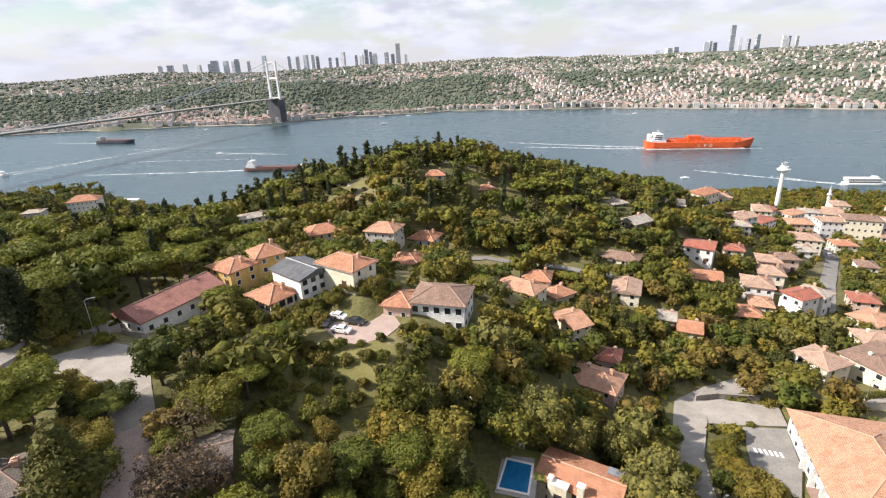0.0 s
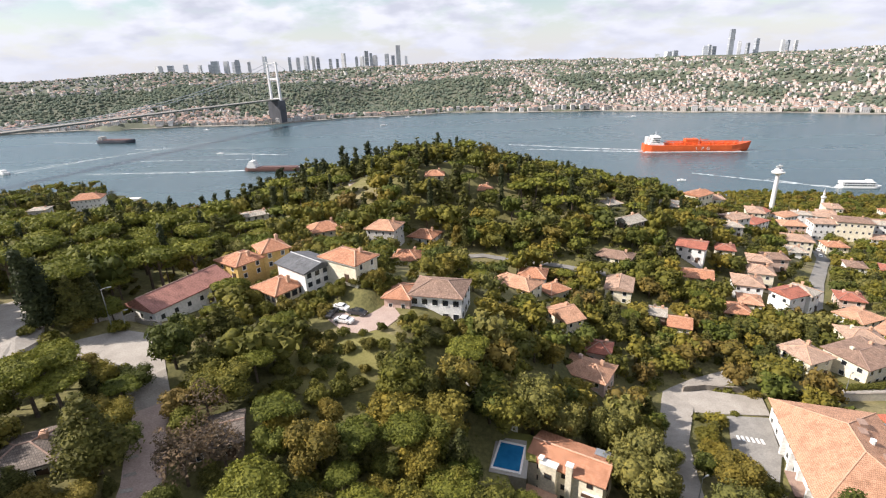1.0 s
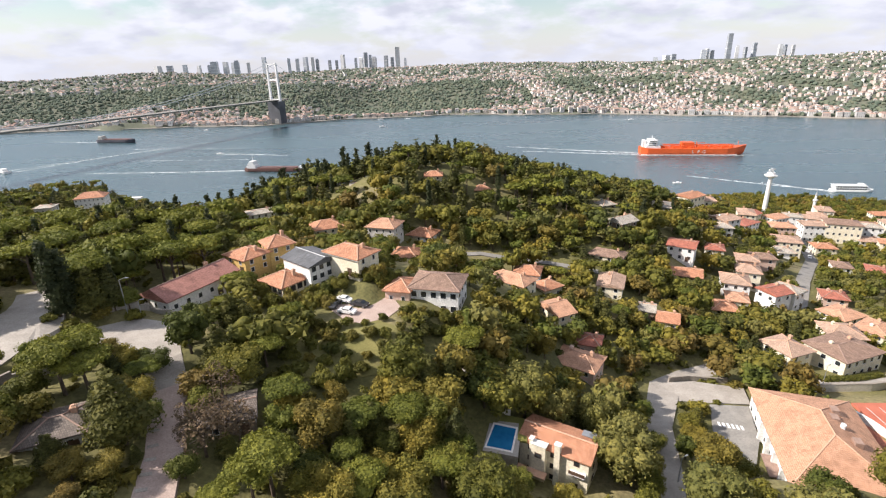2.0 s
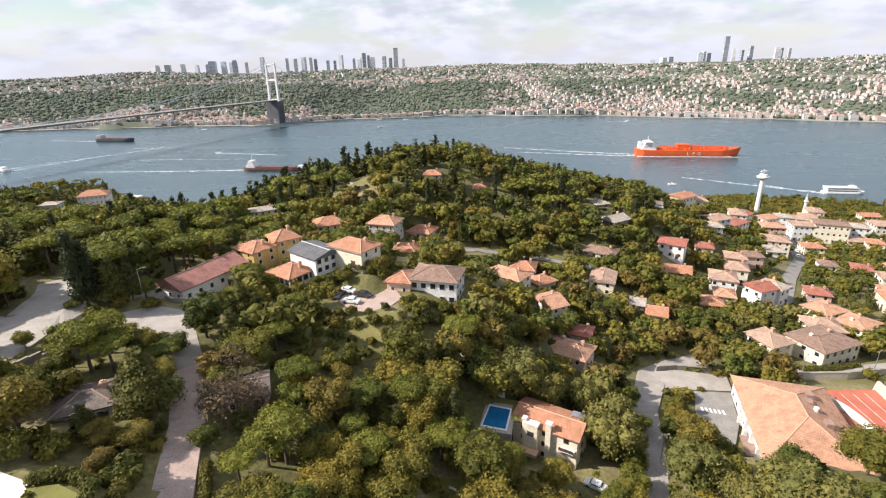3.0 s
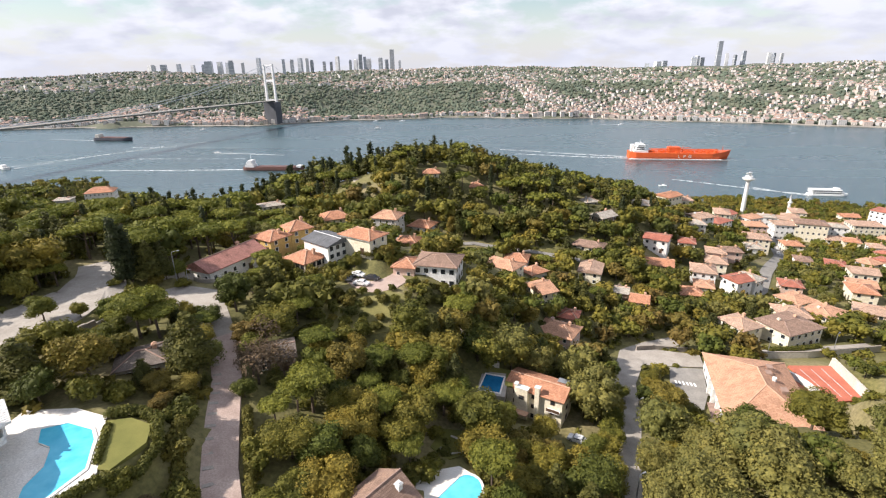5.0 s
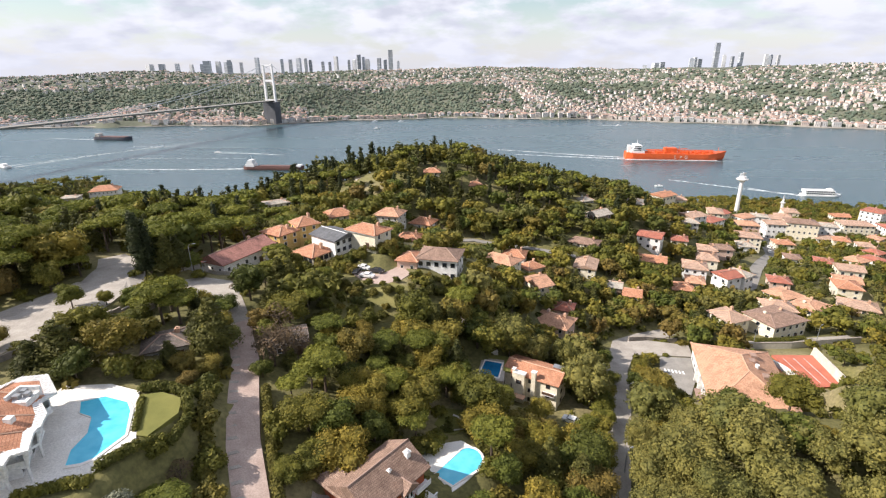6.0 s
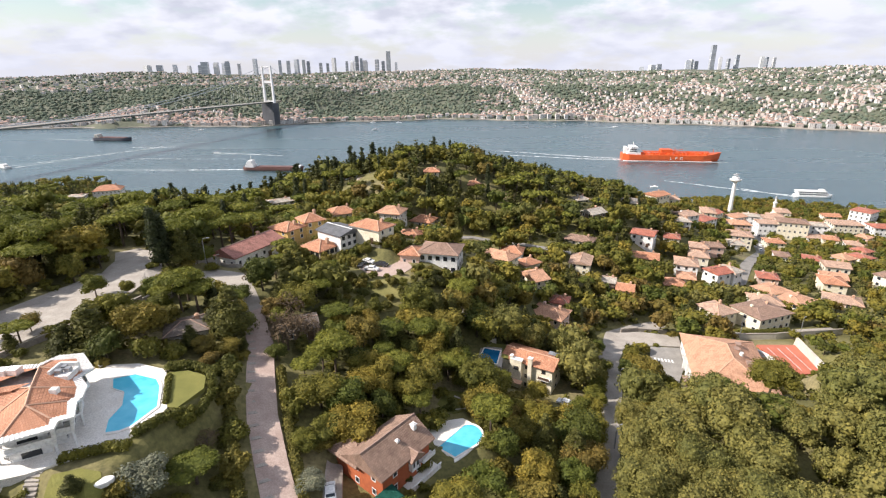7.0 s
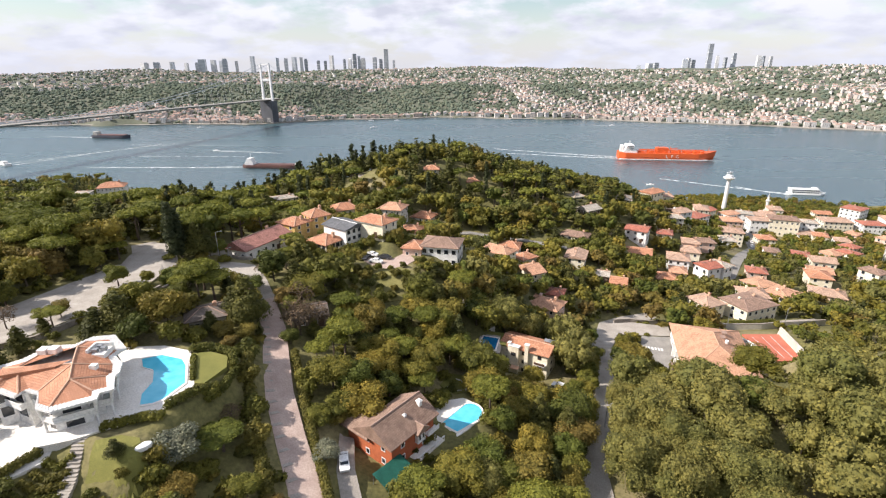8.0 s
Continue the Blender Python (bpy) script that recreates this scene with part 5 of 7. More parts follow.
# ---- suspension bridge ----
# The piers' shade is put into this dark blue-grey colour.
M["dark_stone"] = mottled("pier_stone_shaded", (0.06, 0.065, 0.075), (0.10, 0.105, 0.12), 0.05, 0.4, 0.9, 0.0)
M["steel"] = mottled("pale_grey_steel", (0.60, 0.61, 0.62), (0.70, 0.71, 0.72), 0.05, 0.5, 0.5, 0.0)
T0, T1 = Vector((-446, 1165, 0)), Vector((-853, 155, 0))
axis = (T1 - T0).normalized()
side = Vector((-axis.y, axis.x, 0))
bridge = thing("suspension_bridge", (T0.x, T0.y, 0), 0, "long pale steel suspension bridge over the strait", "bridge")


def bridge_point(s, off, z):
    """A place on the bridge: metres along from the far tower, metres aside, height."""
    p = axis * s + side * off
    return (p.x, p.y, z)


for s in (0.0, 1089.0):
    tw = tagged(new("tower"), "portal tower of two slim steel legs")
    tw.parent, tw.location = bridge, bridge_point(s, 0, 0)
    ax = math.atan2(side.y, side.x)
    tw.rotation_euler = (0, 0, ax)
    for o in (-15.5, 15.5):
        k = 0.93 if o else 1
        bm = tube([(o, 0, 60), (o * 0.97, 0, 110), (o * 0.94, 0, 160)], [4.0, 3.6, 3.2], 4)
        part("leg", bm, M["steel"], tw)
    for z, h in ((157, 3.5), (117, 5.0), (66, 3.0)):
        part("crossbeam", box(-15, 15, -1.8, 1.8, z - h / 2, z + h / 2), M["steel"], tw)
    part("pier", box(-20, 20, -12, 12, -6, 61), M["dark_stone"], tw)
for off in (-14.0, 14.0):
    pts = []
    for i in range(61):
        s = 1089.0 * i / 60
        pts.append(bridge_point(s, off, 70 + 88 * (2 * s / 1089.0 - 1) ** 2))
    part("main_cable", tube(pts, 0.55, 5), M["steel"], bridge)
    part("back_cable", tube([bridge_point(0, off, 158), bridge_point(-150, off, 78)], 0.4, 5), M["steel"], bridge)
    for i in range(1, 54):
        s = 1089.0 * i / 54
        part("hanger", tube([bridge_point(s, off, 66), bridge_point(s, off, 70 + 88 * (2 * s / 1089.0 - 1) ** 2)], 0.14, 3), M["steel"], bridge)
deck_line = [bridge_point(s, 0, 64 + 2.5 * (1 - (2 * s / 1089.0 - 1) ** 2)) for s in range(-40, 1300, 20)]
bm = bmesh.new()
prev = None
for p in deck_line:
    ring = [bm.verts.new(Vector(p) + side * o + Vector((0, 0, z))) for o, z in ((-12, 0.2), (-7, -2.4), (7, -2.4), (12, 0.2), (12, 1.0), (-12, 1.0))]
    if prev:
        for i in range(6):
            bm.faces.new((prev[i], prev[(i + 1) % 6], ring[(i + 1) % 6], ring[i]))
    prev = ring
bmesh.ops.recalc_face_normals(bm, faces=bm.faces)
part("deck", bm, M["asphalt"], bridge, "dull grey bridge deck")

# ---- ships ----
M["ship_orange"] = mottled("orange_ship_paint", (0.62, 0.095, 0.018), (0.74, 0.13, 0.03), 0.05, 0.6, 0.5, 0.0)
M["ship_dark"] = mottled("dark_ship_paint", (0.045, 0.05, 0.07), (0.08, 0.08, 0.10), 0.05, 0.6, 0.5, 0.0)
M["ship_red"] = mottled("red_ship_paint", (0.12, 0.06, 0.05), (0.18, 0.085, 0.07), 0.05, 0.6, 0.5, 0.0)


def hull(length, beam, height, bow_rise, mat, parent, draft=2.0):
    """A ship's hull lofted from sections, bow towards +x."""
    bm = bmesh.new()
    rings = []
    for i in range(17):
        u = i / 16
        x = -length / 2 + length * u
        w = beam / 2 * (min(1, 0.72 + u * 4) if u < 0.08 else 1.0 if u < 0.80 else max(0.02, 1 - ((u - 0.80) / 0.20) ** 1.8))
        top = height + bow_rise * max(0, (u - 0.82) / 0.18) ** 1.3 + 0.25 * bow_rise * max(0, (0.15 - u) / 0.15)
        rake = 0.04 * length * max(0, (u - 0.85) / 0.15)
        rings.append([bm.verts.new(c) for c in ((x - rake * 0.4, -w * 0.82, -draft), (x, -w, height * 0.35), (x + rake * 0.4, -w, top), (x + rake * 0.4, w, top), (x, w, height * 0.35), (x - rake * 0.4, w * 0.82, -draft))])
    for a, b in zip(rings, rings[1:]):
        for k in range(6):
            bm.faces.new((a[k], a[(k + 1) % 6], b[(k + 1) % 6], b[k]))
    bm.faces.new(rings[0])
    bm.faces.new(rings[-1][::-1])
    bmesh.ops.recalc_face_normals(bm, faces=bm.faces)
    return part("hull", bm, mat, parent)


def words(text, size, mat, parent, at, turn):
    cu = bpy.data.curves.new("lettering", "FONT")
    cu.body, cu.size, cu.extrude, cu.align_x = text, size, 0.05, "CENTER"
    cu.space_character = 1.25
    ob = bpy.data.objects.new("lettering_curve", cu)
    me = bpy.data.meshes.new_from_object(ob)
    bpy.data.objects.remove(ob)
    out = mesh_part("lettering", me, mat, parent, "white capital letters")
    out.location, out.rotation_euler = at, (radians(90), 0, radians(turn))
    return out


tanker = thing("gas_tanker", (415, 636, 0), math.degrees(math.atan2(-22.6, 165.4)), "large orange gas tanker with white deckhouse", "ship")

L_, B_ = 170.0, 27.0
tanker.scale = [0.94 * v for v in tanker.scale]
hull(L_, B_, 11.0, 4.5, M["ship_orange"], tanker)
part("boot_top", box(-L_ / 2 + 1, L_ / 2 - 16, -B_ / 2 - 0.05, B_ / 2 + 0.05, -1, 0.7), M["white_paint"], tanker, "white foam line along the waterline")
for x0, x1, z0, z1, w in ((-78, -54, 11, 14.5, 22), (-76, -58, 14.5, 18, 20), (-74, -60, 18, 21.5, 18), (-72, -60, 21.5, 25, 24)):
    part("deckhouse", box(x0, x1, -w / 2, w / 2, z0, z1), M["white_paint"], tanker)
for z in (16.2, 19.6, 23.2):
    part("window_band", box(-58.9 if z < 18 else -59.9, -57.8 if z < 18 else -59.8, -8, 8, z - 0.5, z + 0.6), M["glass"], tanker)
    part("window_band", box(-73, -61, -10.06 if z < 18 else -9.1 if z < 21 else -12.06, -9.9 if z < 18 else -8.9 if z < 21 else -11.9, z - 0.5, z + 0.6), M["glass"], tanker)
part("funnel", box(-82, -77, -4, 4, 11, 24), M["white_paint"], tanker)
part("mast", tube([(-66, 0, 25), (-66, 0, 33)], [0.5, 0.2], 6), M["white_paint"], tanker)
for x in (-46, -27, -6, 15, 36, 52):
    part("tank_dome", tube([(x - 7, 0, 11.6), (x + 7, 0, 11.2)], 2.5, 10), M["ship_orange"], tanker)
part("pump_house", box(-18, 2, -6, 6, 11, 20.0), M["ship_orange"], tanker)
for x in (-14, -4, 8):
    part("vent_mast", tube([(x, 2, 11), (x, 2, 22)], 0.45, 6), M["ship_orange"], tanker)
for y in (-5, -2.5, 2.5, 5):
    part("deck_pipe", tube([(-48, y, 15.6), (66, y, 15.2)], 0.42, 5), M["ship_orange"], tanker)
part("catwalk", box(-50, 68, -0.8, 0.8, 16.0, 16.5), M["ship_orange"], tanker)
for k in range(9):
    x = -44 + 13 * k
    part("deck_house", box(x - 2.2, x + 2.2, -9.5, -6.2, 11, 13.4 + (k % 3) * 0.9), M["ship_orange"], tanker)
    part("vent_post", tube([(x + 4, -10, 11), (x + 4, -10, 15.5)], 0.35, 5), M["ship_orange"], tanker)
for k in range(24):
    part("rail_post", tube([(-50 + 5 * k, -B_ / 2 + 0.4, 11), (-50 + 5 * k, -B_ / 2 + 0.4, 12.6)], 0.12, 4), M["ship_orange"], tanker)
part("deck_rail", box(-52, 68, -B_ / 2 + 0.3, -B_ / 2 + 0.5, 12.5, 12.7), M["ship_orange"], tanker)
part("fore_mast", tube([(74, 0, 14), (74, 0, 22)], [0.5, 0.25], 6), M["ship_orange"], tanker)
part("crane", tube([(4, -7, 11), (4, -7, 19), (18, -7, 20.5)], 0.6, 6), M["ship_orange"], tanker)
for k, ch in enumerate("LPG"):
    words(ch, 7.5, M["white_paint"], tanker, (-2 + 9 * k, -B_ / 2 - 0.15, 3.2), 0)

coaster = thing("coaster", (-248, 598, 0), -6, "small cargo ship with white deckhouse and dark red-brown hull", "ship")
hull(96, 14, 5.0, 2.2, M["ship_red"], coaster)
for x0, x1, z0, z1, w in ((-44, -30, 5, 9, 12), (-42, -32, 9, 12.5, 11), (-40, -33, 12.5, 15.4, 11)):
    part("deckhouse", box(x0, x1, -w / 2, w / 2, z0, z1), M["white_paint"], coaster)
part("mast", tube([(-36, 0, 15), (-36, 0, 24)], [0.4, 0.2], 6), M["white_paint"], coaster)
part("forecastle", box(38, 45, -4.5, 4.5, 5, 8), M["white_paint"], coaster)
part("hatch_cover", box(-26, 34, -5, 5, 5, 6.4), M["ship_red"], coaster)

freighter = thing("freighter", (-722, 915, 0), -10, "dark low cargo ship far out on the water", "ship")
hull(95, 16, 6.5, 2.0, M["ship_dark"], freighter)
for x0, x1, z1 in ((-42, -32, 11), (-41, -34, 14)):
    part("deckhouse", box(x0, x1, -6, 6, 6, z1), M["grey_wall"], freighter)
part("hatch_cover", box(-28, 36, -6, 6, 6, 8.2), M["ship_red"], freighter)

ferry = thing("ferry", (470, 418, 0), -10, "white passenger ferry with rows of windows", "ship")
hull(42, 9, 2.2, 1.2, M["white_paint"], ferry, 1.0)
part("lower_deck", box(-18, 15, -4, 4, 2.2, 4.8), M["white_paint"], ferry)
part("upper_deck", box(-19, 12, -4.2, 4.2, 5.1, 7.4), M["white_paint"], ferry)
part("deck_edge", box(-19.5, 16, -4.4, 4.4, 4.8, 5.1), M["trim"], ferry)
part("roof_edge", box(-20, 13, -4.5, 4.5, 7.4, 7.65), M["trim"], ferry)
for k in range(12):
    for z in (3.0, 5.6):
        part("window", box(-17 + k * 2.5, -15.2 + k * 2.5, -4.28 if z > 5 else -4.08, -4.15 if z > 5 else -3.95, z, z + 1.2), M["glass"], ferry)
part("wheelhouse", box(6, 11, -2.6, 2.6, 7.65, 9.6), M["white_paint"], ferry)


def motor_boat(x, y, ln, turn, label):
    t = thing("motor_boat", (x, y, 0), turn, label, "boat")
    hull(ln, ln * 0.3, ln * 0.11, ln * 0.05, M["white_paint"], t, 0.4)
    part("cabin", box(-ln * 0.22, ln * 0.14, -ln * 0.1, ln * 0.1, ln * 0.1, ln * 0.22), M["white_paint"], t)
    part("windscreen", box(ln * 0.14, ln * 0.17, -ln * 0.09, ln * 0.09, ln * 0.11, ln * 0.2), M["glass"], t)


for x, y, ln, turn in ((-406, 743, 14, 172), (-137, 1044, 16, 5), (-83, 1189, 16, 0), (503, 1047, 14, 0), (-706, 639, 30, 150), (-160, 1195, 15, 10), (300, 470, 10, 170), (-600, 1070, 15, 0)):
    motor_boat(x, y, ln, turn, "small white motor boat on the strait")

mf, nf, lf, bf = material("sea_foam", 0.7)
bf.inputs["Base Color"].default_value = (0.75, 0.79, 0.80, 1)
fo = nf.new("ShaderNodeMapRange")
fo.inputs["From Min"].default_value, fo.inputs["From Max"].default_value = 0.38, 0.62
lf.new(noise_fac(nf, lf, 0.12, 6.0, None, 0.7), fo.inputs["Value"])
lf.new(fo.outputs[0], bf.inputs["Alpha"])
M["foam"] = mf


def wake(points, w0, w1, label="white foam wake trailing on the water"):
    """A tapering band of foam on the water."""
    verts, faces = [], []
    n = 26
    for i in range(n + 1):
        u = i / n
        a, b = Vector((*points[0], 0)), Vector((*points[1], 0))
        p = a.lerp(b, u)
        d = (b - a).normalized()
        nr = Vector((-d.y, d.x, 0))
        w = w0 + (w1 - w0) * u + 0.5 * math.sin(i * 1.7)
        sway = nr * 2.0 * math.sin(u * 5)
        verts += [tuple(p + sway + nr * w / 2 + Vector((0, 0, 0.12))), tuple(p + sway - nr * w / 2 + Vector((0, 0, 0.12)))]
    faces = [(2 * i, 2 * i + 1, 2 * i + 3, 2 * i + 2) for i in range(n)]
    ob = mesh_part("wake", raw_mesh("wake", laid_all(verts), faces), M["foam"])
    return tagged(ob, label, "wake", kind="structure")


for a, b, w0, w1 in (((338, 640), (150, 690), 7, 3), ((338, 652), (130, 735), 7, 3), ((330, 632), (500, 612), 3.5, 1.5), ((-290, 605), (-560, 612), 5, 2.5), ((-205, 605), (-300, 603), 2, 4), ((-400, 742), (-270, 716), 7, 2.5),
                     ((-690, 640), (-560, 830), 5, 2), ((-720, 640), (-470, 905), 3, 2), ((-770, 922), (-900, 950), 5, 3), ((448, 421), (400, 462), 5, 3), ((450, 424), (330, 500), 4, 3), ((500, 1047), (440, 1060), 4, 2),
                     ((-620, 820), (-380, 800), 3, 2), ((-560, 700), (-330, 690), 2.5, 1.5)):
    wake((a, b), w0, w1)

# ---- far skyline ----
# Tower fronts are lightened in colour to stand in for haze.
M["tower_glass"] = mottled("grey_tower_hazed", (0.34, 0.37, 0.41), (0.44, 0.47, 0.51), 0.004, 0.03, 0.35, 0.0, 0.0, 0.35)
M["tower_pale"] = mottled("pale_tower_hazed", (0.52, 0.53, 0.55), (0.64, 0.65, 0.66), 0.004, 0.03, 0.5, 0.0, 0.0, 0.2)
SKY_Y = 3600.0
SKYLINE = [(-2277, 183, 52), (-2200, 186, 50), (-2095, 188, 34), (-1950, 180, 30), (-1885, 183, 30), (-1813, 208, 60), (-1740, 202, 42), (-1690, 196, 36), (-1640, 210, 46), (-1560, 196, 24),
           (-1404, 228, 34), (-1215, 216, 30), (-1160, 214, 22), (-1135, 213, 22), (-1080, 222, 38), (-1008, 218, 32), (-978, 208, 30), (-884, 196, 24), (-760, 232, 34), (-822, 192, 28), (-650, 205, 24),
           (-612, 208, 32), (-566, 243, 36), (-533, 226, 28), (-505, 212, 42), (-400, 218, 30), (-355, 204, 34), (-302, 277, 44), (-242, 196, 20), (1880, 150, 40), (1942, 162, 52), (2020, 168, 46), (2240, 196, 44), (2290, 204, 30), (2350, 190, 44),
           (2459, 312, 44), (2560, 222, 30), (2592, 208, 26), (2690, 238, 36), (2870, 220, 32), (2930, 206, 28), (2965, 220, 30), (2995, 214, 26)]
for i, (x, top, w) in enumerate(SKYLINE):
    y = SKY_Y + (i * 37 % 90)
    g = ground_z(x, y)
    t = thing("skyscraper", (x, y, g), (i * 29) % 40 - 20, "slim %s office tower on the far skyline" % ("blue-grey glass" if i % 3 else "pale"), "tower", "skyline towers")
    h = max(top - g, 40)
    mt = M["tower_glass"] if i % 3 else M["tower_pale"]
    bm = bmesh.new()
    ww, dd = w / 2 * 0.86, w / 2 * 0.7
    prof = [(0, 1), (0.9, 1), (0.9, 0.8), (1.0, 0.8)] if i % 4 == 0 else [(0, 1), (0.97, 1), (1.0, 0.6)] if i % 4 == 1 else [(0, 1), (1.0, 0.92)]
    prev = None
    for u, k in prof:
        ring = [bm.verts.new((sx * ww * k, sy * dd * k, -5 + (h + 5) * u)) for sx, sy in ((-1, -1), (1, -1), (1, 1), (-1, 1))]
        if prev:
            for q in range(4):
                bm.faces.new((prev[q], prev[(q + 1) % 4], ring[(q + 1) % 4], ring[q]))
        prev = ring
    bm.faces.new(prev)
    part("shaft", bm, mt, t)
    for k in range(3):
        part("window_band", box(-ww - 0.4, ww + 0.4, -dd - 0.4, dd + 0.4, h * (0.2 + 0.22 * k), h * (0.2 + 0.22 * k) + 2.5), M["steel"], t)

# ---- far town ----
M["far_wall"] = None
m_, n_, l_, b_ = material("far_house_walls", 0.85)
geo_ = n_.new("ShaderNodeNewGeometry")
l_.new(ramp(n_, l_, geo_.outputs["Random Per Island"], [(0.0, (0.58, 0.57, 0.55)), (0.3, (0.46, 0.43, 0.40)), (0.5, (0.50, 0.45, 0.40)), (0.68, (0.40, 0.34, 0.31)), (0.82, (0.66, 0.65, 0.63)), (1.0, (0.38, 0.38, 0.38))]), b_.inputs["Base Color"])
M["far_wall"] = m_
m_, n_, l_, b_ = material("far_house_roofs", 0.85)
geo_ = n_.new("ShaderNodeNewGeometry")
l_.new(ramp(n_, l_, geo_.outputs["Random Per Island"], [(0.0, (0.33, 0.215, 0.17)), (0.4, (0.38, 0.25, 0.20)), (0.7, (0.29, 0.22, 0.19)), (1.0, (0.34, 0.33, 0.32))]), b_.inputs["Base Color"])
M["far_roof"] = m_

FR = np.random.default_rng(21)


def wooded(x, d):
    """How wooded the far side is at x, d metres inland: 1 wood, 0 town."""
    n = noise.noise((x / 150.0, d / 130.0, 3.0)) + 0.5 * noise.noise((x / 60.0, d / 60.0, 8.0))
    if x < -380:
        base = 0.06 if d < 80 else 0.50 if d < 190 else 0.95 if d < 620 else 0.50
    elif x < 170:
        base = 0.30 if d < 35 else 0.97 if d < 520 + 0.2 * x else 0.22
    elif x < 330:
        base = 0.25 if d < 120 else 0.55 if d < 420 else 0.35
    else:
        base = 0.28 if d < 300 else 0.46 if d < 620 else 0.40
        return base + 0.95 * noise.noise((x / 210.0, d / 120.0, 5.0)) + 0.35 * n
    return base + 0.5 * n


def far_houses(spots):
    """Many small houses with roofs and window bands in one mesh."""
    verts, faces, mats = [], [], []
    for (x, y, w, dp, h, a, kind), z in zip(spots, height(np.array([s[0] for s in spots]), np.array([s[1] for s in spots])).tolist()):
        far_y = y
        c, s = math.cos(a), math.sin(a)
        x, y, z = laid(x, y, z)

        def put(u, v, zz):
            verts.append((x + u * c - v * s, y + u * s + v * c, zz))
            return len(verts) - 1
        b = [put(u, v, z - 4) for u, v in ((-w, -dp), (w, -dp), (w, dp), (-w, dp))]
        t = [put(u, v, z + h) for u, v in ((-w, -dp), (w, -dp), (w, dp), (-w, dp))]
        for i in range(4):
            j = (i + 1) % 4
            faces.append((b[i], b[j], t[j], t[i]))
            mats.append(0)
        e = [put(u * 1.07, v * 1.07, z + h) for u, v in ((-w, -dp), (w, -dp), (w, dp), (-w, dp))]
        if kind < 0.8:
            r = [put(-w * 0.45, 0, z + h + 2.2), put(w * 0.45, 0, z + h + 2.2)]
            faces += [(e[0], e[1], r[1], r[0]), (e[2], e[3], r[0], r[1]), (e[1], e[2], r[1]), (e[3], e[0], r[0])]
            mats += [1] * 4
        else:
            faces.append((e[0], e[1], e[2], e[3]))
            mats.append(1)
        # windows on the two sides that look over the water
        if far_y < 1900:
            for f in range(max(1, int(h / 3.2))):
                zz = z + 1.2 + 3.1 * f
                cols = max(1, int(w / 1.9))
                for k in range(cols):
                    u = -w + (k + 0.5) * 2 * w / cols
                    q = [put(u + du, -dp - 0.12, zz + dz) for du, dz in ((-0.62, 0), (0.62, 0), (0.62, 1.5), (-0.62, 1.5))]
                    faces.append(tuple(q))
                    mats.append(2)
    me = raw_mesh("far_town", verts, faces)
    me.polygons.foreach_set("material_index", mats)
    return me


spots, wood = [], []
for _ in range(27000):
    x = FR.uniform(-1750, 1900)
    d = 6 + 900 * FR.random() ** 1.4 if FR.random() < 0.8 else FR.uniform(700, 2600)
    y = float(np.interp(x, FAR_X, FAR_Y)) + 12 + d
    w = wooded(x, d)
    if FR.random() < np.clip(1.5 * (0.64 - w) + 0.02, 0, 1) * 0.62:
        sc = 0.92 if d < 900 else 1.15
        spots.append((x, y, FR.uniform(3.0, 6.0) * sc, FR.uniform(3.0, 5.2) * sc, FR.uniform(4.5, 9.5) * sc, FR.normal(0, 0.45) + (0.35 if x > 300 else 0.0), FR.random()))
    elif w > 0.08:
        wood.append((x, y, FR.uniform(3.4, 6.6) * (1.0 if d < 900 else 1.5)))
# denser rows above the shore on the left, and over the slope on the right
for lo, hi, reach, count_ in ((-1300, -330, 170, 420), (230, 1900, 430, 900)):
    for _ in range(count_):
        x, d = FR.uniform(lo, hi), 8 + reach * FR.random() ** 1.2
        if wooded(x, d) < 0.62:
            spots.append((x, float(np.interp(x, FAR_X, FAR_Y)) + 12 + d, FR.uniform(3.2, 6.2), FR.uniform(3.2, 5.2), FR.uniform(5.0, 11.0), FR.normal(0, 0.45) + (0.35 if x > 300 else 0.0), FR.random()))
# thinner stuff on the plateau out to the skyline
for _ in range(10000):
    x, d = FR.uniform(-4300, 4300), FR.uniform(500, 2700)
    y = float(np.interp(x, FAR_X, FAR_Y)) + d
    if FR.random() < 0.42:
        spots.append((x, y, FR.uniform(5, 9), FR.uniform(4, 7), FR.uniform(6, 14), FR.normal(0, 0.6), FR.random() * 1.4))
    else:
        wood.append((x, y, FR.uniform(6, 11)))
# waterfront row
x = -1250.0
while x < 1300:
    w = FR.uniform(5, 9)
    if noise.noise((x / 70.0, 0.5, 2.0)) > -0.25 or x > 300:
        spots.append((x, float(far_coast(x)) + FR.uniform(13, 17), w, FR.uniform(5, 7), FR.uniform(7, 13), FR.normal(0, 0.06) - (0.42 if x > 520 else 0.0), FR.random() * 0.9))
    x += 2 * w + FR.uniform(1, 14)
town = mesh_part("far_town", far_houses(spots), [M["far_wall"], M["far_roof"], M["glass"]])
tagged(town, "pale houses with reddish roofs crowding the far shore", "town", kind="stuff")
quay_line = []
for i in range(120):
    quay_line.append(-1900 + i * 36)
verts, faces = [], []
for i, xx in enumerate(quay_line):
    yy = float(far_coast(xx))
    verts += [(xx, yy - 2, -2), (xx, yy - 2, 2.2), (xx, yy + 9, 2.6)]
    if i:
        a = 3 * (i - 1)
        faces += [(a, a + 3, a + 4, a + 1), (a + 1, a + 4, a + 5, a + 2)]
shore = mesh_part("quay_wall", raw_mesh("quay_wall", laid_all(verts), faces), M["concrete"])
tagged(shore, "long pale quay wall along the far shore", "quay", kind="structure")


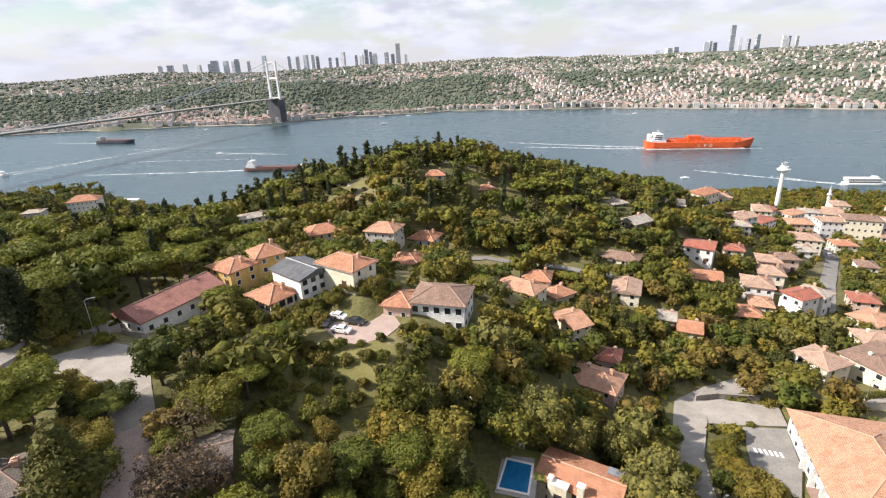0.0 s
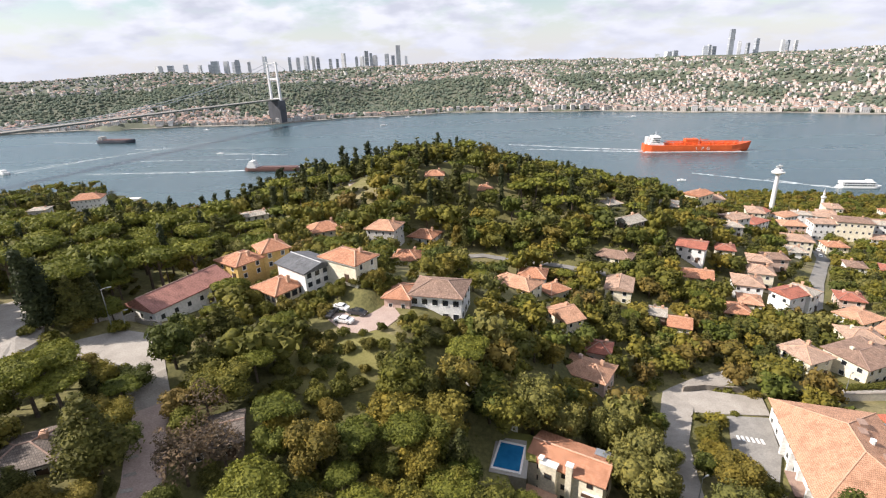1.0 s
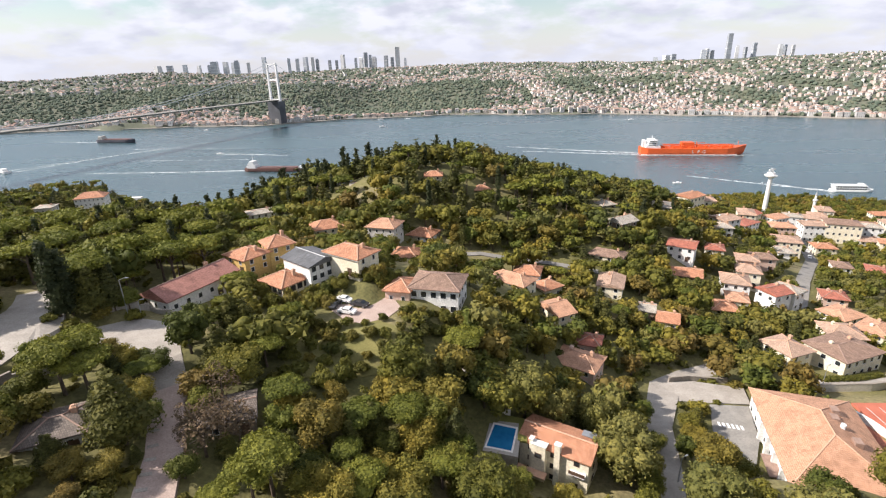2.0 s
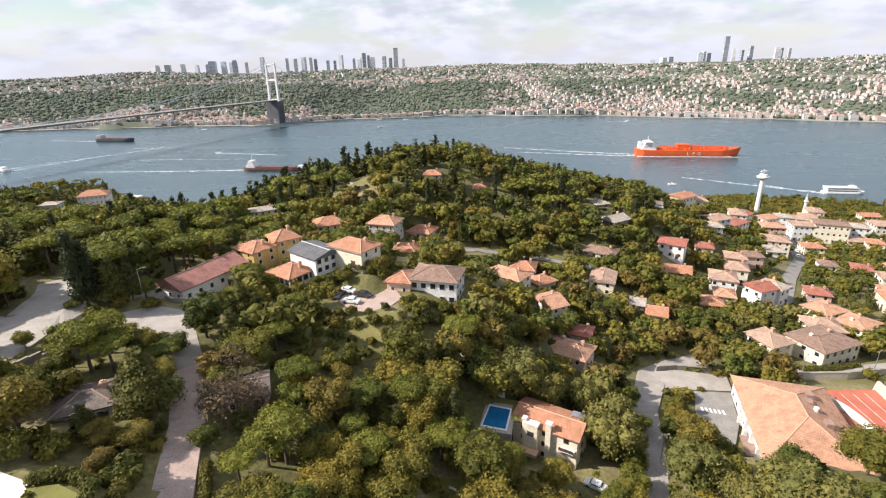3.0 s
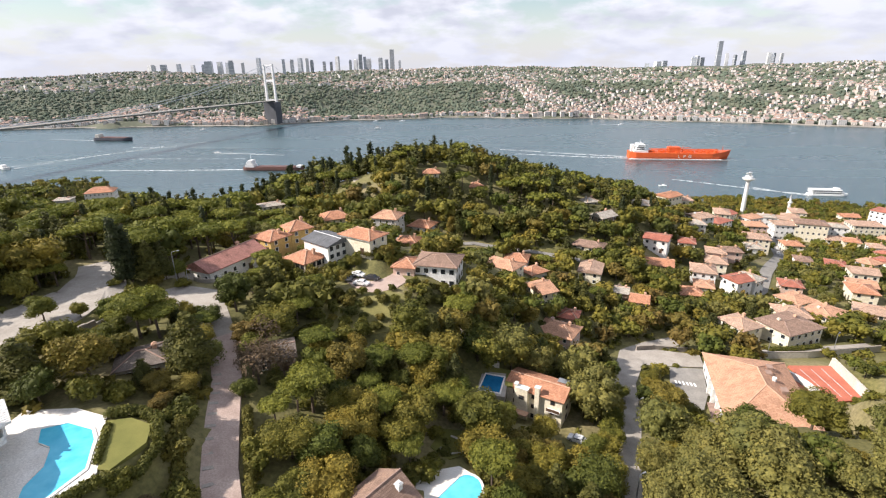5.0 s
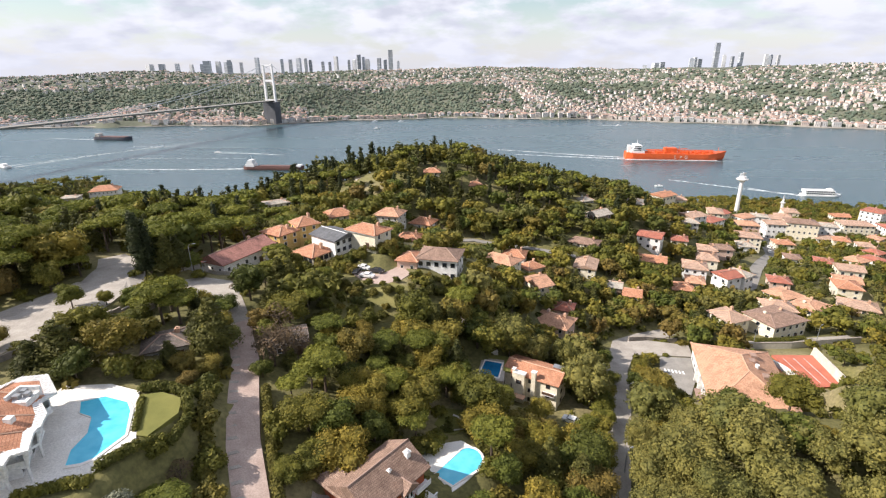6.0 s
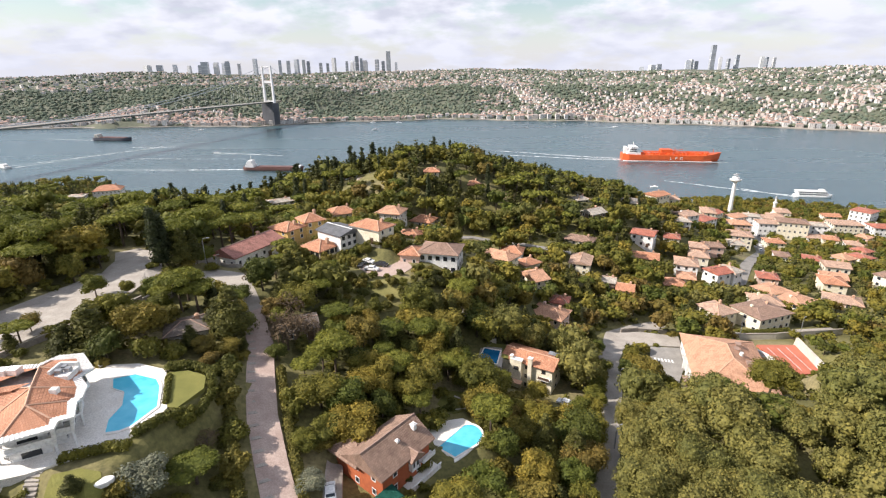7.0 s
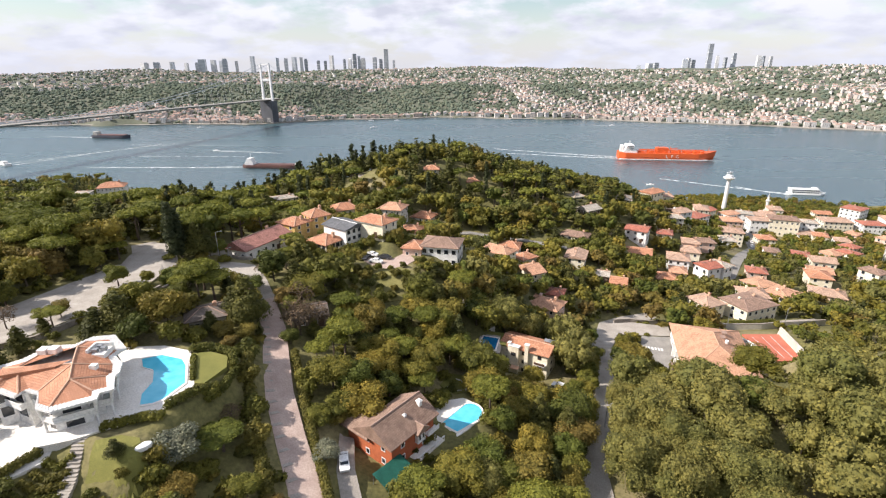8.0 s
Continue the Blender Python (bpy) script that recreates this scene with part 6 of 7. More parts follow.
def wood_mass(spots_, seed):
    """Tree tops as rough faceted clumps, each its own island."""
    rng = np.random.default_rng(seed)
    ico = bmesh.new()
    bmesh.ops.create_icosphere(ico, subdivisions=1, radius=1.0)
    bmesh.ops.delete(ico, geom=[f for f in ico.faces if f.calc_center_median().z < -0.25], context="FACES")
    bmesh.ops.triangulate(ico, faces=ico.faces)
    ico.verts.index_update()
    base = np.array([v.co[:] for v in ico.verts])
    tri = np.array([[v.index for v in f.verts] for f in ico.faces])
    ico.free()
    allv, allf = [], []
    zs = height(np.array([s[0] for s in spots_]), np.array([s[1] for s in spots_]))
    for k, (x, y, r) in enumerate(spots_):
        j = base * (1 + rng.normal(0, 0.20, (len(base), 1))) * np.array((r * rng.uniform(0.85, 1.25), r * rng.uniform(0.95, 1.4), r * rng.uniform(0.65, 1.0)))
        allv.append(j + np.array(laid(x, y, zs[k])) + np.array((0, 0, r * 0.45)))
        allf.append(tri + k * len(base))
    return np.concatenate(allv), np.concatenate(allf)


wv, wf = wood_mass(wood, 4)
# Distance haze is put into the leaf colour: paler, cooler green.
m_, n_, l_, b_ = material("far_leaves_hazed", 0.9)
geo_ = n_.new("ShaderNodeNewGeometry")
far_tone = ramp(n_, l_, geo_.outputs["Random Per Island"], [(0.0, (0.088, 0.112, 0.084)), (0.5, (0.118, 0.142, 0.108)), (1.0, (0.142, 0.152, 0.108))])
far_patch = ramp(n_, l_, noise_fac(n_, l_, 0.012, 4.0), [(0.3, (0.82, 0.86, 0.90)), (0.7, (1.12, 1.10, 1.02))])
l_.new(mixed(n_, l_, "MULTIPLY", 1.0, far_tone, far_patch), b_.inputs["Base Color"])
b_.inputs["Specular IOR Level"].default_value = 0.15
M["far_leaf"] = m_
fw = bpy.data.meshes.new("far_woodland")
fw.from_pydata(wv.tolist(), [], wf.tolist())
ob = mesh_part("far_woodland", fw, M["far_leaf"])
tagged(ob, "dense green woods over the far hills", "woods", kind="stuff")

# ---- trees ----


def crown_mesh(name, lobes, leaves, size, seed, hull=0.80):
    """Many small leaf sprays round a rough, ragged inner mass."""
    rng = np.random.default_rng(seed)
    L = np.array(lobes, float)
    area = (L[:, 3] * L[:, 4] + L[:, 3] * L[:, 5] + L[:, 4] * L[:, 5])
    verts, faces = [], []
    for cx, cy, cz, rx, ry, rz in lobes:
        base = len(verts)
        seg, ring = (7, 4) if leaves > 700 else (5, 3)
        for i in range(1, ring):
            th = math.pi * i / ring
            for j in range(seg):
                ph = math.tau * (j + 0.5 * (i % 2)) / seg
                k = hull * rng.uniform(0.70, 1.05)
                verts.append((cx + rx * k * math.sin(th) * math.cos(ph), cy + ry * k * math.sin(th) * math.sin(ph), cz + rz * k * math.cos(th)))
        verts += [(cx, cy, cz + rz * hull * 0.9), (cx, cy, cz - rz * hull * 0.9)]
        top, bot = len(verts) - 2, len(verts) - 1
        for i in range(ring - 2):
            for j in range(seg):
                a, b = base + i * seg + j, base + i * seg + (j + 1) % seg
                faces.append((a, a + seg, b + seg, b))
        for j in range(seg):
            faces.append((top, base + j, base + (j + 1) % seg))
            faces.append((bot, base + (ring - 2) * seg + (j + 1) % seg, base + (ring - 2) * seg + j))
    # sprays: three-cornered, strewn over the outer shell, thinner below
    m = leaves * 5
    li = rng.choice(len(L), size=m, p=area / area.sum())
    d = rng.normal(size=(m, 3))
    d /= np.linalg.norm(d, axis=1, keepdims=True)
    p = L[li, :3] + d * L[li, 3:] * rng.uniform(0.74, 1.16, (m, 1))
    q = (p[:, None, :] - L[None, :, :3]) / L[None, :, 3:]
    inside = (q * q).sum(2) < 0.70
    inside[np.arange(m), li] = False
    keep = (~inside.any(1)) & (d[:, 2] > -0.5)
    p, d = p[keep][:leaves], d[keep][:leaves]
    n = d + rng.normal(size=p.shape) * 0.55 + np.array((0, 0, 0.15))
    n /= np.linalg.norm(n, axis=1, keepdims=True)
    u = np.cross(n, rng.normal(size=p.shape))
    u /= np.linalg.norm(u, axis=1, keepdims=True)
    v = np.cross(n, u)
    k = len(p)
    sz = size * rng.uniform(0.6, 1.5, (k, 1))
    tri = [p + (u * math.cos(a) + v * math.sin(a)) * sz * rng.uniform(0.7, 1.35, (k, 1)) + n * sz * rng.uniform(-0.3, 0.3, (k, 1)) for a in (0.2, 2.3, 4.4)]
    start = len(verts)
    verts += np.stack(tri, 1).reshape(-1, 3).tolist()
    faces += [(start + 3 * i, start + 3 * i + 1, start + 3 * i + 2) for i in range(k)]
    return raw_mesh(name, verts, faces)


def round_lobes(rng, r, h, z, n):
    out = [(0, 0, z, r * 0.72, r * 0.72, h * 0.42)]
    for i in range(n):
        a = math.tau * i / n * 1.0 + rng.uniform(-0.4, 0.4)
        lev = rng.uniform(-0.28, 0.36)
        k = r * (0.62 - 0.35 * abs(lev)) * rng.uniform(0.85, 1.1)
        s = r * rng.uniform(0.34, 0.5)
        out.append((math.cos(a) * k, math.sin(a) * k, z + lev * h, s, s, s * 0.98))
    return out


def trunk_mesh(name, height, r, limbs, seed, spread=0.5):
    rng = random.Random(seed)
    bits = [tube([(0, 0, -0.6), (rng.uniform(-0.1, 0.1), rng.uniform(-0.1, 0.1), height * 0.5), (rng.uniform(-0.25, 0.25), rng.uniform(-0.25, 0.25), height)], [r * 1.25, r * 0.9, r * 0.6], 6)]
    for i in range(limbs):
        a = math.tau * i / max(limbs, 1) + rng.uniform(-0.4, 0.4)
        z = height * rng.uniform(0.55, 0.95)
        ln = height * spread * rng.uniform(0.7, 1.1)
        bits.append(tube([(0, 0, z), (math.cos(a) * ln * 0.5, math.sin(a) * ln * 0.5, z + ln * 0.45), (math.cos(a) * ln, math.sin(a) * ln, z + ln * 0.7)], [r * 0.5, r * 0.35, r * 0.15], 4))
    bm = joined(*bits)
    me = bpy.data.meshes.new(name)
    bm.to_mesh(me)
    bm.free()
    me.materials.append(M["bark"])
    return me


KINDS = {}


def tree_kind(key, crown, trunk, mat, label):
    crown.materials.append(M[mat])
    KINDS.setdefault(key, []).append((crown, trunk, label))


for v in range(5):
    rng = random.Random(10 + v)
    for suffix, n, s in (("", 2400, 0.205), ("_mid", 850, 0.31), ("_far", 150, 0.60)):
        r, h = 4.0 + 0.3 * v, 7.0 + 0.3 * v
        lob = round_lobes(random.Random(10 + v), r, h, 5.6, 12 if n > 240 else 8)
        tree_kind("oak" + suffix, crown_mesh("crown", lob, n, s, 100 + v, 0.84), trunk_mesh("trunk", 4.5, 0.24, 4 if n > 240 else 0, v), "oak", "leafy broad-crowned tree in dull olive green")
        tree_kind("acacia" + suffix, crown_mesh("crown", round_lobes(random.Random(40 + v), r * 1.05, h * 0.95, 6.0, 14 if n > 240 else 8), int(n * (1.5 if n > 200 else 1.0)), s * (0.80 if n > 200 else 0.95), 140 + v, 0.80), trunk_mesh("trunk", 5.0, 0.2, 4 if n > 240 else 0, v + 5), "acacia", "dense grey-green broadleaf tree on the slope")
for v in range(4):
    rng = random.Random(60 + v)
    for suffix, n, s in (("", 2000, 0.20), ("_mid", 700, 0.30), ("_far", 130, 0.55)):
        rng = random.Random(60 + v)
        lob = [(0, 0, 8.6, 2.8, 2.8, 1.0)]
        for i in range(9):
            a = math.tau * i / 9 + rng.uniform(-0.3, 0.3)
            k = rng.uniform(1.8, 3.6)
            q = rng.uniform(1.2, 1.9)
            lob.append((math.cos(a) * k, math.sin(a) * k, 8.3 + rng.uniform(-0.4, 0.5), q, q, q * 0.55))
        tree_kind("pine" + suffix, crown_mesh("crown", lob, n, s, 200 + v, 0.9), trunk_mesh("trunk", 7.6, 0.26, 5 if n > 240 else 2, 20 + v, 0.35), "pine", "umbrella pine with a flat bright green crown")
        lob = []
        for i in range(10 if n > 240 else 6):
            z = 2.4 + i * (0.95 if n > 240 else 1.6)
            k = (11.9 - z) * 0.22 + 0.5
            a = rng.uniform(0, math.tau)
            lob.append((math.cos(a) * k * 0.55, math.sin(a) * k * 0.55, z, k, k, k * 0.62))
            lob.append((-math.cos(a) * k * 0.5, -math.sin(a) * k * 0.5, z + 0.3, k * 0.85, k * 0.85, k * 0.55))
        tree_kind("dark_pine" + suffix, crown_mesh("crown", lob, n, s, 240 + v), trunk_mesh("trunk", 9.0, 0.22, 3 if n > 240 else 0, 30 + v, 0.2), "dark_pine", "dark green conifer with ragged layered branches")
for v in range(3):
    for suffix, n, s in (("", 900, 0.22), ("_mid", 400, 0.30), ("_far", 110, 0.45)):
        rng = random.Random(80 + v)
        lob = []
        for i in range(9):
            z = 1.4 + i * 1.25
            k = 1.25 * (1 - ((z - 4.5) / 9.5) ** 2) ** 0.5 * rng.uniform(0.85, 1.1)
            lob.append((rng.uniform(-0.2, 0.2), rng.uniform(-0.2, 0.2), z, k, k, 1.15))
        tree_kind("cypress" + suffix, crown_mesh("crown", lob, n, s, 280 + v, 0.85), trunk_mesh("trunk", 6.0, 0.18, 0, 50 + v), "cypress", "tall slim dark green cypress")
    lob = round_lobes(random.Random(90 + v), 1.5, 2.0, 1.1, 5)
    tree_kind("bush", crown_mesh("crown", lob, 520, 0.16, 320 + v), trunk_mesh("trunk", 0.9, 0.06, 2, 60 + v), "bush", "rounded garden bush with small leaves")
    lob = round_lobes(random.Random(95 + v), 3.0, 5.5, 4.6, 8)
    tree_kind("autumn", crown_mesh("crown", lob, 2600, 0.17, 340 + v, 0.7), trunk_mesh("trunk", 4.0, 0.16, 4, 70 + v), "autumn", "broadleaf tree turning yellow-brown")
    lob = round_lobes(random.Random(97 + v), 2.8, 4.5, 4.4, 7)
    tree_kind("bare", crown_mesh("crown", lob, 700, 0.16, 360 + v, 0.05), trunk_mesh("trunk", 4.8, 0.16, 14, 80 + v, 0.55), "bare", "half-bare tree with brown twigs")

lob = round_lobes(random.Random(98), 3.6, 6.0, 4.6, 10)
tree_kind("silver", crown_mesh("crown", lob, 2600, 0.19, 380, 0.6), trunk_mesh("trunk", 4.4, 0.2, 8, 90, 0.5), "silver", "silvery grey-green garden tree")
for v in range(4):
    lob = round_lobes(random.Random(120 + v), 1.3, 1.5, 0.6, 3)
    tree_kind("scrub", crown_mesh("crown", lob[:2], 36, 0.36, 400 + v, 0.70), trunk_mesh("trunk", 0.4, 0.05, 0, 95), "bush", "low scrub")

TRND = random.Random(7)
NAMES = {"oak": "tree", "acacia": "tree", "pine": "pine_tree", "dark_pine": "conifer", "cypress": "cypress_tree", "bush": "bush", "autumn": "tree", "bare": "bare_tree", "silver": "tree"}


def tree(kind, x, y, scale=1.0, z=None, tall=1.0, label=""):
    crown, trunk, words_ = TRND.choice(KINDS[kind])
    t = thing(NAMES[kind.replace("_far", "").replace("_mid", "")], (x, y, ground_z(x, y) if z is None else z), TRND.uniform(0, 360), label or words_, "bush" if kind == "bush" else "tree", rigid=True)
    t.scale = (scale * 1.1, scale * 1.1, scale * tall * t.scale.z)
    a = new("trunk", trunk)
    b = new("crown", crown)
    a.parent = b.parent = t
    return t


def zone_kind(x, y):
    """Which tree grows where."""
    r = TRND.random()
    if y > 150:
        return ("dark_pine" if r < 0.42 else "oak" if r < 0.68 else "pine" if r < 0.86 else "cypress") if x < 110 else ("oak" if r < 0.8 else "dark_pine")
    if x < -62 and y > 50:
        return "pine" if r < 0.52 else "dark_pine" if r < 0.76 else "oak" if r < 0.95 else "cypress"
    if x > 30 and y < 42:
        return "acacia" if r < 0.88 else "oak" if r < 0.97 else "autumn"
    if x < -20 and y < 75:
        return "oak" if r < 0.45 else "dark_pine" if r < 0.68 else "pine" if r < 0.82 else "bush" if r < 0.95 else "bare"
    if x > 88 and y > 66:
        return "oak" if r < 0.56 else "dark_pine" if r < 0.90 else "acacia"
    if x < 12 and y < 60:
        return "oak" if r < 0.58 else "dark_pine" if r < 0.76 else "pine" if r < 0.88 else "bush" if r < 0.96 else "autumn"
    if x < 52 and y < 75:
        return "oak" if r < 0.58 else "acacia" if r < 0.76 else "autumn" if r < 0.90 else "dark_pine"
    return "oak" if r < 0.76 else "dark_pine" if r < 0.86 else "pine" if r < 0.90 else "autumn" if r < 0.96 else "acacia"


def in_view_wedge(x, y):
    """The camera's view wedge, without ground behind the hill, the orchard or the glade."""
    if abs(x + 6) > 34 + (y + 60) * 1.16 or (y > 245 and -130 < x < 110):
        return False
    if ((x + 19) / 13) ** 2 + ((y - 55.5) / 7.5) ** 2 < 1 or ((x - 0) / 5) ** 2 + ((y - 25) / 4) ** 2 < 1:
        return False
    return True


PLANTED = []
CROWN_TOP = {"oak": 10.0, "acacia": 10.6, "pine": 10.0, "dark_pine": 12.8, "cypress": 13.4, "autumn": 8.4, "bare": 7.5, "bush": 2.7}
# ground kept in camera view: parking ground, bend, lane, forecourt, orchard, court, pools, street
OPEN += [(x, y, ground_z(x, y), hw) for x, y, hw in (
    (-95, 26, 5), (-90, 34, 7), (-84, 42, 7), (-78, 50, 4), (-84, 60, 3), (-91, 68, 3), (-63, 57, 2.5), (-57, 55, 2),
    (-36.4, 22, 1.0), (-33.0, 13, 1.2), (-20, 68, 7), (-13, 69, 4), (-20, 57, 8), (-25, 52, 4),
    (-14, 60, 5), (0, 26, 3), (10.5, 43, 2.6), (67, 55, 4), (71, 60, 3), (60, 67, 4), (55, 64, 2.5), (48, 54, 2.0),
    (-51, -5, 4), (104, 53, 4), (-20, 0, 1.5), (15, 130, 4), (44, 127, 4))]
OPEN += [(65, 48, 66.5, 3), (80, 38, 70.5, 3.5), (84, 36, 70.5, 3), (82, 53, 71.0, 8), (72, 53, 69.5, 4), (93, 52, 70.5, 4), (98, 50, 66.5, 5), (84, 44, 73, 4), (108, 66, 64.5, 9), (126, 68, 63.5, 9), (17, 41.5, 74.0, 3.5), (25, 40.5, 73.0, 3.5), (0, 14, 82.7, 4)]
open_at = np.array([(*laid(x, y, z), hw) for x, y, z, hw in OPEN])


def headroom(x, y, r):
    """Height a crown of radius r may reach without hiding places from the camera."""
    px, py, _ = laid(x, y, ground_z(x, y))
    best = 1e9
    # two eye points on the camera's path
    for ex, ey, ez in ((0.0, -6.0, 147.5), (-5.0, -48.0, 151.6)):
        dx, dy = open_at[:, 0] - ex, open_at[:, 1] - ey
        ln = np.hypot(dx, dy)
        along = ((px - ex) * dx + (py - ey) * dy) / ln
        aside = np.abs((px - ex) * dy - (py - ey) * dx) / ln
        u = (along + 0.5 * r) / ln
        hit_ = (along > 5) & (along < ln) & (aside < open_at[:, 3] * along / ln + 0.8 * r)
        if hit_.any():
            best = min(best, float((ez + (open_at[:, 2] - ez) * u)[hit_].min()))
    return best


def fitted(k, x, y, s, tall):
    """The tree cut to fit the camera's view: lower, a bush, or none."""
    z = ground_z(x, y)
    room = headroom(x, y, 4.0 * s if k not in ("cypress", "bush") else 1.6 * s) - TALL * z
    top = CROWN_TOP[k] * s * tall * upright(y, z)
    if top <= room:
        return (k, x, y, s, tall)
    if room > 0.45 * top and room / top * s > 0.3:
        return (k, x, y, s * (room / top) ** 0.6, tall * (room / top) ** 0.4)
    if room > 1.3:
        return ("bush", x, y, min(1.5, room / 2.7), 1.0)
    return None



def scatter(x0, x1, y0, y1, step, keep, lo, hi):
    yy = y0
    while yy < y1:
        xx = x0
        while xx < x1:
            x, y = xx + TRND.uniform(-0.42, 0.42) * step, yy + TRND.uniform(-0.42, 0.42) * step
            k, s = zone_kind(x, y), TRND.uniform(lo, hi)
            s *= TRND.uniform(0.85, 1.45) if x < -62 and y > 40 else 1.0
            if 0 < -34.1 - 0.45 * (y - 13) - x < 10 and y < 34:
                s *= 0.5
            if (x > 104 and y < 66) or (x > 92 and 44 < y < 66):
                s *= 0.62
            if x > 125 and y > 95:
                s *= 0.72
            if x < -100 and y > 180:
                s *= 0.8
            if 88 < x < 112 and 30 < y < 62:
                s *= 0.6
            if 30 < x <= 104 and y < 44:
                if TRND.random() < 0.30:
                    xx += step
                    continue
                s *= TRND.uniform(0.85, 1.3)
            if TRND.random() < keep and in_view_wedge(x, y) and y < float(near_coast(x)) - 8 and free_at(x, y, (0.8 if k == "cypress" else 2.0 * s)):
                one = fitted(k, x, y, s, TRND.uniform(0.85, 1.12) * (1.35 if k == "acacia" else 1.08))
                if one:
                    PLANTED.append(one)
            xx += step
        yy += step


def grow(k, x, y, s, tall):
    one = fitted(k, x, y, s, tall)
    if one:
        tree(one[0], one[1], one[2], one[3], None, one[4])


# trees that stand out by themselves: kind, x, y, size, height
for k, x, y, s, tall in (("cypress", -76.2, 57.6, 1.3, 1.05), ("cypress", -75.0, 59.0, 1.2, 1.0), ("dark_pine", -71.4, 60.2, 0.85, 1.1), ("dark_pine", -68.6, 61.5, 0.75, 1.0),
                         ("oak", -80.5, 41.5, 0.62, 1.0), ("oak", -74.0, 42.5, 0.36, 1.0), ("oak", -83.5, 28.5, 0.42, 1.0), ("bare", -91.0, 24.5, 0.8, 1.0),
                         ("dark_pine", -67.0, 22.4, 1.25, 0.75), ("dark_pine", -71.0, 21.5, 0.9, 0.7), ("autumn", -59.1, 24.8, 1.45, 1.0), ("pine", -57.4, 39.6, 0.95, 0.85), ("bush", -66.0, 33.0, 1.4, 1.0), ("bush", -70.0, 36.0, 1.3, 1.0), ("pine", -62.5, 45.0, 0.95, 0.9), ("dark_pine", -50.0, 33.5, 0.85, 0.85), ("dark_pine", -46.0, 30.9, 1.2, 0.95),
                         ("bare", -36.6, 32.4, 1.1, 1.0), ("bare", -35.0, 30.5, 1.2, 1.0), ("bare", -31.5, 33.5, 1.1, 1.0), ("oak", -36.5, 44.9, 0.9, 0.9), ("bare", -37.0, 40.5, 1.1, 1.0), ("bare", -35.5, 35.5, 1.0, 0.9),
                         ("oak", -63.5, 30.0, 0.75, 0.9), ("oak", -64.0, 37.0, 0.6, 0.9), ("dark_pine", -52.0, 26.6, 0.6, 0.8), ("oak", -48.6, 25.0, 0.5, 0.9), ("bush", -60.0, 33.0, 1.6, 1.3), ("bush", -53.0, 22.6, 1.5, 1.2), ("bush", -57.0, 21.4, 1.6, 1.2), ("oak", -51.5, 37.5, 0.6, 0.9), ("oak", -55.5, 45.0, 0.55, 0.9), ("pine", -50.8, 42.2, 0.6, 0.8), ("oak", -45.2, 34.2, 0.5, 0.9), ("bare", -51.0, 52.6, 0.6, 0.8), ("oak", -48.2, 37.0, 0.6, 0.9), ("oak", -38.6, 37.6, 0.6, 0.9), ("oak", -50.6, 45.6, 0.5, 0.9), ("oak", -36.0, 27.0, 0.45, 0.9), ("silver", -44.1, -1.5, 0.85, 0.8), ("pine", -39.1, 1.0, 0.75, 0.62), ("bare", -40.0, 6.4, 0.7, 0.6), ("bush", -39.6, 13.6, 1.5, 1.1), ("bush", -37.0, 8.4, 1.6, 1.1), ("bush", -34.6, 3.2, 1.5, 1.1), ("bush", -42.2, 19.5, 1.7, 1.1), ("oak", -45.0, 25.5, 0.5, 0.8), ("bush", -29.3, 15.6, 1.7, 1.2), ("oak", -26.2, 8.8, 0.5, 0.75), ("silver", -23.6, 2.4, 0.6, 0.75), ("dark_pine", -50.3, -4.2, 0.4, 0.7), ("autumn", -41.5, -7.0, 0.8, 0.8), ("oak", -22.5, 11.0, 0.62, 0.9), ("oak", -18.5, 21.0, 0.7, 1.0), ("oak", -33.5, -5.0, 0.45, 1.0),
                         ("acacia", 2.5, 0.5, 0.75, 0.9), ("autumn", 0.5, 3.5, 0.8, 0.9), ("bush", -11.0, -2.5, 1.5, 1.2), ("oak", 20.0, 31.5, 0.6, 0.9), ("oak", 12.0, 33.5, 0.55, 0.9),
                         ("autumn", 39.0, 52.0, 0.8, 1.0), ("oak", 52.0, 47.5, 0.6, 1.2), ("oak", 54.0, 52.0, 0.55, 1.2), ("oak", 52.0, 41.0, 0.9, 1.0), ("oak", 76.0, 31.0, 0.95, 1.0), ("oak", 64.0, 32.0, 0.75, 0.9)):
    tree(k, x, y, s, None, tall)
    BLOCKED.append((x, y, 1.2, 1.2, 0))
for i in range(34):
    tree("cypress_far", -112 + i * 2.5 + TRND.uniform(-1.4, 1.4), 186 + i * 0.8 + TRND.uniform(-8, 8), TRND.uniform(0.95, 1.65), None, TRND.uniform(0.9, 1.1))
for i in range(26):
    tree("dark_pine_far" if i % 3 else "cypress_far", -34 + i * 5.0 + TRND.uniform(-1.5, 1.5), 213 - 0.010 * (i - 9) ** 2 + TRND.uniform(-6, 6), TRND.uniform(0.75, 1.05))
for i in range(34):
    tree("dark_pine_far" if i % 4 else "cypress_far", 18 + i * 3.1 + TRND.uniform(-2, 2), 208 - 0.9 * i + TRND.uniform(-9, 9), TRND.uniform(0.6, 0.9), None, TRND.uniform(1.0, 1.3))
for gx_ in range(8):
    for gy_ in range(5):
        x, y = -30 + gx_ * 3.6 + TRND.uniform(-0.7, 0.7), 48.5 + gy_ * 3.4 - gx_ * 0.25 + TRND.uniform(-0.7, 0.7)
        if free_at(x, y, 0.8) and TRND.random() < 0.85:
            tree("bush", x, y, TRND.uniform(0.7, 1.25), None, TRND.uniform(0.9, 1.3), "small round orchard tree on dry grass")
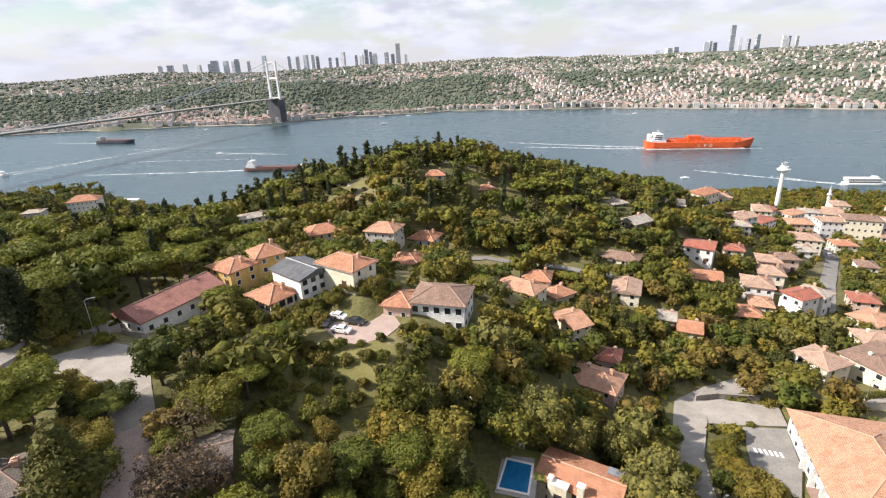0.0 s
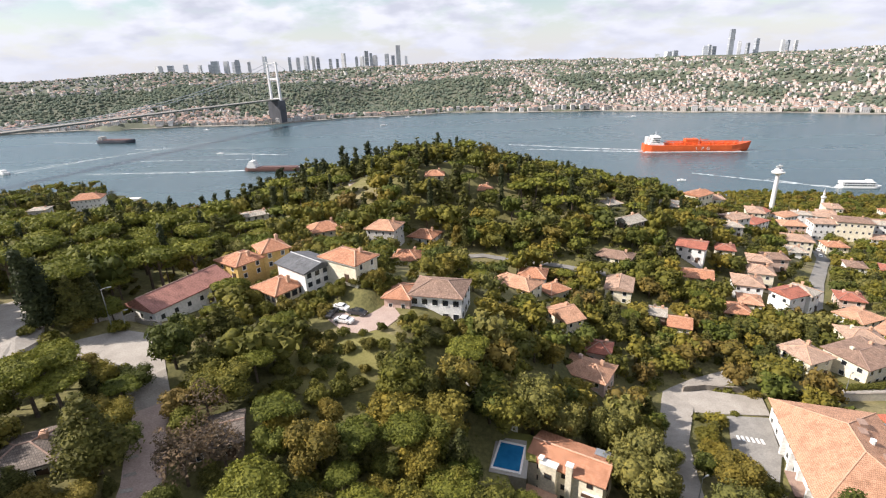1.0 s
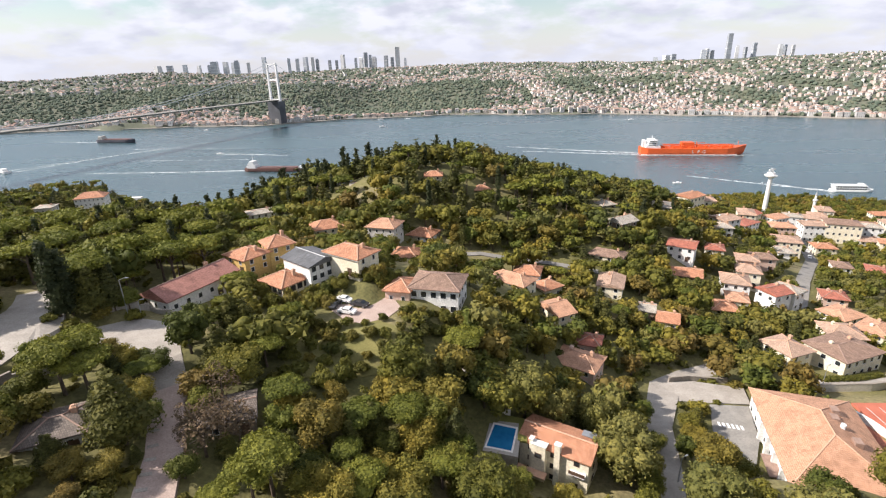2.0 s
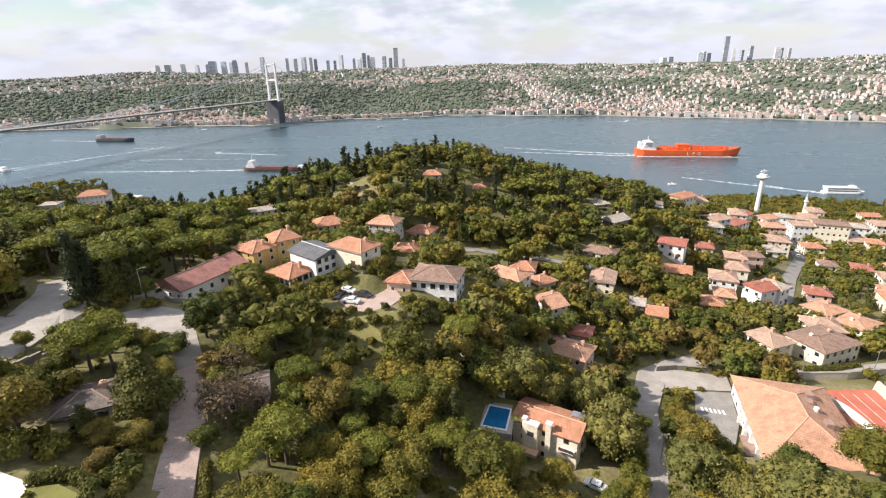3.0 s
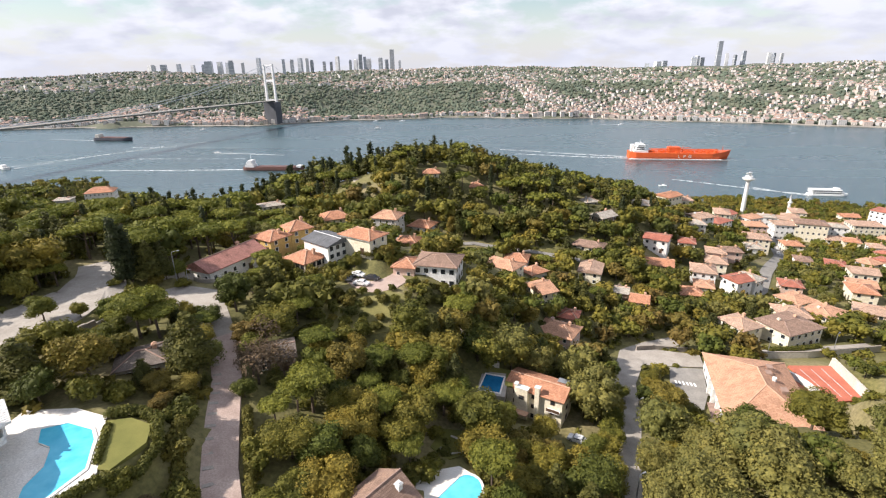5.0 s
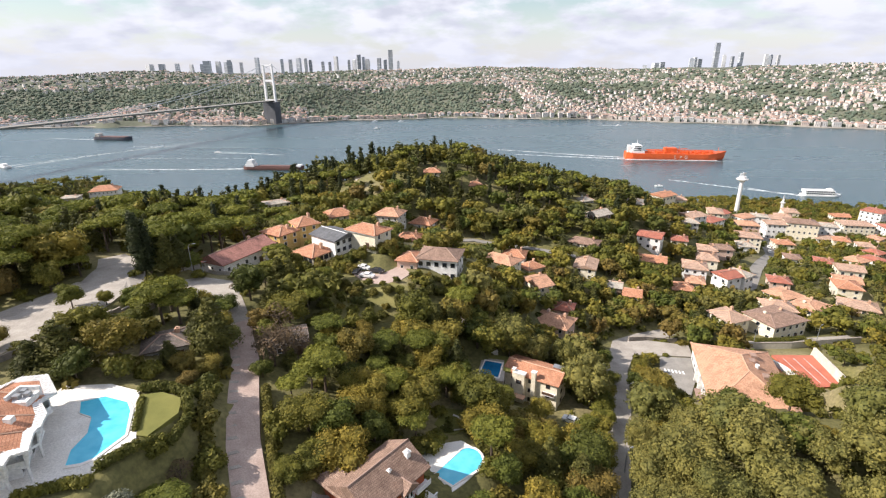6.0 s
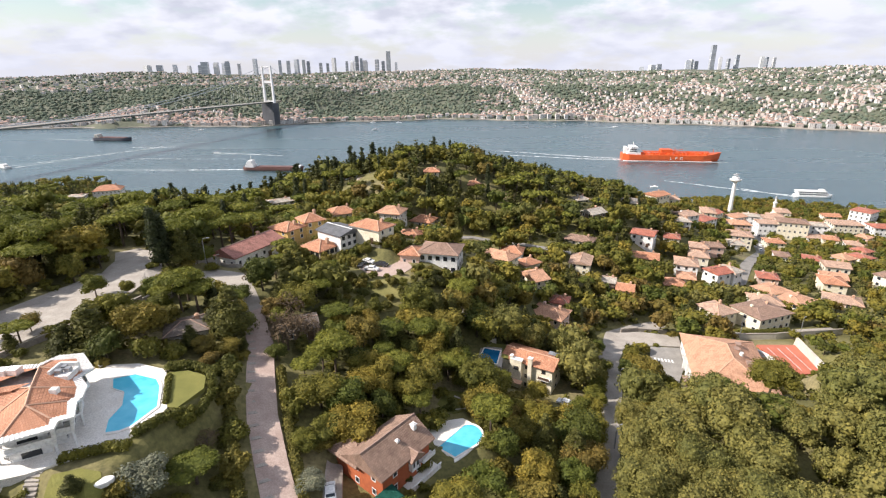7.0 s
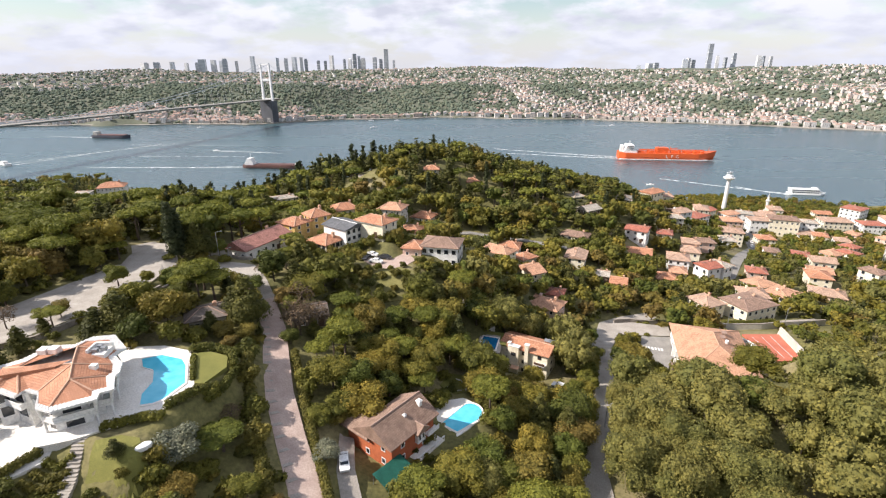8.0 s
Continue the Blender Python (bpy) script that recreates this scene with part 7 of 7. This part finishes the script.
for x, y, s in ((-22.9, 60.8, 0.8), (-20.7, 61.6, 0.85), (-16.8, 62.1, 0.6), (-24.6, 58.5, 0.9), (-13, 63.5, 0.7)):
    tree("bush", x, y, s, None, 1.2, "clipped dark garden bush")

for i in range(95):
    x, y = TRND.uniform(-62, -33), TRND.uniform(-13, 6)
    if free_at(x, y, 0.9):
        tree("bush", x, y, TRND.uniform(0.5, 1.1), None, TRND.uniform(0.7, 1.2))
for i in range(50):
    x, y = TRND.uniform(-22, 8), TRND.uniform(-12, 32)
    if free_at(x, y, 0.8):
        tree("bush", x, y, TRND.uniform(0.6, 1.3), None, TRND.uniform(0.7, 1.2))
# small trees before the ridge houses, and a row that shades the street
for x, y, s in ((-28, 75, 0.45), (-24.5, 74, 0.4), (-15.5, 76.5, 0.5), (-36.5, 74.5, 0.45), (-31, 75.6, 0.4), (-43.5, 72.5, 0.5), (-6.5, 68.2, 0.42), (-1.5, 67.6, 0.46), (4, 68.6, 0.5), (-55, 79.5, 0.5), (-49, 79.5, 0.5), (-41.5, 84, 0.5),
                (21.0, 4.5, 0.62), (22.6, 9.0, 0.6), (25.0, 13.6, 0.68), (27.4, 18.0, 0.6), (29.6, 22.4, 0.66), (31.8, 27.2, 0.6), (34.2, 31.2, 0.7), (37.0, 36.5, 0.62), (39.4, 41.0, 0.6), (43.8, 47.5, 0.6), (45.4, 55.5, 0.55)):
    grow("oak", x, y, s, TRND.uniform(0.85, 1.1))
for k, x, y, s in (("bush", -14.6, 76.2, 1.5), ("bush", -12.0, 75.2, 1.3), ("bush", -11.6, 78.5, 1.7), ("bush", -17.0, 76.8, 1.1), ("bush", -10.0, 70.4, 1.0), ("oak", -13.4, 79.5, 0.45), ("bush", -28.6, 72.0, 1.3), ("bush", -26.4, 69.5, 1.2),
                   ("dark_pine", -74.6, 62.0, 0.85), ("dark_pine", -70.6, 63.5, 0.75), ("oak", -66.5, 62.6, 0.5), ("bush", -73.5, 55.6, 1.4), ("bush", -77.0, 56.4, 1.5), ("bush", -70.0, 59.6, 1.3), ("bush", -64.4, 60.4, 1.2), ("oak", -61.0, 48.6, 0.55), ("pine", -54.5, 47.5, 0.8)):
    grow(k, x, y, s, 1.0)
for x, y, s in ((-15.5, 76.6, 1.5), (-13.2, 75.4, 1.3), (-17.8, 77.4, 1.2), (-12.2, 77.6, 1.6), (-20.5, 76.8, 1.1), (-9.6, 76.8, 1.2), (-24, 76.4, 1.0), (-26.6, 75.6, 1.1), (-8.2, 65.6, 0.9), (-4.6, 66.4, 0.9), (0.8, 66.2, 1.0), (4.6, 66.8, 1.1), (-29.5, 72.2, 1.2), (-31.8, 71.0, 1.3), (-36, 71.2, 1.3), (-40, 70.0, 1.5), (6.2, 12.6, 1.3), (7.4, 9.8, 1.6), (5.0, 8.4, 1.2), (2.4, 6.8, 1.5), (-1.0, 5.4, 1.2), (8.6, 14.8, 1.7), (-4.2, 3.2, 1.3), (4.0, 4.4, 1.6), (6.4, 18.4, 1.3), (-2.2, 2.4, 1.4)):
    tree("bush", x, y, s, None, 1.1)
# bushes round the feet of the houses
for cx, cy, r, n in ((-22, 80, 11, 22), (-34, 80, 10, 20), (-50, 86, 10, 16), (-2, 73, 11, 26), (0, 12, 10, 24), (-58, 70, 11, 14), (80, 60, 14, 10), (1, 35, 4, 8), (-14, 10, 9, 22), (-8, 22, 8, 14), (-46, 1, 8, 16), (-57, -9, 8, 20)):
    for i in range(n):
        a, q = TRND.uniform(0, math.tau), TRND.uniform(0.45, 1.0) * r
        x, y = cx + math.cos(a) * q, cy + math.sin(a) * q
        if off_roads(x, y, 0.6) and all(not inside_box(x, y, b) for b in HOUSE_BOXES):
            grow("bush", x, y, TRND.uniform(0.6, 1.35), TRND.uniform(0.8, 1.3))
scatter(-150, 175, -24, 60, 4.5, 0.95, 0.50, 0.95)
scatter(-190, 260, 60, 140, 4.9, 0.93, 0.50, 0.90)
scatter(-360, 420, 140, 330, 6.7, 0.97, 0.72, 1.12)
scatter(-620, -300, 140, 520, 9.0, 0.9, 0.8, 1.2)
scatter(300, 470, 140, 400, 9.0, 0.6, 0.7, 1.0)
for x0, x1 in ((150, 440), (-330, -130)):
    scatter(x0, x1, 330, 394, 7.0, 0.9, 0.7, 1.05)
SCRUB = []
while len(SCRUB) < 1500:
    x, y = TRND.uniform(-130, 150), TRND.uniform(-24, 150)
    if abs(x + 6) < 34 + (y + 60) * 1.30 and free_at(x, y, 0.7) and not (((x + 18) / 14) ** 2 + ((y - 55) / 8) ** 2 < 1 and TRND.random() < 0.7):
        SCRUB.append(("scrub", x, y, TRND.uniform(0.5, 1.4), TRND.uniform(0.8, 1.3)))
# the nearest of each kind stand alone, the rest is one wood
PLANTED.sort(key=lambda p: math.hypot(p[1] + 3, p[2] + 20))
count = {}
REST = []
for k, x, y, s, tall in PLANTED:
    nm = NAMES[k]
    if count.get(nm, 0) < 130:
        count[nm] = count.get(nm, 0) + 1
        tree(k + ("_mid" if y > 70 and k not in ("bush", "autumn", "bare") else ""), x, y, s, None, tall)
    else:
        level = "_mid" if (y < 52 and x < 112) or (x < -60 and y < 105 and k == "pine") or (x < -60 and y < 70) else "_far"
        REST.append((k, x, y, s, tall) if k in ("bush", "autumn", "bare") else (k + level, x, y, s, tall))


def baked_wood(plants, name, label):
    """All further trees in one mesh, each with a tone of its own."""
    slots, mats = {}, []
    V, LV, LT, MI, TN = [], [], [], [], []
    cache = {}
    base = 0
    zs = height(np.array([p[1] for p in plants]), np.array([p[2] for p in plants]))
    for k_, (kind, x, y, s, tall) in enumerate(plants):
        crown, trunk, _ = TRND.choice(KINDS[kind])
        a = TRND.uniform(0, math.tau)
        tone = TRND.random()
        z = zs[k_]
        for me in (crown, trunk):
            if me.name not in cache:
                co = np.empty(len(me.vertices) * 3)
                me.vertices.foreach_get("co", co)
                lv = np.empty(len(me.loops), dtype=np.int64)
                me.loops.foreach_get("vertex_index", lv)
                lt = np.empty(len(me.polygons), dtype=np.int64)
                me.polygons.foreach_get("loop_total", lt)
                cache[me.name] = (co.reshape(-1, 3), lv, lt)
            co, lv, lt = cache[me.name]
            mat = me.materials[0]
            if mat.name not in slots:
                slots[mat.name] = len(mats)
                mats.append(mat)
            c, sn = math.cos(a), math.sin(a)
            wide, high = s * 1.12, s * tall * upright(y, z)
            p = np.stack([(co[:, 0] * c - co[:, 1] * sn) * wide, (co[:, 0] * sn + co[:, 1] * c) * wide, co[:, 2] * high], 1) + np.array(laid(x, y, z))
            V.append(p)
            LV.append(lv + base)
            LT.append(lt)
            MI.append(np.full(len(lt), slots[mat.name]))
            TN.append(np.full(len(p), tone))
            base += len(p)
    V, LV, LT, MI, TN = (np.concatenate(q) for q in (V, LV, LT, MI, TN))
    me = bpy.data.meshes.new(name)
    me.vertices.add(len(V))
    me.vertices.foreach_set("co", V.ravel())
    me.loops.add(len(LV))
    me.loops.foreach_set("vertex_index", LV)
    me.polygons.add(len(LT))
    me.polygons.foreach_set("loop_start", np.concatenate([[0], np.cumsum(LT)[:-1]]))
    me.polygons.foreach_set("material_index", MI)
    for mat in mats:
        me.materials.append(mat)
    me.update(calc_edges=True)
    at = me.attributes.new("tone", "FLOAT", "POINT")
    at.data.foreach_set("value", TN)
    return tagged(new(name, me), label, "woods", kind="stuff")


baked_wood(REST, "woodland", "mixed olive-green wood covering the slopes to the shore")
baked_wood(SCRUB, "undergrowth", "low bushes and scrub under the trees")


def hedge(line, w, h, label):
    """A clipped hedge along a line."""
    lobes, total = [], 0.0
    for (x0, y0), (x1, y1) in zip(line, line[1:]):
        ln = math.hypot(x1 - x0, y1 - y0)
        n = max(2, int(ln / (w * 0.7)))
        total += ln
        for i in range(n):
            u = i / n
            x, y = x0 + (x1 - x0) * u, y0 + (y1 - y0) * u
            lobes.append((x - line[0][0], y - line[0][1], ground_z(x, y) - ground_z(*line[0]) + h * 0.5, w * 0.62, w * 0.62, h * 0.55))
    me = crown_mesh("hedge", lobes, int(total * 100 * h), 0.16, 500 + len(lobes), 0.88)
    ob = mesh_part("hedge", me, M["bush"])
    ob.location, ob.scale = laid(line[0][0], line[0][1], ground_z(*line[0])), (1, DEEP, 1)
    return tagged(ob, label, "hedge")


hedge([(-50.5, 17.6), (-47.0, 18.6), (-43.4, 17.4), (-41.2, 13.4), (-41.8, 9.8), (-44.0, 7.4), (-48.0, 3.2)], 1.3, 1.5, "thick dark hedge round the pool lawn")
hedge([(-49.6, 15.6), (-48.2, 12.8), (-46.6, 9.4)], 0.8, 0.9, "low hedge between pool and lawn")
hedge([(-46.5, 30), (-42.6, 22), (-39.0, 12.5), (-34.9, 4.0), (-31.0, -3.0), (-28.0, -10)], 1.7, 1.9, "tall hedge along the paved lane")
hedge([(-34.2, 23.5), (-29.8, 13.0), (-25.4, 4.0), (-22.2, -2.6), (-19.2, -9)], 1.3, 1.8, "hedge along the drive of the red villa")
hedge([(-62, -3.5), (-64, -6.5), (-70, -9)], 1.2, 1.4, "rounded shrubs below the white terrace")
hedge([(-54.5, 0.0), (-50.0, 1.4), (-46.5, 1.8)], 1.2, 1.3, "flowering shrub border under the pool terrace")
for k in range(5):
    hedge([(-60.5 - 0.4 * k, -4.2 - 1.5 * k), (-58.6 - 0.2 * k, -4.6 - 1.5 * k), (-56.6 + 0.3 * k, -3.2 - 1.6 * k)], 0.9, 0.9, "clipped shrub row stepping down the garden")
hedge([(103, 70.5), (112, 70.8), (122, 73)], 1.4, 1.6, "trimmed hedge in front of the village house")
